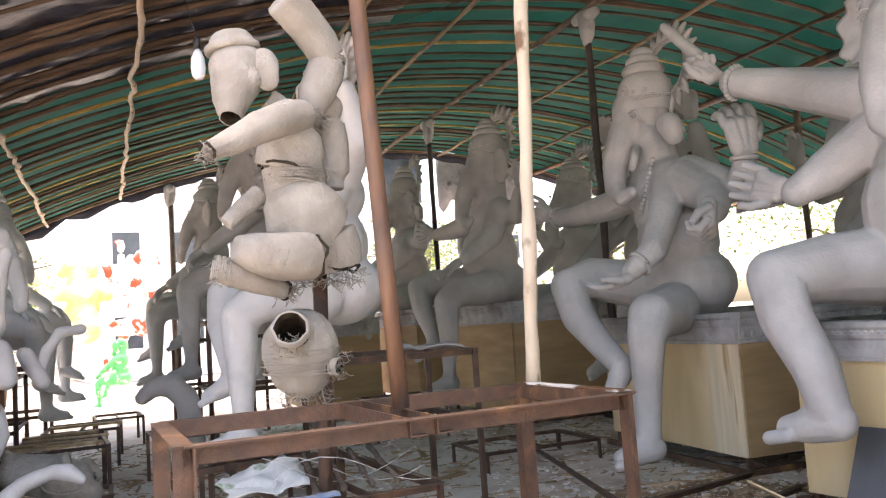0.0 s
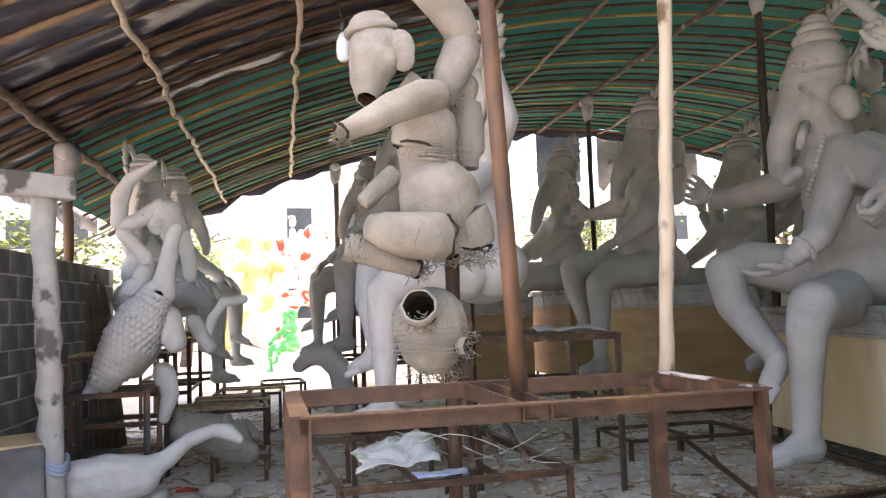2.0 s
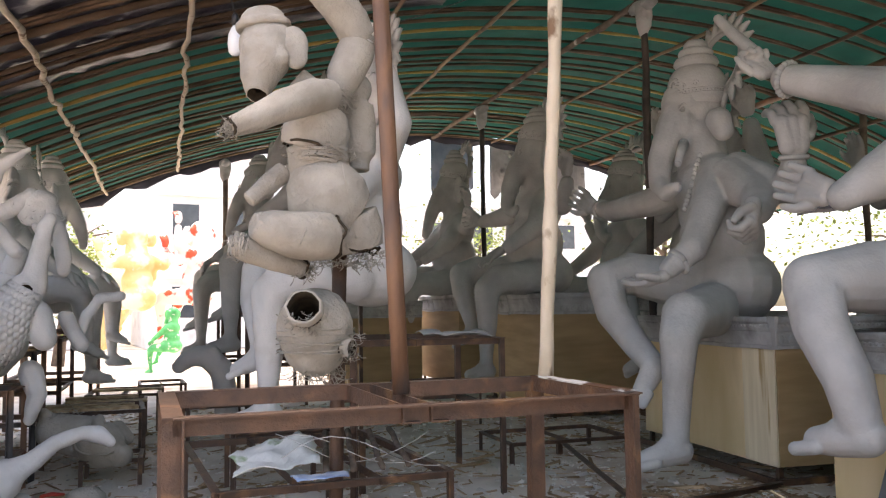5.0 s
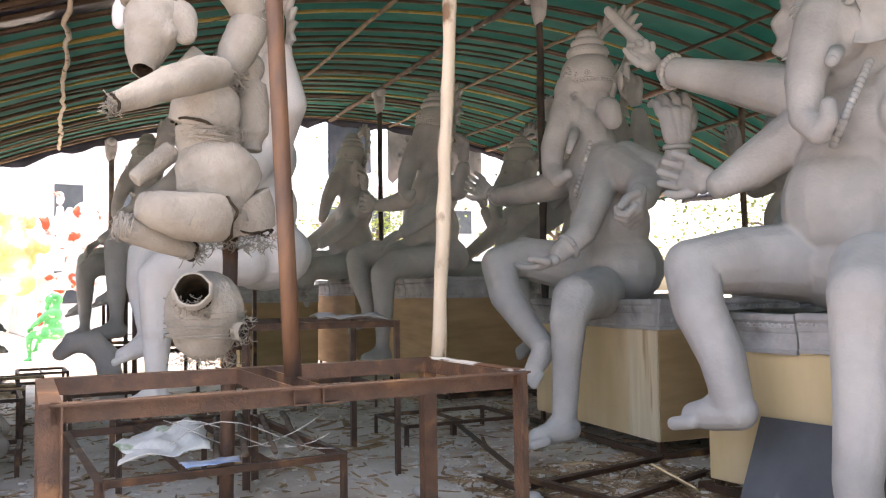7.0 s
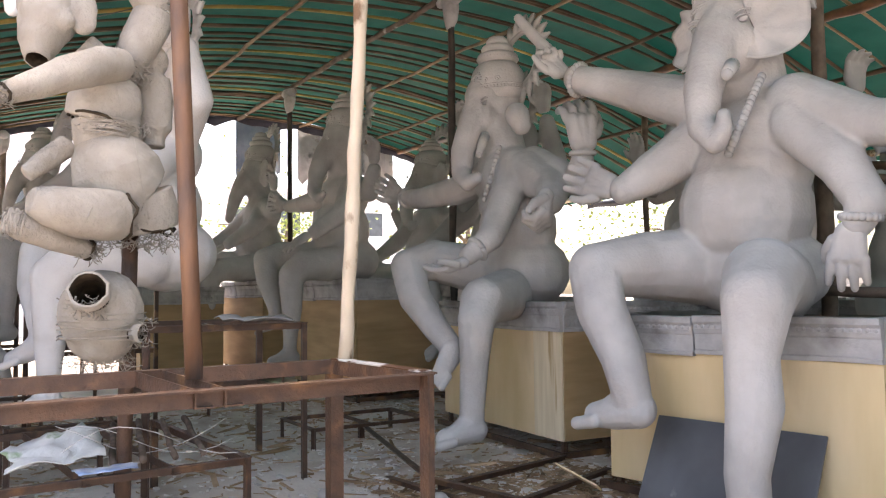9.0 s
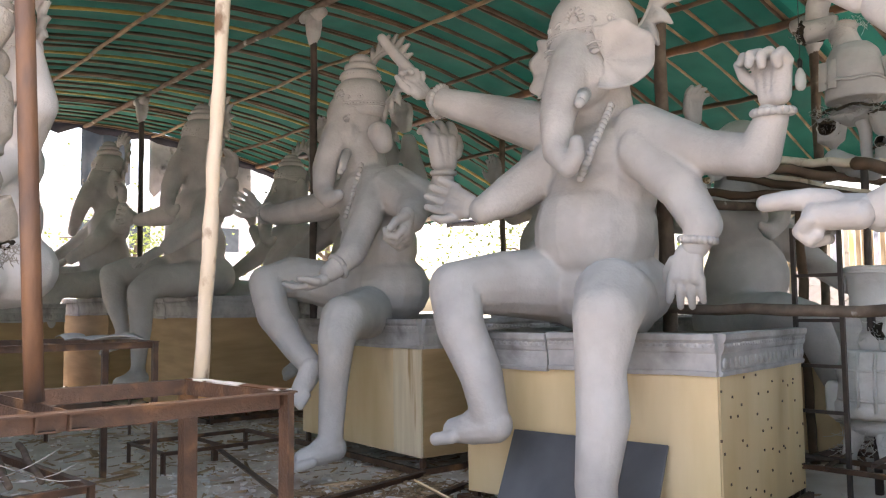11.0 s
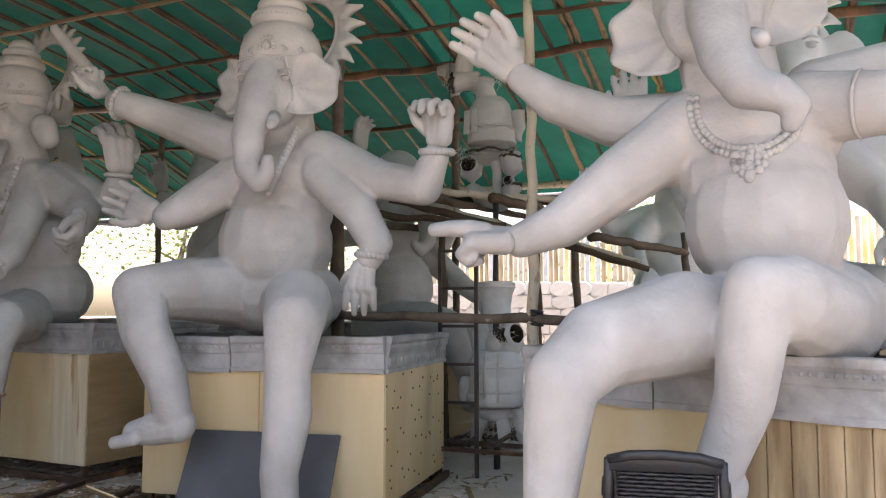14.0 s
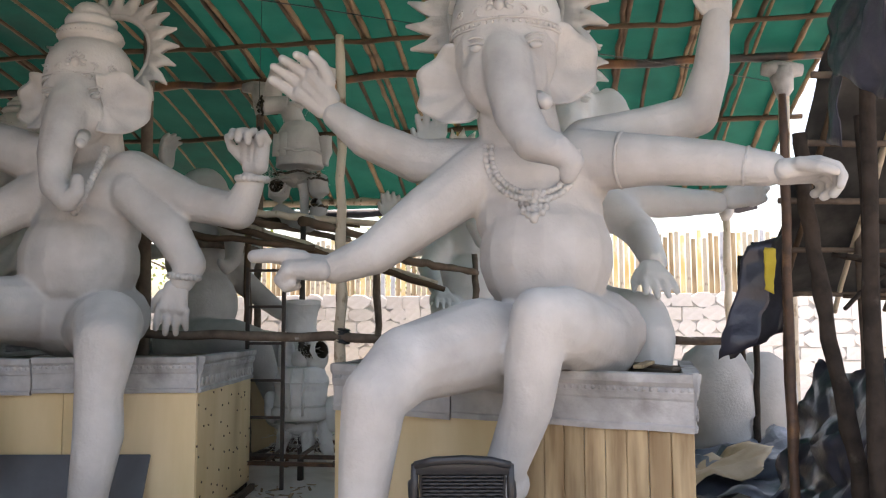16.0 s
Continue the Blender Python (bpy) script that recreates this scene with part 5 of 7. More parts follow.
TORSO = [
    lambda bm: cut(bm, [(0, -0.03, 0.27, 0.225), (0, -0.035, 0.36, 0.245), (0, -0.03, 0.50, 0.24)]),
    lambda bm: cut(bm, [(0, -0.03, 0.505, 0.236), (0, -0.025, 0.62, 0.232), (0, -0.01, 0.74, 0.20), (0, 0.0, 0.82, 0.14)]),
    lambda bm: cut(bm, [(0, 0.01, 0.80, 0.115), (0, 0.05, 0.93, 0.095), (0, 0.07, 0.98, 0.09)]),
    lambda bm: cut(bm, [(0, 0.16, 0.24, 0.115), (0, 0.19, 0.06, 0.11), (0, 0.16, -0.08, 0.095)]),
    lambda bm: limb(bm, [(-0.03, 0.15, -0.11, 0.095), (-0.08, -0.02, -0.19, 0.085), (-0.1, -0.16, -0.23, 0.09)]),
    lambda bm: cut(bm, [(0, -0.21, 0.26, 0.11), (0, -0.25, 0.08, 0.098), (0, -0.24, -0.06, 0.09), (0, -0.22, -0.19, 0.075)]),
    lambda bm: cut(bm, [(-0.02, -0.05, 0.28, 0.07), (-0.02, -0.09, 0.1, 0.052), (-0.02, -0.10, -0.16, 0.045)]),
    lambda bm: cut(bm, [(0, 0.09, 1.01, 0.10), (-0.03, 0.20, 1.02, 0.09), (-0.09, 0.34, 1.00, 0.098)]),
    lambda bm: cut(bm, [(0, 0.27, 1.10, 0.085), (0, 0.25, 1.22, 0.095), (0, 0.20, 1.36, 0.10), (0, 0.10, 1.45, 0.075)]),
    lambda bm: (ball(bm, (0.06, -0.22, 1.20), (0.13, 0.16, 0.2)), cut(bm, [(0.08, -0.28, 1.32, 0.12), (0.08, -0.30, 1.42, 0.11)])),
    lambda bm: cut(bm, [(0.03, -0.28, 0.68, 0.085), (0.04, -0.30, 0.52, 0.075), (0.04, -0.28, 0.38, 0.055)]),
]


def torso_details(bm):
    shade_lump(bm, (0.02, 0.0, 0.24), (0.19, 0.21, 0.08))
    shade_lump(bm, (0.02, 0.05, 1.0), (0.11, 0.11, 0.06))
    for y in (0.06, 0.15):
        box(bm, (0.012, 0.07, 0.24), Matrix.Translation((-0.235 + 0.04 * (y > 0.1), y, 0.56)) @ Matrix.Rotation(0.1, 4, "Y"), 0.003)
    for z, r in ((0.50, 0.25), (0.79, 0.135)):
        tube(bm, [(r * math.cos(a), r * math.sin(a) - 0.02, z + 0.012 * math.sin(5 * a)) for a in (math.pi * i / 14 for i in range(29))], 0.012, 5)
    bound(bm, (0, 0.06, 0.92), (0, 0.3, 1), 0.10, 0.2, 24, 70, 1.0)
    for k, (c, ax, r) in enumerate((((0, 0.17, 0.20), (0, 0, 1), 0.118), ((0, -0.22, 0.22), (0, 0, 1), 0.112), ((0, -0.03, 0.285), (0, 0, 1), 0.255), ((-0.09, 0.345, 1.0), (-0.3, 1, 0), 0.095), ((0, -0.24, -0.05), (0, 0, 1), 0.09))):
        seam(bm, c, ax, r, 1, 0.012, 71 + k)
    straw(bm, (-0.05, 0, 0.27), (0.2, 0.26, 0.05), 260, 0.1, 15)
    straw(bm, (0, 0.05, 1.02), (0.1, 0.2, 0.05), 120, 0.08, 16)


rough_statue("unfinished_figure", (7.06, 2.65, 2.70), TORSO, torso_details, "unfinished pale torso with hollow legs on a bamboo platform", PLASTER, 0.015,
             [((-0.10, 0.36, 1.0), (-0.75, 0.65, 0.0), 0.075, 0.14), ((-0.11, 0.17, 0.16), (-1, 0, 0.25), 0.075, 0.12), ((-0.09, -0.23, -0.02), (-1, 0, 0.1), 0.045, 0.12)], passes=3, lumps=0.5)


COLUMN = [
    lambda bm: drum(bm, [(0.235, 0.56), (0.275, 0.58), (0.275, 0.66), (0.25, 0.675), (0.245, 0.86), (0.258, 0.875), (0.255, 0.96), (0.24, 0.97), (0.215, 1.06)]),
    lambda bm: drum(bm, [(0.15, 1.36), (0.14, 1.45), (0.16, 1.60), (0.185, 1.69)]),
    lambda bm: limb(bm, [(0.0, -0.15, 1.12, 0.11), (-0.02, -0.16, 1.24, 0.10)]),
    lambda bm: limb(bm, [(0.02, 0.15, 1.08, 0.09), (0.02, 0.16, 1.26, 0.075)]),
    lambda bm: limb(bm, [(0.02, 0.30, 0.75, 0.08), (0.0, 0.29, 0.60, 0.075)]),
    lambda bm: limb(bm, [(0.02, -0.30, 0.72, 0.07), (0.0, -0.3, 0.5, 0.06)]),
    lambda bm: limb(bm, [(-0.03, 0.13, 0.5, 0.08), (-0.06, 0.17, 0.3, 0.055), (-0.06, 0.18, 0.2, 0.05)]),
    lambda bm: limb(bm, [(-0.05, -0.08, 0.5, 0.07), (-0.09, -0.1, 0.26, 0.06)]),
    lambda bm: limb(bm, [(0.0, -0.22, 0.52, 0.075), (0.0, -0.27, 0.28, 0.06)]),
]


def column_details(bm):
    shade_lump(bm, (0.03, 0, 0.5), (0.2, 0.22, 0.08))
    shade_lump(bm, (0.05, 0, 1.12), (0.12, 0.14, 0.12))
    shade_lump(bm, (0, 0, 1.35), (0.12, 0.12, 0.03))
    for y in (-0.10, 0.10, 0.02):
        tube(bm, [(-0.262, y, 0.62), (-0.256, y, 0.8), (-0.256, y, 0.94), (-0.215, y, 1.05)], 0.012, 5)
    for z, r in ((0.70, 0.25), (0.92, 0.258), (1.64, 0.172)):
        tube(bm, [(r * math.cos(a), r * math.sin(a), z) for a in (math.pi * i / 14 for i in range(29))], 0.011, 5)
    straw(bm, (0, 0, 0.42), (0.2, 0.24, 0.15), 240, 0.14, 17)
    straw(bm, (0, 0, 1.2), (0.12, 0.18, 0.1), 110, 0.09, 18)


rough_statue("unfinished_figure", (6.66, 2.44, 0.0), COLUMN, column_details, "unfinished hollow plaster torso with seams on an iron rod", WHITE_LIT_PLASTER, 0.016,
             [((-0.06, -0.21, 1.22), (-0.45, -0.85, 0.2), 0.085, 0.14)])
pole("iron_rod", (6.66, 2.44, 0.0), (6.66, 2.44, 2.45), 0.03, 0.03, DARK_STEEL, "dark iron rod holding the unfinished torso", "rod", wobble=0.002)

# ---- plinths ----
def band_piece(length, height, seed):
    """A moulded length of cornice along +y, its face towards -x: steps and a row of leaf-shaped bosses."""
    bm = bmesh.new()
    prof = [(0.05, 0.0), (-0.02, 0.0), (-0.024, 0.10), (-0.012, 0.13), (-0.018, 0.52), (-0.026, 0.56), (-0.034, 0.66), (-0.030, 0.76), (-0.046, 0.84), (-0.048, 0.98), (-0.03, 1.0), (0.05, 1.0)]
    n = max(2, int(length / 0.12))
    rings = []
    for i in range(n + 1):
        y = length * i / n
        rings.append([bm.verts.new((x + 0.004 * noise.noise((y * 5, k, seed)), y, z * height + 0.008 * noise.noise((y * 2.5, seed, k * 0.1)))) for k, (x, z) in enumerate(prof)])
    for a, b in zip(rings, rings[1:]):
        for k in range(len(prof)):
            bm.faces.new((a[k], a[(k + 1) % len(prof)], b[(k + 1) % len(prof)], b[k]))
    bm.faces.new(rings[0][::-1])
    bm.faces.new(rings[-1])
    m = max(1, int(length / 0.085))
    for i in range(m if seed > 2 else 0):
        ball(bm, (-0.02, length * (i + 0.5) / m, height * 0.3), (0.011, 0.026, height * 0.13), 6)
    for i in range(m * 2):
        ball(bm, (-0.031, length * (i + 0.5) / m / 2, height * 0.72), (0.010, 0.014, 0.014), 6)
    bmesh.ops.recalc_face_normals(bm, faces=bm.faces[:])
    return bm


def plinth(place, w, d, z0, z1, z2, label, front=None, side=None, boards=0.0, nails=False, seam=None, skew=0.0):
    """Plywood box on an iron base, with a cast band on top. Origin: the front corner at -y; front towards -x."""
    thing = empty("plinth", place, label, "plinth", "statue plinths")
    front, side = front or PLY, side or PLY
    h = z1 - z0
    if boards:
        n = 9
        for i in range(n):
            y = boards * i / n
            part("board", new_box((0.02, boards / n - 0.004, h), Matrix.Translation((0.012, y + boards / n / 2, z0 + h / 2)), 0.003), BOARDS, thing)
        part("front_panel", new_box((0.018, w - boards - 0.01, h), Matrix.Translation((0.009, boards + (w - boards) / 2, z0 + h / 2)), 0.003), front, thing)
    else:
        cut = seam or w * 0.5
        for y0, y1, off in ((0, cut, 0.0), (cut, w, 0.006)):
            part("front_panel", new_box((0.018, y1 - y0 - 0.006, h), Matrix.Translation((0.009 + off, (y0 + y1) / 2, z0 + h / 2)), 0.003), PINE if seam and not y0 else front, thing)
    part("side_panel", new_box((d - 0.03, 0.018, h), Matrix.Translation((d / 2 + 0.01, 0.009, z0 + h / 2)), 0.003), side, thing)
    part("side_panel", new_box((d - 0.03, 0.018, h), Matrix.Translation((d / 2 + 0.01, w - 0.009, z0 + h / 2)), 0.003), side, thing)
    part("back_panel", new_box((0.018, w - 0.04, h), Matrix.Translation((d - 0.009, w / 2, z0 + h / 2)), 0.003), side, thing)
    part("top_board", new_box((d - 0.06, w - 0.06, 0.03), Matrix.Translation((d / 2, w / 2, z2 - 0.05))), BARK, thing, "dark splintered wooden top")
    cut = w * 0.62
    part("cornice", band_piece(cut - 0.01, z2 - z1, 1), BAND, thing, "", False, pose(0, 0.0, z1))
    part("cornice", band_piece(w - cut, z2 - z1, 2), BAND, thing, "", False, pose(-0.008, cut, z1 - 0.012, 1.0))
    part("cornice", band_piece(d - 0.02, z2 - z1, 3), BAND, thing, "", False, pose(d, 0.0, z1, 0, 0, 90))
    part("cornice", band_piece(d - 0.02, z2 - z1, 4), BAND, thing, "", False, pose(0.01, w, z1, 0, 0, -90))
    if nails:
        rnd = random.Random(5)
        bm = bmesh.new()
        for i in range(8):
            for k in range(6):
                box(bm, (0.015, 0.008, 0.015), Matrix.Translation((0.12 + k * (d - 0.25) / 5 + rnd.uniform(-0.1, 0.1), -0.001, z0 + 0.08 + i * (h - 0.15) / 7 + rnd.uniform(-0.05, 0.05))))
        tagged(part("nail_heads", bm, RUST, thing, "rusty nail heads"), kind="stuff")
    for y in (0.05, w - 0.05):
        for x in (0.05, d - 0.05):
            part("leg", new_box((0.04, 0.04, z0 + 0.02), Matrix.Translation((x, y, z0 / 2 - 0.01))), RUST, thing)
    part("base_rail", new_box((0.04, w + 0.1, 0.05), Matrix.Translation((-0.04, w / 2, 0.05))), RUST, thing)
    part("base_rail", new_box((d, 0.04, 0.05), Matrix.Translation((d / 2, -0.03, 0.05))), RUST, thing)
    if skew:
        lean = Matrix.Identity(4)
        lean[1][0] = skew
        for ob in thing.children:
            m = ob.matrix_basis
            ob.data.transform(m.inverted() @ lean @ m)
    return thing


plinth(pose(4.535, 2.494, 0, 0, 0, 8), 1.87, 1.55, 0.1, 0.99, 1.243, "pale plywood plinth with nailed side and cast cornice", nails=True)
plinth(pose(3.76, -0.74, 0, 0, 0, -23), 2.5, 1.5, 0.06, 0.865, 1.19, "plinth of plywood and grained boards with cast cornice", boards=1.15, skew=0.30)
# Side panels get the darkened plywood, painting the shade on that face.
plinth(pose(4.645, 5.295, 0, 0, 0, -4), 2.1, 1.5, 0.155, 1.063, 1.32, "weathered plywood plinth, side darkened as if in shade", side=PLY_SHADED, seam=0.42)
# Far rows: same wood as the near plinths, painted darker for their shade.
plinth(pose(4.8, 9.55, 0, 0, 0, -2), 2.3, 1.5, 0.12, 1.32, 1.6, "brown plywood plinth darkened as if in shade", front=PLY_SHADED, side=PLY_SHADED)
plinth(pose(4.85, 13.2, 0, 0, 0, 0), 2.2, 1.5, 0.12, 1.36, 1.65, "brown plywood plinth darkened as if in shade", front=PLY_SHADED, side=PLY_SHADED)
plinth(pose(6.65, 13.8, 0, 0, 0, 0), 1.9, 1.5, 0.12, 1.22, 1.5, "brown plywood plinth darkened as if in shade", front=PLY_SHADED, side=PLY_SHADED)
for x, y, r in ((6.75, 4.9, 6), (5.95, 7.4, 0), (6.8, 10.7, 0), (5.75, -0.85, 8), (9.2, 0.3, 12), (9.4, 5.7, 0), (7.6, 3.0, 0)):
    plinth(pose(x, y, 0, 0, 0, r), 1.8, 1.35, 0.1, 1.02, 1.3 if y < 6 else 1.35, "plain plywood plinth of the rear rows", side=PLY)


rnd = random.Random(19)
for k in range(10):
    l = rnd.uniform(0.35, 0.7)
    tagged(link("splintered_board", new_box((l, rnd.uniform(0.05, 0.1), 0.022), None, 0.003), (BARK, BOARDS, HUT_WOOD)[k % 3], None, "", False, pose(4.42 + rnd.uniform(-0.15, 0.5), -0.62 + 0.09 * k + rnd.uniform(-0.03, 0.03), 1.185 + 0.02 * (k % 2), 0, rnd.uniform(-3, 3), rnd.uniform(-30, 25))),
           "dark splintered board lying on top of the plinth", "board", "loose boards")

plinth(pose(3.0, 13.7, 0, 0, 0, 0), 1.8, 1.35, 0.1, 1.26, 1.55, "brown plywood plinth darkened as if in shade", front=PLY_SHADED, side=PLY_SHADED)

# ---- iron stands ----
def angle_bar(a, b, w=0.05, t=0.006, roll=0.0):
    """An L-section steel bar from a to b."""
    a, b = Vector(a), Vector(b)
    d = b - a
    q = d.to_track_quat("Z", "Y").to_matrix().to_4x4() @ Matrix.Rotation(roll, 4, "Z")
    bm = bmesh.new()
    prof = [(0, 0), (w, 0), (w, t), (t, t), (t, w), (0, w)]
    lo = [bm.verts.new(Matrix.Translation(a) @ q @ Vector((x - w / 2, y - w / 2, 0))) for x, y in prof]
    hi = [bm.verts.new(Matrix.Translation(b) @ q @ Vector((x - w / 2, y - w / 2, 0))) for x, y in prof]
    for k in range(6):
        bm.faces.new((lo[k], lo[(k + 1) % 6], hi[(k + 1) % 6], hi[k]))
    bm.faces.new(lo[::-1])
    bm.faces.new(hi)
    bmesh.ops.recalc_face_normals(bm, faces=bm.faces[:])
    return bm


def iron_stand(place, w, d, h, mat, label, low=None, cross=(), bar=0.05, group="iron stands"):
    """Open table frame of angle iron: w along x, d along y."""
    thing = empty("iron_stand", place, label, "metal stand", group)
    for k, (x, y) in enumerate(((0, 0), (w, 0), (w, d), (0, d))):
        part("leg", angle_bar((x, y, 0), (x, y, h), bar, 0.007, k * math.pi / 2), mat, thing)
    ends = ((0, 0), (w, 0), (w, d), (0, d), (0, 0))
    for z in (h - bar / 2, low) if low else (h - bar / 2,):
        for (x0, y0), (x1, y1) in zip(ends, ends[1:]):
            part("rail", angle_bar((x0, y0, z), (x1, y1, z), bar, 0.007, math.pi), mat, thing)
    for x in cross:
        part("crossbar", angle_bar((x, 0, h - bar / 2), (x, d, h - bar / 2), bar, 0.007, math.pi / 2), mat, thing)
    return thing


# the large rusty frame in front, with the steel pole on its middle bar
big = iron_stand(pose(0.18, 2.93, 0, 0, 0, 1.5), 1.80, 0.93, 1.065, RUST, "large rusty angle-iron table frame with a crossbar", None, (0.84, 0.95), 0.07)
PEEL = material("peeling_white_paint", (0.55, 0.53, 0.50), (0.68, 0.66, 0.63), 7.0, 0.7, 0.6, 40, third=(0.10, 0.05, 0.028), third_scale=7.0, third_at=(0.47, 0.53), stretch=(1, 0.5, 1))
part("flaking_edge", new_box((0.072, 0.86, 0.006), Matrix.Translation((1.80, 0.47, 1.069))), PEEL, big, "peeling white paint on the rail")
pole("steel_pole", (1.075, 3.30, 1.07), (0.93, 3.34, 4.42), 0.036, 0.036, RUST_BRIGHT, "rust-streaked round steel pole welded to the frame", "pole", wobble=0.0, n=6, sides=16)
pole("wooden_pole", (1.985, 3.83, 1.065), (2.17, 3.82, 4.72), 0.038, 0.036, BAMBOO_PALE, "peeled pale wooden pole with knots", "pole", wobble=0.005, n=24)
pole("steel_post", (1.07, 4.72, 0.0), (1.05, 4.45, 1.75), 0.04, 0.04, RUST, "rusty pipe holding up the clay figure", "pole", wobble=0.0, n=4, sides=14)

iron_stand(pose(0.40, 4.40, 0, 0, 0, 4), 1.30, 1.75, 0.5, RUST, "low rusty iron frame with slats on the floor", None, (0.45, 0.9), 0.045)
for k in range(4):
    pole("wooden_batten", (1.0 + 0.16 * k, 4.6, 0.53), (1.25 + 0.16 * k, 6.0, 0.53), 0.02, 0.02, BARK, "splashed wooden batten across the low frame", "batten", "loose battens", 0.006, 5, k)
iron_stand(pose(1.45, 5.95, 0, 0, 0, -4), 1.15, 1.3, 1.19, RUST, "tall rusty stand under the white statue", 0.62, (0.5,), 0.05)
iron_stand(pose(0.62, 6.25, 0, 0, 0, 0), 0.7, 0.7, 0.52, RUST, "low stand under a statue foot", None, (), 0.04)
iron_stand(pose(1.0, 9.45, 0, 0, 0, 0), 1.3, 1.2, 1.6, RUST, "tall rusty stand of the aisle row", 0.8, (0.5,), 0.05)
iron_stand(pose(0.9, 12.2, 0, 0, 0, 0), 1.2, 1.2, 1.4, RUST, "tall rusty stand of the aisle row", 0.7, (0.5,), 0.05)
iron_stand(pose(-1.62, 6.95, 0, 0, 0, -2), 0.66, 0.55, 0.84, RUST_BRIGHT, "rusty stand with flaking paint under the peacock", 0.3, (0.3,), 0.045)
back_stand = iron_stand(pose(-1.7, 7.6, 0), 0.8, 0.6, 1.1, RUST_BRIGHT, "rusty stand with a worn board behind the peacock", 0.5, (), 0.045)
part("tray", new_box((0.82, 0.62, 0.02), Matrix.Translation((0.4, 0.3, 1.112)), 0.004), BOARDS, back_stand, "worn board")
iron_stand(pose(-1.85, 9.3, 0, 0, 0, 0), 0.95, 1.2, 1.15, RUST, "rusty stand under a seated statue", 0.6, (0.4,), 0.045)
iron_stand(pose(-1.7, 11.1, 0, 0, 0, 0), 0.95, 1.2, 1.2, RUST, "rusty stand under a seated statue", 0.6, (0.4,), 0.045)
for x, y, w, d, h in ((-0.95, 8.3, 0.9, 0.8, 0.5), (-0.9, 9.3, 0.8, 0.9, 0.45), (-0.75, 10.5, 0.8, 1.0, 0.45), (-0.2, 12.3, 0.6, 0.8, 0.4), (-0.5, 7.3, 0.45, 0.5, 0.22), (0.35, 8.4, 0.7, 0.7, 0.5), (3.1, 6.9, 1.2, 0.8, 0.2), (2.9, 9.5, 0.9, 0.9, 0.5)):
    iron_stand(pose(x, y, 0, 0, 0, (x * 37) % 7 - 3), w, d, h, RUST, "small low rusty iron frame on the floor", None, (w / 2,), 0.035)
for k, (x, y, l, r) in enumerate(((-0.9, 8.35, 0.8, 5), (-0.85, 9.5, 0.8, -4), (-0.9, 9.9, 0.75, 3), (-0.7, 10.8, 0.8, 0), (-1.0, 8.7, 0.85, -3))):
    tagged(link("plank", new_box((l, 0.16, 0.025), Matrix.Translation((l / 2, 0, 0.0)), 0.004), BOARDS, None, "", False, pose(x, y, 0.52 if k in (0, 4) else 0.475, 0, 0, r)), "grey dusty plank lying on an iron frame", "plank", "loose planks")
# floor rails near the plinths
for k, (a, b) in enumerate((((3.79, 7.4, 0.12), (3.1, 4.9, 0.12)), ((3.1, 4.9, 0.12), (3.35, 3.9, 0.1)), ((3.2, 4.9, 0.05), (4.6, 5.2, 0.05)), ((3.3, 4.2, 0.06), (4.5, 4.6, 0.06)), ((3.0, 5.3, 0.06), (3.2, 3.3, 0.06)))):
    tagged(link("steel_rail", angle_bar((0, 0, 0), Vector(b) - Vector(a), 0.05, 0.007, math.pi), RUST, None, "", False, Matrix.Translation(a)), "rusty angle iron lying on the floor", "steel bar", "floor rails")
for x, y in ((3.77, 7.3), (3.12, 4.95), (3.34, 3.98)):
    tagged(link("steel_stub", new_box((0.05, 0.05, 0.12), Matrix.Translation((0, 0, 0.06))), RUST, None, "", False, Matrix.Translation((x, y, -0.01))), "short rusty stub under a floor rail", "steel bar", "floor rails")
for k in range(5):
    tagged(link("steel_rail", angle_bar((0, 0, 0), (1.3, 0.1 * (k - 2), 0), 0.04, 0.006, math.pi), RUST, None, "", False, Matrix.Translation((5.95, 1.3 + 0.3 * k, 0.28 + 0.05 * (k % 2)))), "rusty iron bar under the unfinished torso", "steel bar", "floor rails")
iron_stand(pose(6.0, 1.3, 0), 1.3, 1.5, 0.28, RUST, "low rusty grid under the unfinished torso", None, (0.4, 0.8), 0.04)
ladder = empty("steel_ladder", pose(6.2, 2.80, 0), "narrow dark welded steel ladder frame", "ladder")
for y in (0.0, -0.34):
    part("rail", new_box((0.03, 0.03, 1.98), Matrix.Translation((0, y, 0.99))), DARK_STEEL, ladder)
for k in range(6):
    part("rung", new_box((0.025, 0.34, 0.025), Matrix.Translation((0, -0.17, 0.3 + 0.33 * k))), DARK_STEEL, ladder)

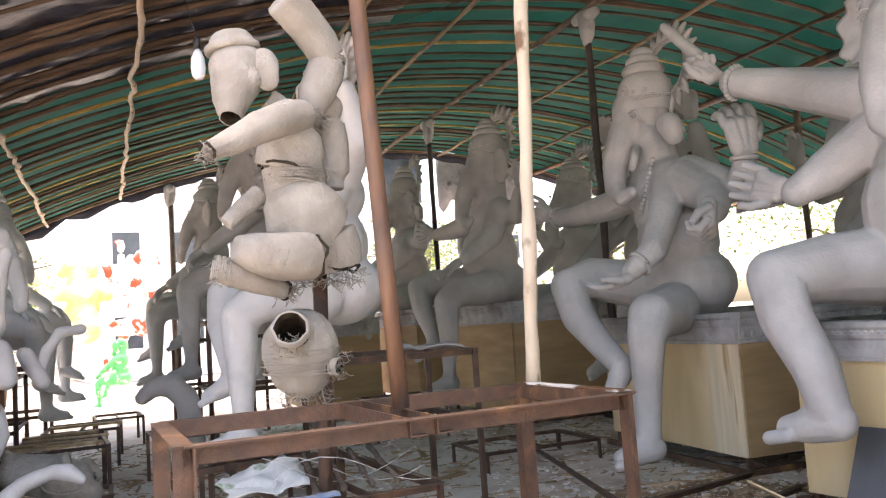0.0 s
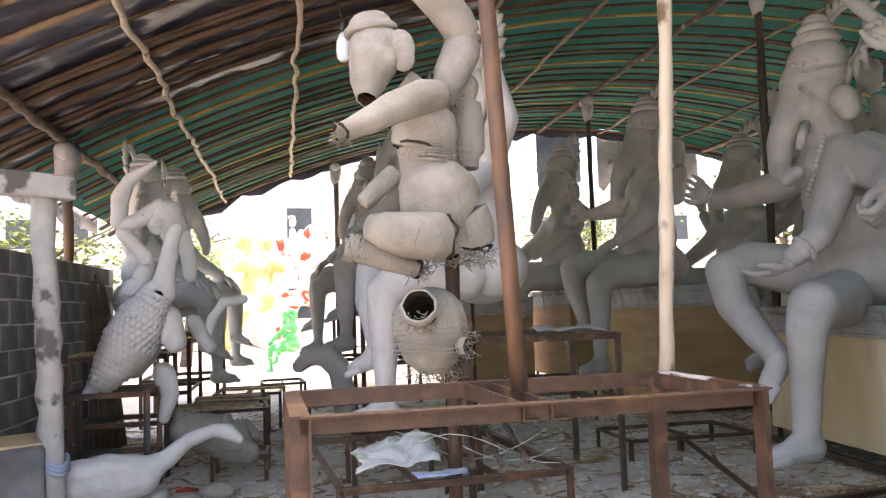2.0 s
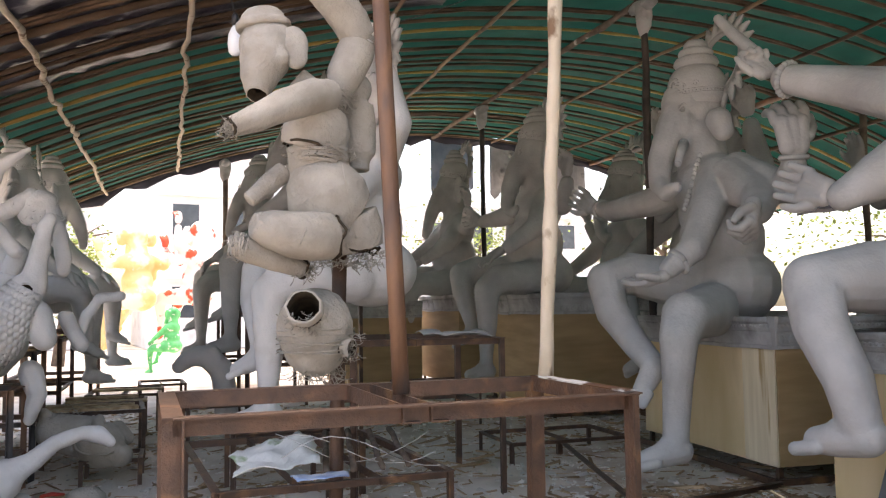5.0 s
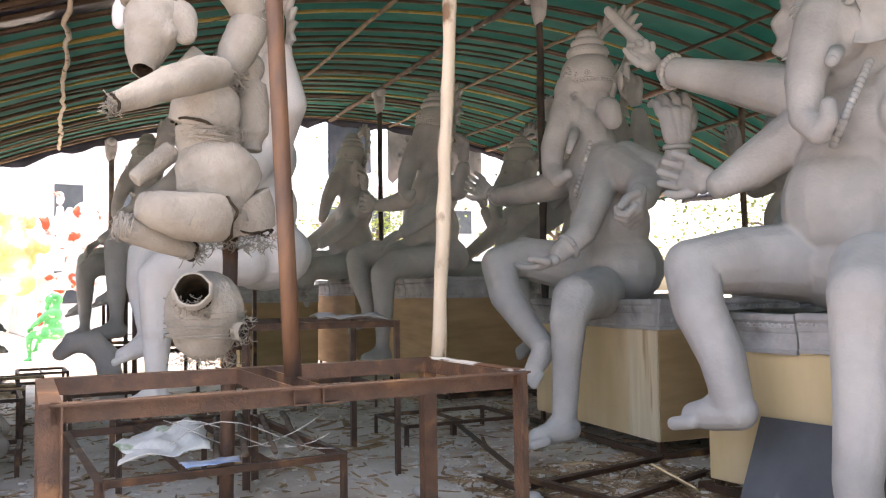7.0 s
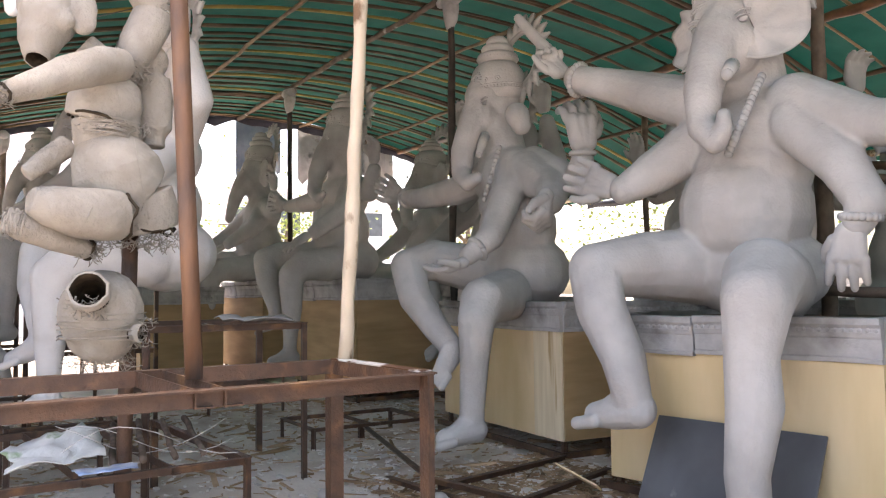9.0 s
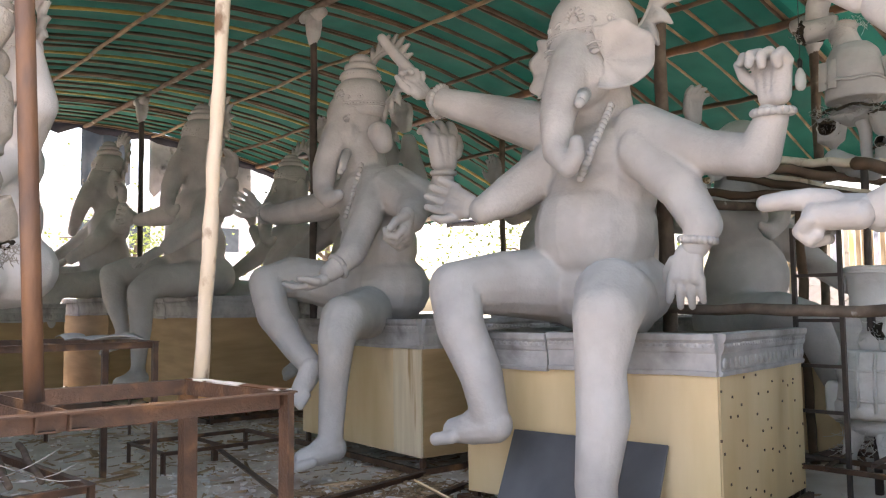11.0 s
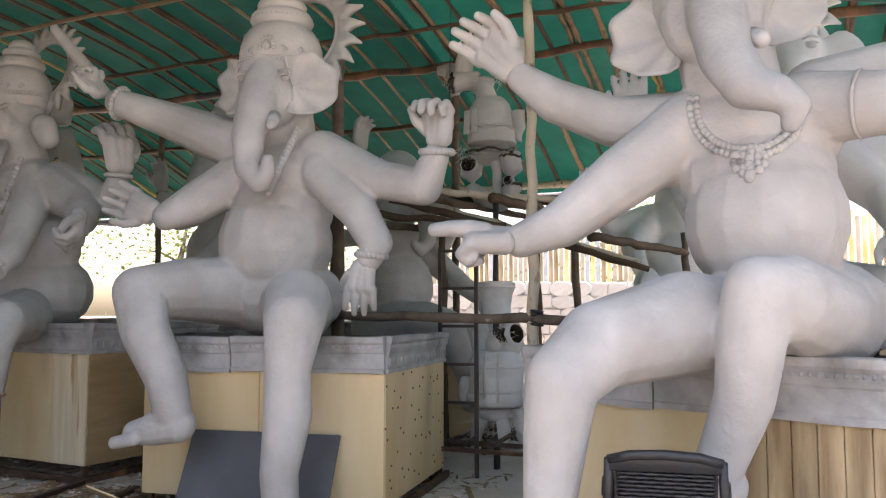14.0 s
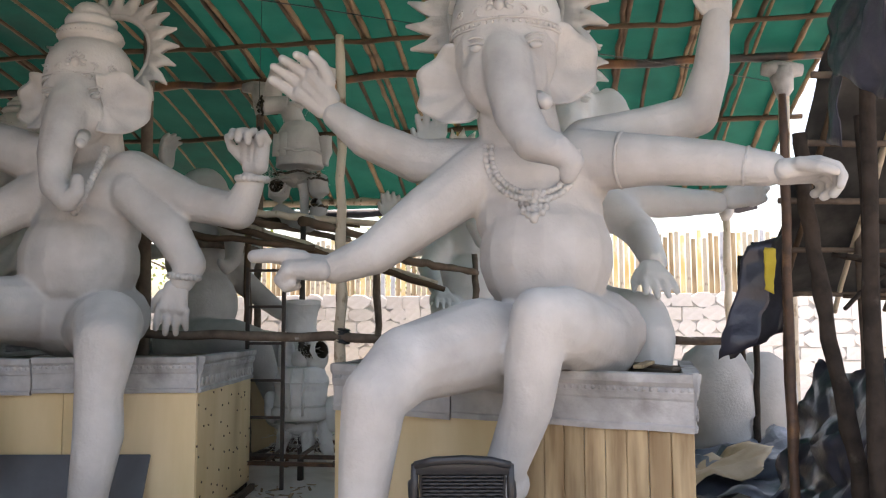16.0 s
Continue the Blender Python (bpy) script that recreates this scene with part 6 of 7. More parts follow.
# ---- bamboo platform behind the plinths ----
for k, (a, b, r, mat) in enumerate((((5.5, 3.75, 1.40), (5.5, 0.4, 1.33), 0.04, BARK), ((5.5, 0.5, 1.34), (6.5, -1.5, 1.30), 0.04, BARK), ((5.55, 3.7, 2.30), (5.95, 2.1, 2.12), 0.035, BAMBOO),
                                    ((6.2, 3.3, 2.45), (6.95, 1.1, 1.80), 0.035, BAMBOO), ((6.3, 3.3, 2.5), (7.1, 1.2, 1.86), 0.035, BAMBOO_PALE), ((6.4, 3.2, 2.56), (7.4, 1.9, 2.50), 0.04, BAMBOO_PALE),
                                    ((6.6, 3.3, 2.55), (7.5, 2.1, 2.5), 0.04, BAMBOO), ((6.9, 3.4, 2.52), (7.6, 2.4, 2.5), 0.04, BAMBOO), ((5.6, 2.9, 2.42), (8.6, 2.5, 2.46), 0.04, BAMBOO), ((5.9, 2.2, 2.36), (8.4, 1.9, 2.4), 0.045, BAMBOO),
                                    ((6.9, 1.6, 2.1), (9.0, 1.0, 2.08), 0.045, BAMBOO), ((5.7, 3.6, 2.22), (8.8, 3.4, 2.34), 0.04, BARK))):
    pole("scaffold_pole", a, b, r, r * 0.85, mat, "bamboo pole of the work platform, lashed level", "bamboo pole", "platform poles", 0.012, 14, k + 3)
for k, (x, y, z, mat) in enumerate(((5.53, 1.73, 3.85, BAMBOO_PALE), (7.5, 3.3, 2.6, BAMBOO), (7.6, 1.9, 2.55, BARK), (8.6, 2.6, 2.6, BAMBOO), (9.0, 1.0, 2.3, BARK), (5.7, 3.55, 2.5, BARK))):
    pole("scaffold_post", (x, y, 0), (x - 0.04, y + 0.02, z), 0.045, 0.038, mat, "upright bamboo stake of the work platform", "bamboo pole", "platform posts", 0.012, 16, k + 30)
bm = bmesh.new()
for k in range(6):
    tube(bm, [(0.055 * math.cos(a), 0.055 * math.sin(a), 0.02 * k - 0.05 + 0.01 * math.sin(a)) for a in (math.pi * i / 8 for i in range(17))], 0.012, 5)
tagged(link("rope_lashing", bm, RUBBER, None, "", True, Matrix.Translation((5.53, 1.73, 1.37))), "black rubber lashing round a bamboo joint", "lashing")

# ---- roof posts ----
roof_post(5.59, 8.43, 0.045, DARK_STEEL, "dark steel roof post with a cloth-wrapped head")
roof_post(5.59, 13.88, 0.045, DARK_STEEL, "dark steel roof post with a cloth-wrapped head")
roof_post(5.6, 3.50, 0.055, BARK, "dark plaster-splashed wooden roof post")
roof_post(5.7, -2.3, 0.05, BARK, "dark wooden roof post")
roof_post(9.5, -2.76, 0.06, BAMBOO_PALE, "pale wooden roof post with plastered head", top=4.62)
roof_post(9.5, 4.0, 0.05, BARK, "dark wooden roof post")
roof_post(9.5, 9.0, 0.05, BARK, "dark wooden roof post")
roof_post(13.0, -2.7, 0.06, BAMBOO_PALE, "pale wooden eave post")
roof_post(13.0, 1.5, 0.06, BAMBOO_PALE, "pale wooden eave post")
roof_post(13.0, 6.0, 0.06, BAMBOO_PALE, "pale wooden eave post")
roof_post(-2.0, 8.8, 0.055, RUST_BRIGHT, "reddish wooden eave post with a plastered head")
roof_post(-2.0, 14.5, 0.05, BARK, "dark wooden eave post")
roof_post(1.2, 16.8, 0.05, BARK, "dark wooden post at the open end")


# ---- hanging bulbs ----
def bulb(x, y, z, top, label, dx=0.03):
    thing = empty("hanging_bulb", Matrix.Translation((x, y, z)), label, "light bulb", "hanging bulbs")
    bm = bmesh.new()
    lathe(bm, [(0.012, 0.09), (0.026, 0.07), (0.042, 0.03), (0.046, -0.03), (0.04, -0.08), (0.022, -0.1)], Matrix(), 16)
    part("glass", bm, BULB, thing, "white glass", True)
    bm = bmesh.new()
    lathe(bm, [(0.02, 0.09), (0.022, 0.15), (0.012, 0.17)], Matrix(), 12)
    part("socket", bm, RUBBER, thing, "", True)
    part("cord", tube(bmesh.new(), line((0, 0, 0.16), (dx, 0, top - z), 4), 0.004, 5), RUBBER, thing)


BULB = material("white_glass", (0.75, 0.78, 0.8), (0.8, 0.82, 0.84), 3, 0.2, 0.0)
bulb(0.535, 5.17, 3.11, vault(0.3) - 0.05, "white unlit bulb hanging on a thin cord", -0.235)
bulb(2.85, 10.2, 4.05, vault(2.85) - 0.02, "white unlit bulb hanging on a thin cord")

bulb(6.9, 3.0, 3.30, vault(6.9) - 0.05, "small unlit bulb hanging on a thin cord over the platform")
pole("slack_cord", (1.5, 9.0, 4.3), (9.5, -2.6, 4.45), 0.006, 0.006, RUBBER, "thin black electric cord strung under the roof", "cord", wobble=0.01, n=24, sides=5)

# ---- end of the roof: ragged plastic edge ----
def valance(name, a_fn, n, drop, mat, label, seed):
    bm = bmesh.new()
    top, low = [], []
    for i in range(n + 1):
        p = Vector(a_fn(i / n))
        top.append(bm.verts.new(p))
        low.append(bm.verts.new(p + Vector((0.04 * noise.noise((i * 0.7, seed, 0)), 0.06 * noise.noise((i * 0.5, seed, 4)), -drop * (0.75 + 0.5 * noise.noise((i * 0.45, seed, 9)))))))
    for i in range(n):
        bm.faces.new((top[i], top[i + 1], low[i + 1], low[i]))
    ob = link(name, bm, mat, None, "", True)
    sol = ob.modifiers.new("thick", "SOLIDIFY")
    sol.thickness = 0.004
    return tagged(ob, label, "plastic sheet")


valance("edge_sheet", lambda u: (-2.7 + 16.1 * u, ROOF_Y1 + 0.02, vault(-2.7 + 16.1 * u) + 0.08), 80, 0.28, BLACK_TARP, "ragged black plastic hanging from the roof end", 1)
GREY_SHEET = material("grey_plastic_sheet", (0.4, 0.4, 0.42), (0.55, 0.55, 0.57), 4, 0.4, 0.6, 12, third=(0.1, 0.1, 0.11), third_scale=3)
valance("edge_sheet", lambda u: (ROOF_X0 - 0.02, 3.5 + 10 * u, vault(ROOF_X0) + 0.06), 60, 0.3, GREY_SHEET, "grey plastic sheet folded over the eave", 2)
valance("edge_sheet", lambda u: (ROOF_X1 + 0.02, ROOF_Y0 + 18 * u, vault(ROOF_X1) + 0.06), 60, 0.2, BLACK_TARP, "dark plastic folded over the far eave", 3)
BLUE_CLOTH = material("blue_sheet", (0.25, 0.32, 0.45), (0.4, 0.46, 0.58), 3, 0.6, 0.5, 10)
valance("hanging_cloth", lambda u: (5.6 + 1.0 * u, ROOF_Y1 + 0.03, vault(6.0) + 0.08), 12, 1.7, BLUE_CLOTH, "blue-grey cloth hanging at the open end", 4)

valance("hanging_cloth", lambda u: (7.0 + 2.4 * u, ROOF_Y1 + 0.03, vault(8.2) + 0.06), 22, 1.5, GREY_SHEET, "grey plastic sheet hanging at the open end", 6)

# ---- left side: block wall, splashed post and beam ----
wall = tagged(link("wall_blocks", new_box((0.17, 6.4, 2.0), Matrix.Translation((0, 0, 1.0))), MORTAR, None, "", False, pose(-2.08, 7.2, 0, 0, 0, -2)), "grey cement block wall", "wall", kind="structure")
block_meshes = []
rnd = random.Random(8)
for k in range(5):
    bm = new_box((0.19, 0.388, 0.188), None, 0.008)
    for v in bm.verts:
        v.co += Vector((rnd.uniform(-0.004, 0.004), rnd.uniform(-0.003, 0.003), rnd.uniform(-0.003, 0.003)))
    me = bpy.data.meshes.new("block")
    bm.to_mesh(me)
    bm.free()
    me.materials.append(BLOCK)
    block_meshes.append(me)
for row in range(10):
    for col in range(16):
        ob = new("block", block_meshes[rnd.randrange(5)])
        ob.parent = wall
        ob.location = (rnd.uniform(-0.004, 0.006), -3.0 + 0.4 * col - (0.2 if row % 2 else 0), 0.1 + 0.2 * row)
pole("splashed_post", (-1.52, 6.42, 0), (-1.56, 6.3, 2.32), 0.085, 0.09, WHITEWASH, "thick post splashed with white plaster", "post", wobble=0.012, n=18, seed=4)
tagged(link("timber_beam", new_box((1.5, 0.17, 0.17), None, 0.012), WHITEWASH, None, "", False, pose(-2.0, 5.95, 2.40, 0, 2, 32)), "white-splashed timber beam on the post", "beam")
bm = bmesh.new()
for k in range(3):
    tube(bm, [(0.1 * math.cos(a), 0.1 * math.sin(a), 0.03 * k + 0.03 * math.sin(2 * a)) for a in (math.pi * i / 8 for i in range(17))], 0.018, 5)
tagged(link("strap", bm, BLUE_CLOTH, None, "", True, Matrix.Translation((-1.52, 6.41, 0.36))), "blue-grey strap tied round the splashed post", "strap")
tagged(link("low_wall", new_box((0.5, 0.8, 0.56), Matrix.Translation((0, 0, 0.28)), 0.02), BLOCK, None, "", False, pose(-1.82, 6.6, -0.01, 0, 0, 5)), "low cement ledge beside the wall", "ledge")
tagged(link("board_offcut", new_box((0.42, 0.5, 0.02), None, 0.003), PLY, None, "", False, pose(-1.78, 6.5, 0.565, 2, 0, 30)), "pale plywood offcut lying on the ledge", "board")
for k in range(6):
    pole("timber_slab", (-1.88 + 0.04 * k, 9.2 + 0.13 * k, 0), (-1.93, 9.25 + 0.13 * k, 1.75 + 0.08 * (k % 3)), 0.05, 0.045, BARK, "dark rough slab leaning by the wall", "timber slab", "leaning slabs", 0.02, 6, k)

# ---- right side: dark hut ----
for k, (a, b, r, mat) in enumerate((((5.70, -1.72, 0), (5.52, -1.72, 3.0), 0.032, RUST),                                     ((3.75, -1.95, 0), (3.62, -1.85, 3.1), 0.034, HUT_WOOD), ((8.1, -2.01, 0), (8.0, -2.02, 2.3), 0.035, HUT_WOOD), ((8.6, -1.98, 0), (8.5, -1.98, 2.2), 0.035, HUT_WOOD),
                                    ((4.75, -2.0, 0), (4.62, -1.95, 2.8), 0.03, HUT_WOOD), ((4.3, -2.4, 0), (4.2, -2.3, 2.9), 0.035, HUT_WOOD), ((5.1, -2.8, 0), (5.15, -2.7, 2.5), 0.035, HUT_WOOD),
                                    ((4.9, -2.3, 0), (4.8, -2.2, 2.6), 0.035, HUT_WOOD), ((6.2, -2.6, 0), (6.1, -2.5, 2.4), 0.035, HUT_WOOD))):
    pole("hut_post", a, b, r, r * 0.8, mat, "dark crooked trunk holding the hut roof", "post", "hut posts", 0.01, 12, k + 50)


def crooked(name, pts, r, mat, label, category, group, seed):
    """A bent trunk or stick through a few points, with bulges at its knots."""
    P = [Vector(p) for p in pts]
    way = []
    for a, b in zip(P, P[1:]):
        way += [a.lerp(b, i / 6) - P[0] for i in range(6)]
    way.append(P[-1] - P[0])
    ob = link(name, tube(bmesh.new(), way, [r * (1.1 - 0.3 * i / len(way)) for i in range(len(way))], 9, r * 0.18, seed, 5), mat, None, label, True, Matrix.Translation(P[0]))
    return tagged(ob, label, category, group)


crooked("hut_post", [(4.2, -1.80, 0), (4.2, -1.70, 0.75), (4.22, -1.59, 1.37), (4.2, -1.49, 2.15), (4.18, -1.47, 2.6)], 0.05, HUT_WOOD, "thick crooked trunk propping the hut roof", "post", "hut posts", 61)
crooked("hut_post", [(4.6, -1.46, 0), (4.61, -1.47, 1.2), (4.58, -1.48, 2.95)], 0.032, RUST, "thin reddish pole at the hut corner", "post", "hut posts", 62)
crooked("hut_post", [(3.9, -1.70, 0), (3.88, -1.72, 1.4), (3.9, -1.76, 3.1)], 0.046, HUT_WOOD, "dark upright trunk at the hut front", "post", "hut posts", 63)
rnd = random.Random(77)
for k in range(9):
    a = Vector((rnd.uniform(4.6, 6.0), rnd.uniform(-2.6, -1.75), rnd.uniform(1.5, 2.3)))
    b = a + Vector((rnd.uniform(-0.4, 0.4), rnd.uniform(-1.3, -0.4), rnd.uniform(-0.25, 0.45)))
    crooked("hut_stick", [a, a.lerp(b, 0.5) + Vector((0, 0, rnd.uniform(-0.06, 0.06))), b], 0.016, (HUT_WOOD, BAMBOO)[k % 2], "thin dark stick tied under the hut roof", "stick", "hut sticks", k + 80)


def crumpled(name, corners, nu, nv, amp, freq, mat, label, seed, category="plastic sheet", floor=None):
    """A creased sheet between four corners."""
    c = [Vector(p) for p in corners]
    bm = bmesh.new()
    grid = []
    for i in range(nu + 1):
        row = []
        for j in range(nv + 1):
            u, v = i / nu, j / nv
            p = c[0].lerp(c[1], u).lerp(c[3].lerp(c[2], u), v)
            q = p * freq
            d = Vector((noise.noise((q.x, q.y, q.z + seed)), noise.noise((q.y, q.z, q.x + seed * 2)), abs(noise.noise((q.z + seed, q.x, q.y))) if floor is not None else noise.noise((q.z + seed, q.x, q.y))))
            d += 0.4 * Vector((noise.noise(q * 2.7), noise.noise(q * 2.9), abs(noise.noise(q * 2.5)) if floor is not None else noise.noise(q * 2.5)))
            p = p + d * amp
            if floor is not None:
                p.z = max(p.z, floor)
            row.append(bm.verts.new(p))
        grid.append(row)
    for i in range(nu):
        for j in range(nv):
            bm.faces.new((grid[i][j], grid[i + 1][j], grid[i + 1][j + 1], grid[i][j + 1]))
    ob = link(name, bm, mat, None, "", True)
    sol = ob.modifiers.new("thick", "SOLIDIFY")
    sol.thickness = 0.005
    return tagged(ob, label, category)


crumpled("yellow_rag", [(5.32, -1.50, 2.02), (5.30, -1.58, 2.0), (5.26, -1.56, 1.66), (5.30, -1.50, 1.70)], 6, 10, 0.03, 6.0, material("yellow_plastic", (0.6, 0.45, 0.05), (0.7, 0.55, 0.1), 4, 0.5, 0.3, 20), "strip of yellow plastic tied to the hut pole", 21)
crumpled("hanging_tarp", [(5.42, -1.20, 1.18), (5.38, -1.44, 1.30), (5.36, -1.60, 2.04), (5.40, -1.40, 2.02)], 10, 16, 0.07, 3.4, BLACK_TARP, "torn black plastic hanging beside the hut pole", 22)
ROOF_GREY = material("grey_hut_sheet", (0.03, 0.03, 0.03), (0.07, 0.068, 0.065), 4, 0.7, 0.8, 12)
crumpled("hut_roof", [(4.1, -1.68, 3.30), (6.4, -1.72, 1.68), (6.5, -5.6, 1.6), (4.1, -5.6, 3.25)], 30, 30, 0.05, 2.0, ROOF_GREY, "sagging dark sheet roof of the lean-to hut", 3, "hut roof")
for k in range(8):
    y = -1.76 - 0.42 * k
    pole("hut_rafter", (4.1, y, 3.22), (6.45, y - 0.12, 1.56), 0.024, 0.02, (BAMBOO, BAMBOO_PALE)[k % 2], "thin bamboo rafter under the hut roof", "bamboo rafter", "hut rafters", 0.012, 8, k + 70)
for k in range(5):
    x = 4.35 + 0.46 * k
    pole("hut_rafter", (x, -1.6, 3.0 - 0.325 * k), (x + 0.15, -5.5, 2.92 - 0.325 * k), 0.022, 0.02, BARK, "thin bamboo rafter under the hut roof", "bamboo rafter", "hut rafters", 0.012, 8, k + 90)
crumpled("hanging_tarp", [(4.15, -1.62, 3.0), (3.4, -1.66, 2.62), (3.2, -1.70, 3.5), (4.2, -1.66, 3.34)], 18, 14, 0.1, 2.5, BLACK_TARP, "black tarpaulin draped over the hut edge", 6)
crumpled("hanging_tarp", [(4.3, -1.66, 2.55), (4.12, -1.68, 2.5), (4.06, -1.7, 3.3), (4.2, -1.68, 3.3)], 8, 16, 0.05, 3.0, BLACK_TARP, "black plastic strip hanging at the hut corner", 16)
crumpled("hanging_tarp", [(6.0, -1.36, 1.2), (5.66, -1.70, 1.4), (5.57, -1.72, 2.15), (5.9, -1.52, 2.05)], 10, 14, 0.08, 3.0, BLACK_TARP, "torn black plastic hanging from a post", 7)
crumpled("crumpled_tarp", [(5.6, -1.05, 0.05), (7.9, -1.15, 0.05), (8.2, -2.4, 0.25), (5.4, -2.0, 0.2)], 26, 22, 0.22, 2.2, material("slate_blue_tarp", (0.06, 0.075, 0.10), (0.10, 0.12, 0.15), 3, 0.35, 0.6, 10, third=(0.25, 0.27, 0.3), third_scale=2.5, third_at=(0.6, 0.75)), "crumpled dark blue tarpaulin heap on the ground", 8, floor=0.0)
crumpled("crumpled_tarp", [(3.7, -1.6, 0.0), (5.9, -1.55, 0.0), (6.0, -2.1, 1.05), (3.7, -2.2, 1.15)], 40, 28, 0.16, 2.6, BLACK_TARP, "large fold of black plastic beside the hut", 9, floor=0.0)
crumpled("sacking", [(6.0, -0.85, 0.0), (7.0, -0.85, 0.0), (7.0, -1.7, 0.3), (6.0, -1.6, 0.25)], 14, 12, 0.2, 2.0, material("tan_sacking", (0.4, 0.32, 0.22), (0.5, 0.42, 0.32), 4, 0.9, 0.6, 25), "tan sacking heaped behind the plinth", 10, floor=0.0)
for k, (x, y, r, h) in enumerate(((8.3, -1.62, 0.42, 1.25), (9.6, -2.4, 0.4, 1.1))):
    bm = bmesh.new()
    lathe(bm, [(r * 0.8, 0), (r, 0.1), (r * 0.92, 0.35 * h), (r * 1.05, 0.4 * h), (r, 0.7 * h), (r * 0.7, 0.9 * h), (r * 0.3, h)], Matrix(), 24)
    tagged(link("plaster_mould", bm, PLASTER, None, "", True, pose(x, y, 0)), "pale domed plaster mould standing on the ground", "mould", "plaster moulds")

# ---- beyond the shed: stone wall, fence, houses, trees ----
stone_wall = tagged(link("wall_stone", new_box((0.5, 22.0, 2.0), Matrix.Translation((0.28, 0, 1.0))), MORTAR, None, "", False, pose(15.0, 0.0, 0)), "limewashed rubble stone wall", "wall", kind="structure")
stones = []
for k in range(8):
    bm = bmesh.new()
    n = rnd.choice((4, 6, 8, 8))
    ring = [(0.5 * math.cos(w) * k * rnd.uniform(0.86, 1.08), 0.5 * math.sin(w) * k * rnd.uniform(0.86, 1.08)) for w in (2 * math.pi * (i + 0.5) / n for i in range(n)) for k in (max(abs(math.cos(w)), abs(math.sin(w))) ** -0.7,)]
    lo = [bm.verts.new((0.05, a, b)) for a, b in ring]
    hi = [bm.verts.new((-0.02, a * 0.93, b * 0.92)) for a, b in ring]
    for i in range(n):
        bm.faces.new((lo[i], lo[(i + 1) % n], hi[(i + 1) % n], hi[i]))
    bm.faces.new(hi)
    bmesh.ops.recalc_face_normals(bm, faces=bm.faces[:])
    me = bpy.data.meshes.new("stone")
    bm.to_mesh(me)
    bm.free()
    me.materials.append(STONE)
    stones.append(me)
for row in range(8):
    y = -7.0
    while y < 9.8:
        w = rnd.uniform(0.3, 0.5)
        ob = new("stone", stones[rnd.randrange(8)])
        ob.parent = stone_wall
        ob.location = (-0.0, y + w / 2, 0.13 + 0.25 * row + rnd.uniform(-0.02, 0.02))
        ob.scale = (1, w * 1.12, 0.295)
        y += w
fence = empty("bamboo_fence", pose(16.8, 0, 1.6), "tall fence of bamboo and painted slats behind the stone wall", "fence")
slat_a = new_box((0.03, 0.085, 1.7), Matrix.Translation((0, 0, 0.85)))
mats = [BAMBOO_PALE, BOARDS, PAINT_ORANGE, GREY_SHEET]
slat_meshes = []
for mt in mats:
    me = bpy.data.meshes.new("slat")
    slat_a.to_mesh(me)
    me.materials.append(mt)
    slat_meshes.append(me)
slat_a.free()
for k in range(130):
    ob = new("slat", slat_meshes[rnd.choice((0, 0, 0, 1, 1, 2, 3))])
    ob.parent = fence
    ob.location = (rnd.uniform(-0.02, 0.02), -7 + 0.115 * k, rnd.uniform(-0.1, 0.1))

HOUSE = material("white_house_paint", (0.72, 0.71, 0.69), (0.8, 0.79, 0.77), 1.5, 0.8, 0.2, 20, third=(0.55, 0.53, 0.5), third_scale=0.8)
GLASS_DARK = material("dark_window", (0.05, 0.06, 0.07), (0.08, 0.09, 0.1), 2, 0.15, 0.0)


def house(place, w, d, storeys, label):
    thing = empty("house", place, label, "house", "distant houses")
    h = 3.1 * storeys
    part("wall", new_box((w, d, h), Matrix.Translation((0, 0, h / 2))), HOUSE, thing)
    part("roof", new_box((w + 0.5, d + 0.5, 0.25), Matrix.Translation((0, 0, h + 0.125))), HOUSE, thing)
    for s in range(storeys):
        part("ledge", new_box((w + 0.3, 0.35, 0.14), Matrix.Translation((0, -d / 2 - 0.15, 3.1 * s + 2.7))), HOUSE, thing)
        for k in range(int(w / 2.2)):
            x = -w / 2 + 1.2 + 2.2 * k
            win = part("window", new_box((1.15, 0.1, 1.35), Matrix.Translation((x, -d / 2 - 0.03, 3.1 * s + 1.75))), HOUSE, thing)
            part("pane", new_box((0.95, 0.06, 1.15), Matrix.Translation((x, -d / 2 - 0.07, 3.1 * s + 1.75))), GLASS_DARK, win)
    return thing


house(pose(3.5, 36, 0, 0, 0, 8), 9, 7, 3, "white three-storey house beyond the open end")
house(pose(-7, 38, 0, 0, 0, -6), 8, 7, 2, "white two-storey house beyond the yard")
house(pose(16, 40, 0, 0, 0, 0), 10, 7, 2, "pale house far behind the shed")

LEAF = material("sunlit_leaves", (0.16, 0.22, 0.05), (0.27, 0.32, 0.10), 3, 0.6, 0.2, 30, island=0.4)


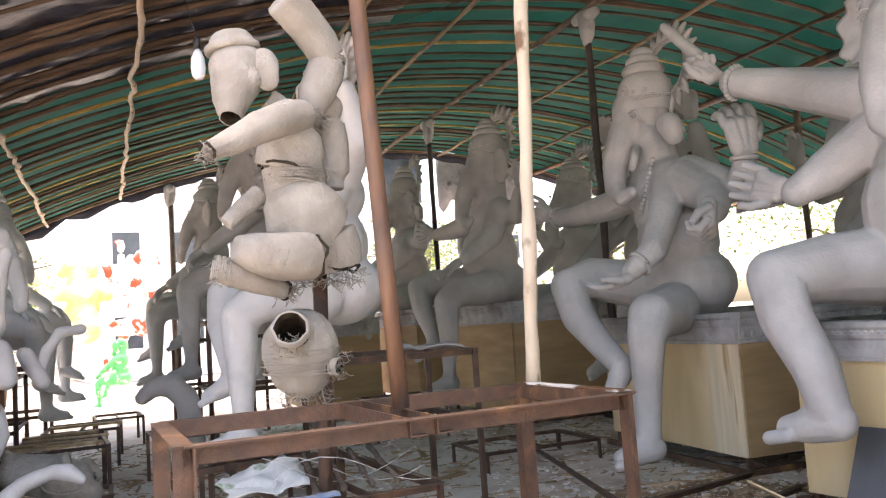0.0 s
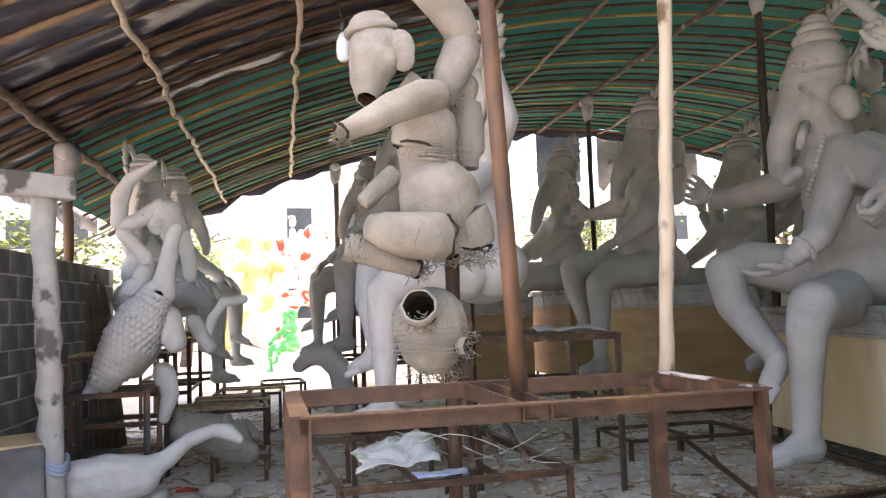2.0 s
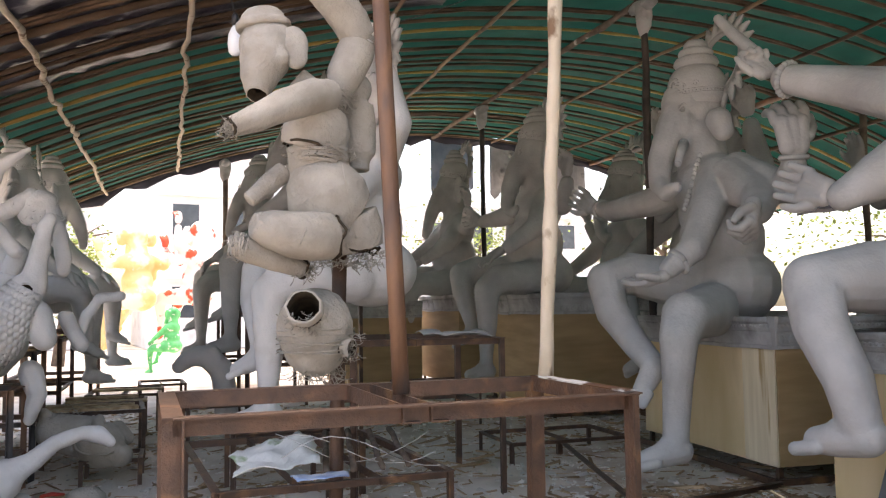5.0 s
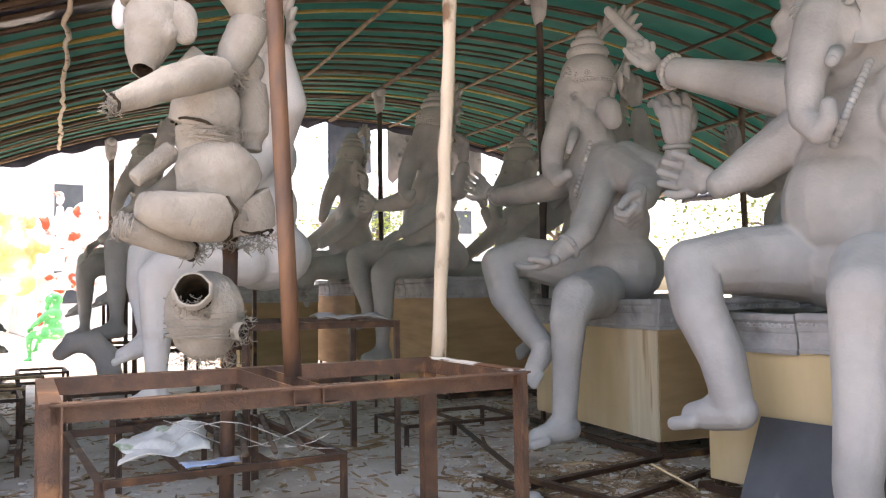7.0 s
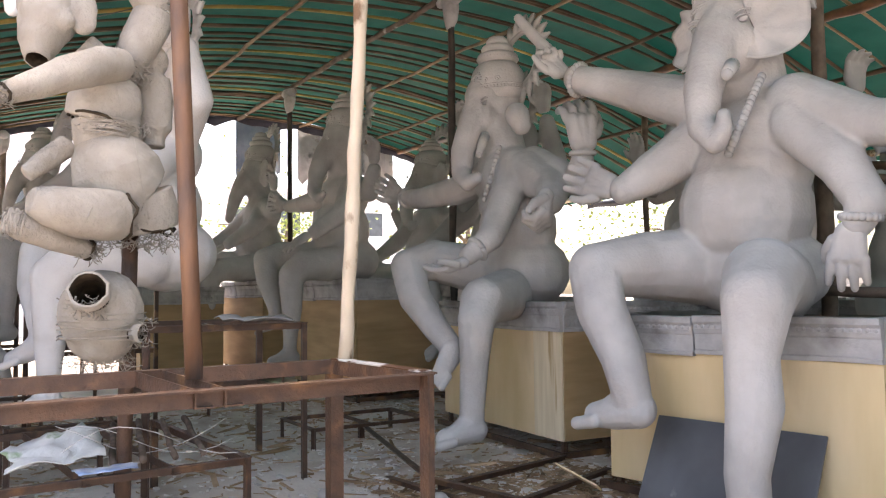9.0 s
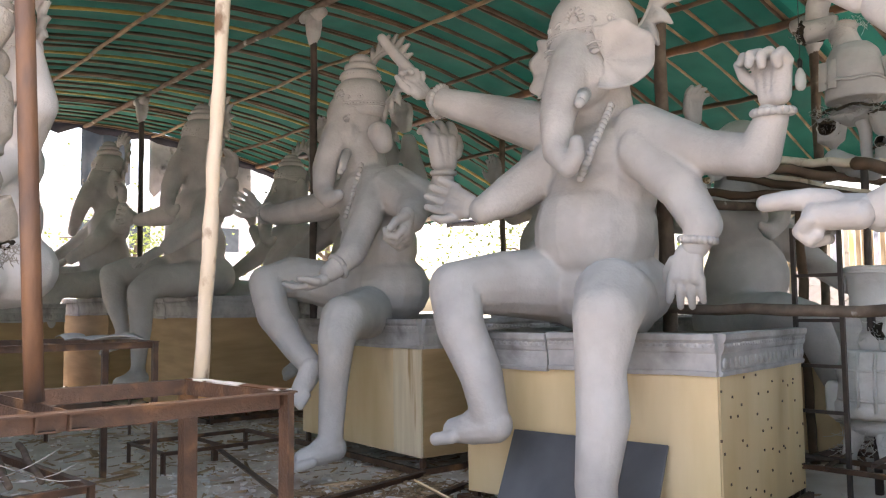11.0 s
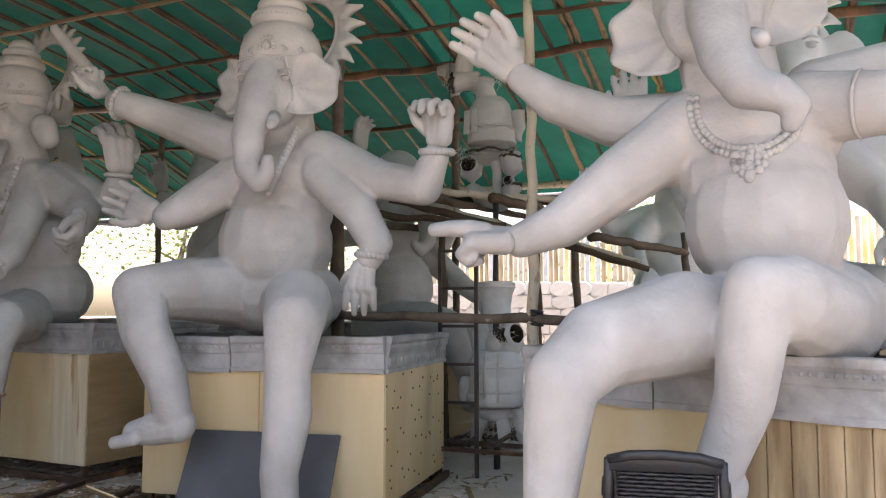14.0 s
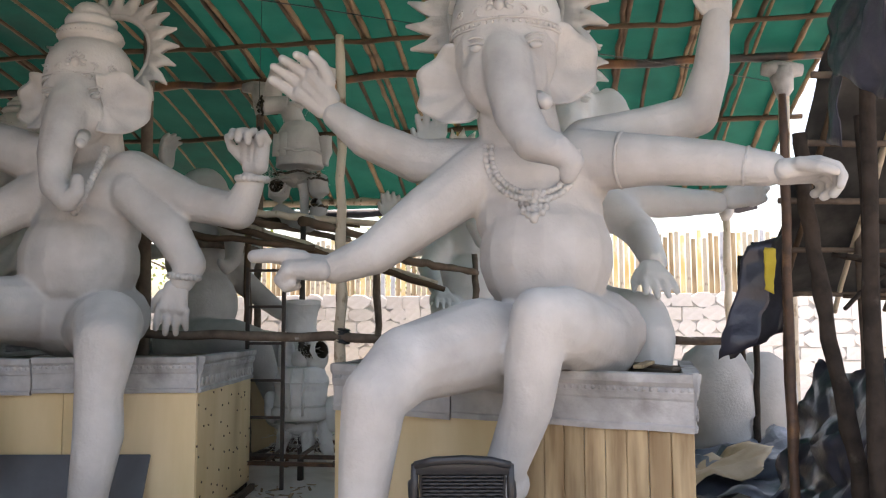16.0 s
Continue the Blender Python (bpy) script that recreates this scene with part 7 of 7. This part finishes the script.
def tree(x, y, h, r, seed, label):
    rn = random.Random(seed)
    thing = empty("tree", pose(x, y, 0), label, "tree", "trees round the yard")
    bm = bmesh.new()
    tube(bm, [(0, 0, 0), (0.1, 0.05, h * 0.3), (0.0, 0.1, h * 0.6), (0.1, 0, h * 0.85)], [0.16, 0.12, 0.08, 0.03], 8, 0.04, seed)
    for k in range(7):
        a = rn.uniform(0, 6.28)
        z = h * rn.uniform(0.4, 0.75)
        tube(bm, [(0, 0, z), (0.4 * r * math.cos(a), 0.4 * r * math.sin(a), z + 0.4), (0.85 * r * math.cos(a), 0.85 * r * math.sin(a), z + rn.uniform(0.3, 1.0))], [0.05, 0.035, 0.012], 6, 0.03, seed + k)
    part("trunk", bm, BARK, thing, "", True)
    bm = bmesh.new()
    clumps = [Vector((rn.gauss(0, 0.45) * r, rn.gauss(0, 0.45) * r, h * 0.72 + rn.gauss(0, 0.17) * h)) for _ in range(34)]
    for _ in range(1900):
        p = rn.choice(clumps) + Vector((rn.gauss(0, 0.16), rn.gauss(0, 0.16), rn.gauss(0, 0.13))) * r
        a = Vector((rn.uniform(-1, 1), rn.uniform(-1, 1), rn.uniform(-0.8, 0.5))).normalized() * rn.uniform(0.09, 0.17)
        b = a.cross(Vector((rn.uniform(-1, 1), rn.uniform(-1, 1), 1))).normalized() * 0.045
        bm.faces.new([bm.verts.new(q) for q in (p, p + a * 0.5 + b, p + a, p + a * 0.5 - b)])
    part("crown", bm, LEAF, thing)


for k, (x, y, h, r) in enumerate(((-2.6, 24, 4.4, 1.6), (-4.5, 17, 3.4, 1.5), (12.5, 18.5, 4.2, 2.2), (16.5, 14.5, 4.5, 2.4), (19.5, 9.5, 4.8, 2.5), (21, 3, 4.5, 2.5), (9, 23, 4.5, 2.3))):
    tree(x, y, h, r, k + 1, "leafy young tree in bright daylight beyond the shed")

# ---- small things ----
panel = tagged(link("dark_panel", new_box((0.02, 1.12, 0.64), Matrix.Translation((0, 0, 0.32)), 0.004), SLATE, None, "", False, pose(4.10, 3.30, 0.0, 0, 26, 8)), "dark scuffed laminate panel leaning against the plinth", "panel")


def plastic_chair(place):
    thing = empty("plastic_chair", place, "black plastic chair with a woven-pattern back", "chair")
    w = 0.48
    bm = bmesh.new()
    for y in (-w / 2, w / 2):
        tube(bm, [(0.02, y, 0.40), (-0.02, y * 1.01, 0.6), (-0.07, y * 0.98, 0.78)], [0.022, 0.022, 0.02], 8)
    tube(bm, [(-0.07, -w * 0.49, 0.775), (-0.085, -w * 0.3, 0.80), (-0.09, 0, 0.808), (-0.085, w * 0.3, 0.80), (-0.07, w * 0.49, 0.775)], 0.022, 8)
    box(bm, (0.02, w * 0.98, 0.07), Matrix.Translation((-0.075, 0, 0.765)) @ Matrix.Rotation(radians(-12), 4, "Y"), 0.006)
    part("backrest_frame", bm, RUBBER, thing, "", True)
    for k in range(16):
        z = 0.45 + 0.018 * k
        part("woven_strand", tube(bmesh.new(), [(-0.005 - 0.19 * (z - 0.42) + 0.006 * math.sin(i * math.pi / 2 + k * math.pi), -0.2 + 0.4 * i / 20, z) for i in range(21)], 0.0075, 5), RUBBER, thing, "", True)
    for k in range(11):
        y = -0.2 + 0.04 * k
        part("woven_strand", tube(bmesh.new(), [(0.0 - 0.19 * (z - 0.42), y, z) for z in (0.43, 0.58, 0.74)], 0.006, 5), RUBBER, thing)
    part("back_panel", new_box((0.008, 0.43, 0.33), Matrix.Translation((-0.022, 0, 0.60)) @ Matrix.Rotation(radians(-11), 4, "Y"), 0.002), RUBBER, thing, "dark moulded panel behind the weave")
    part("seat", new_box((0.46, 0.46, 0.03), Matrix.Translation((0.24, 0, 0.42)), 0.01), RUBBER, thing)
    for x in (0.03, 0.44):
        for y in (-0.22, 0.22):
            part("leg", tube(bmesh.new(), [(x, y, 0.42), (x + (0.03 if x > 0.2 else -0.03), y * 1.08, 0.0)], [0.024, 0.018], 8), RUBBER, thing, "", True)
    for y in (-0.25, 0.25):
        part("armrest", tube(bmesh.new(), [(-0.03, y, 0.62), (0.2, y * 1.06, 0.64), (0.4, y * 1.02, 0.62), (0.44, y, 0.42)], 0.02, 8), RUBBER, thing, "", True)
    return thing


plastic_chair(pose(3.24, 0.47, -0.005, 0, 0, 8))


def lumpy(name, place, size, mat, label, category, seed):
    bm = bmesh.new()
    ball(bm, (0, 0, 0), size)
    for v in bm.verts:
        q = v.co * 9
        v.co *= 1 + 0.25 * noise.noise((q.x + seed, q.y, q.z)) + 0.1 * noise.noise(q * 2.6)
        v.co.z = max(v.co.z, -size[2] * 0.75)
    return tagged(link(name, bm, mat, None, "", True, place), label, category)


SACK = material("white_printed_sack", (0.6, 0.62, 0.6), (0.72, 0.73, 0.7), 4, 0.5, 0.5, 20, third=(0.25, 0.33, 0.2), third_scale=4.0, third_at=(0.6, 0.66))
crumpled("plastic_sack", [(0.52, 4.5, 0.52), (0.98, 4.62, 0.56), (0.98, 5.15, 0.66), (0.52, 5.0, 0.56)], 14, 14, 0.07, 5.0, SACK, "crumpled white printed plastic sack on the low frame", 12, "sack", floor=0.51)
crumpled("plastic_wrapper", [(0.8, 4.42, 0.515), (1.1, 4.44, 0.515), (1.1, 4.56, 0.52), (0.8, 4.54, 0.52)], 10, 6, 0.035, 8.0, material("blue_wrapper", (0.15, 0.3, 0.6), (0.6, 0.66, 0.75), 8, 0.35, 0.4, 20), "blue and white plastic wrapper", 13, "wrapper", floor=0.505)
bm = bmesh.new()
straw(bm, (0, 0, 0.03), (0.16, 0.12, 0.02), 90, 0.16, 31)
tagged(link("green_straw", bm, material("green_string", (0.02, 0.2, 0.1), (0.04, 0.28, 0.14), 5, 0.6, 0.0), None, "", False, pose(1.45, 4.5, 0.0)), "tangle of green plastic string on the floor", "string")
tagged(link("board_offcut", new_box((0.22, 0.32, 0.012), None, 0.002), PLY, None, "", False, pose(3.98, 4.35, 0.13, 25, 20, 40)), "torn cardboard-brown plywood scrap on the floor", "board")
crumpled("white_cloth", [(2.0, 5.9, 1.2), (2.55, 5.85, 1.2), (2.55, 6.2, 1.22), (2.0, 6.2, 1.22)], 12, 8, 0.06, 5.0, PLASTER, "stiff plaster-soaked cloth on the stand", 15, "cloth", floor=1.19)
for k in range(3):
    tagged(link("wire", tube(bmesh.new(), [(0.75 + 0.09 * i, 4.55 + 0.05 * math.sin(i + k) + 0.12 * k, 0.62 + 0.1 * math.sin(0.5 * i + k)) for i in range(11)], 0.0026, 5), WHITEWASH, None, "", True), "thin pale wire strung across the low frame", "wire", "loose wires")
tagged(link("pliers", tube(bmesh.new(), [(0, 0, 0), (0.08, 0.02, 0.01), (0.16, 0.0, 0.0), (0.08, -0.03, 0.01), (0, -0.03, 0)], 0.012, 6), material("red_grip", (0.45, 0.03, 0.02), (0.5, 0.05, 0.03), 5, 0.4, 0.0), None, "", True, pose(-0.75, 7.0, 0.03)), "small pliers with red grips on the floor", "pliers")
for k, (x, y, s) in enumerate(((-0.4, 6.75, 0.14), (3.0, 4.6, 0.12), (2.5, 5.2, 0.09), (2.75, 3.95, 0.1), (-0.9, 6.8, 0.12), (3.6, 3.0, 0.1))):
    lumpy("plaster_lump", pose(x, y, s * 0.4, 0, 0, 40 * k), (s, s * 0.8, s * 0.5), (CLAY, PLASTER, BAND)[k % 3], "broken lump of plaster on the floor", "plaster lump", k)


CHIPS = material("pale_chips", (0.5, 0.47, 0.43), (0.62, 0.59, 0.55), 3, 0.9, 0.3, 40, island=0.4)
TWIGS = material("brown_splinters", (0.24, 0.16, 0.09), (0.42, 0.3, 0.19), 3, 0.9, 0.2, 40, island=0.4)


def quick_litter(name, count, area, mat, label, seed, size, flat):
    rn = random.Random(seed)
    vs, fs = [], []
    cube = [(-1, -1, -1), (1, -1, -1), (1, 1, -1), (-1, 1, -1), (-1, -1, 1), (1, -1, 1), (1, 1, 1), (-1, 1, 1)]
    quads = [(0, 3, 2, 1), (4, 5, 6, 7), (0, 1, 5, 4), (1, 2, 6, 5), (2, 3, 7, 6), (3, 0, 4, 7)]
    for _ in range(count):
        x, y = rn.uniform(area[0], area[1]), rn.uniform(area[2], area[3])
        z = 0.035 * noise.noise((x * 0.9, y * 0.9, 0)) + 0.025 * noise.noise((x * 4, y * 4, 3))
        s = rn.uniform(*size) * (1 if rn.random() < 0.92 else 1.9)
        m = pose(x, y, z + s * 0.1, rn.uniform(-20, 20), rn.uniform(-12, 12), rn.uniform(0, 360)) @ Matrix.Diagonal((s * rn.choice(flat), s * 0.5 * rn.uniform(0.5, 1.1), s * 0.22, 1))
        o = len(vs)
        vs += [tuple(m @ (Vector(c) * rn.uniform(0.75, 1.1))) for c in cube]
        fs += [tuple(o + i for i in q) for q in quads]
    me = bpy.data.meshes.new(name)
    me.from_pydata(vs, [], fs)
    me.materials.append(mat)
    return tagged(new(name, me), label, "floor litter", kind="stuff")


quick_litter("plaster_chips", 6500, (-2.0, 6.5, 2.2, 12.5), CHIPS, "scattered pale plaster chips on the earth floor", 41, (0.012, 0.035), (0.6, 0.8, 1.0))
quick_litter("wood_splinters", 3200, (-2.0, 6.5, 2.2, 12.5), TWIGS, "scattered straw and wood splinters on the earth floor", 42, (0.012, 0.03), (2.0, 3.0, 4.5))
quick_litter("straw_litter", 2600, (2.9, 4.7, 2.3, 5.6), material("dark_straw", (0.18, 0.115, 0.07), (0.34, 0.24, 0.15), 3, 0.9, 0.2, 40, island=0.4), "dark straw and splinters trodden in before the plinths", 43, (0.010, 0.024), (2.0, 3.5, 6.0))
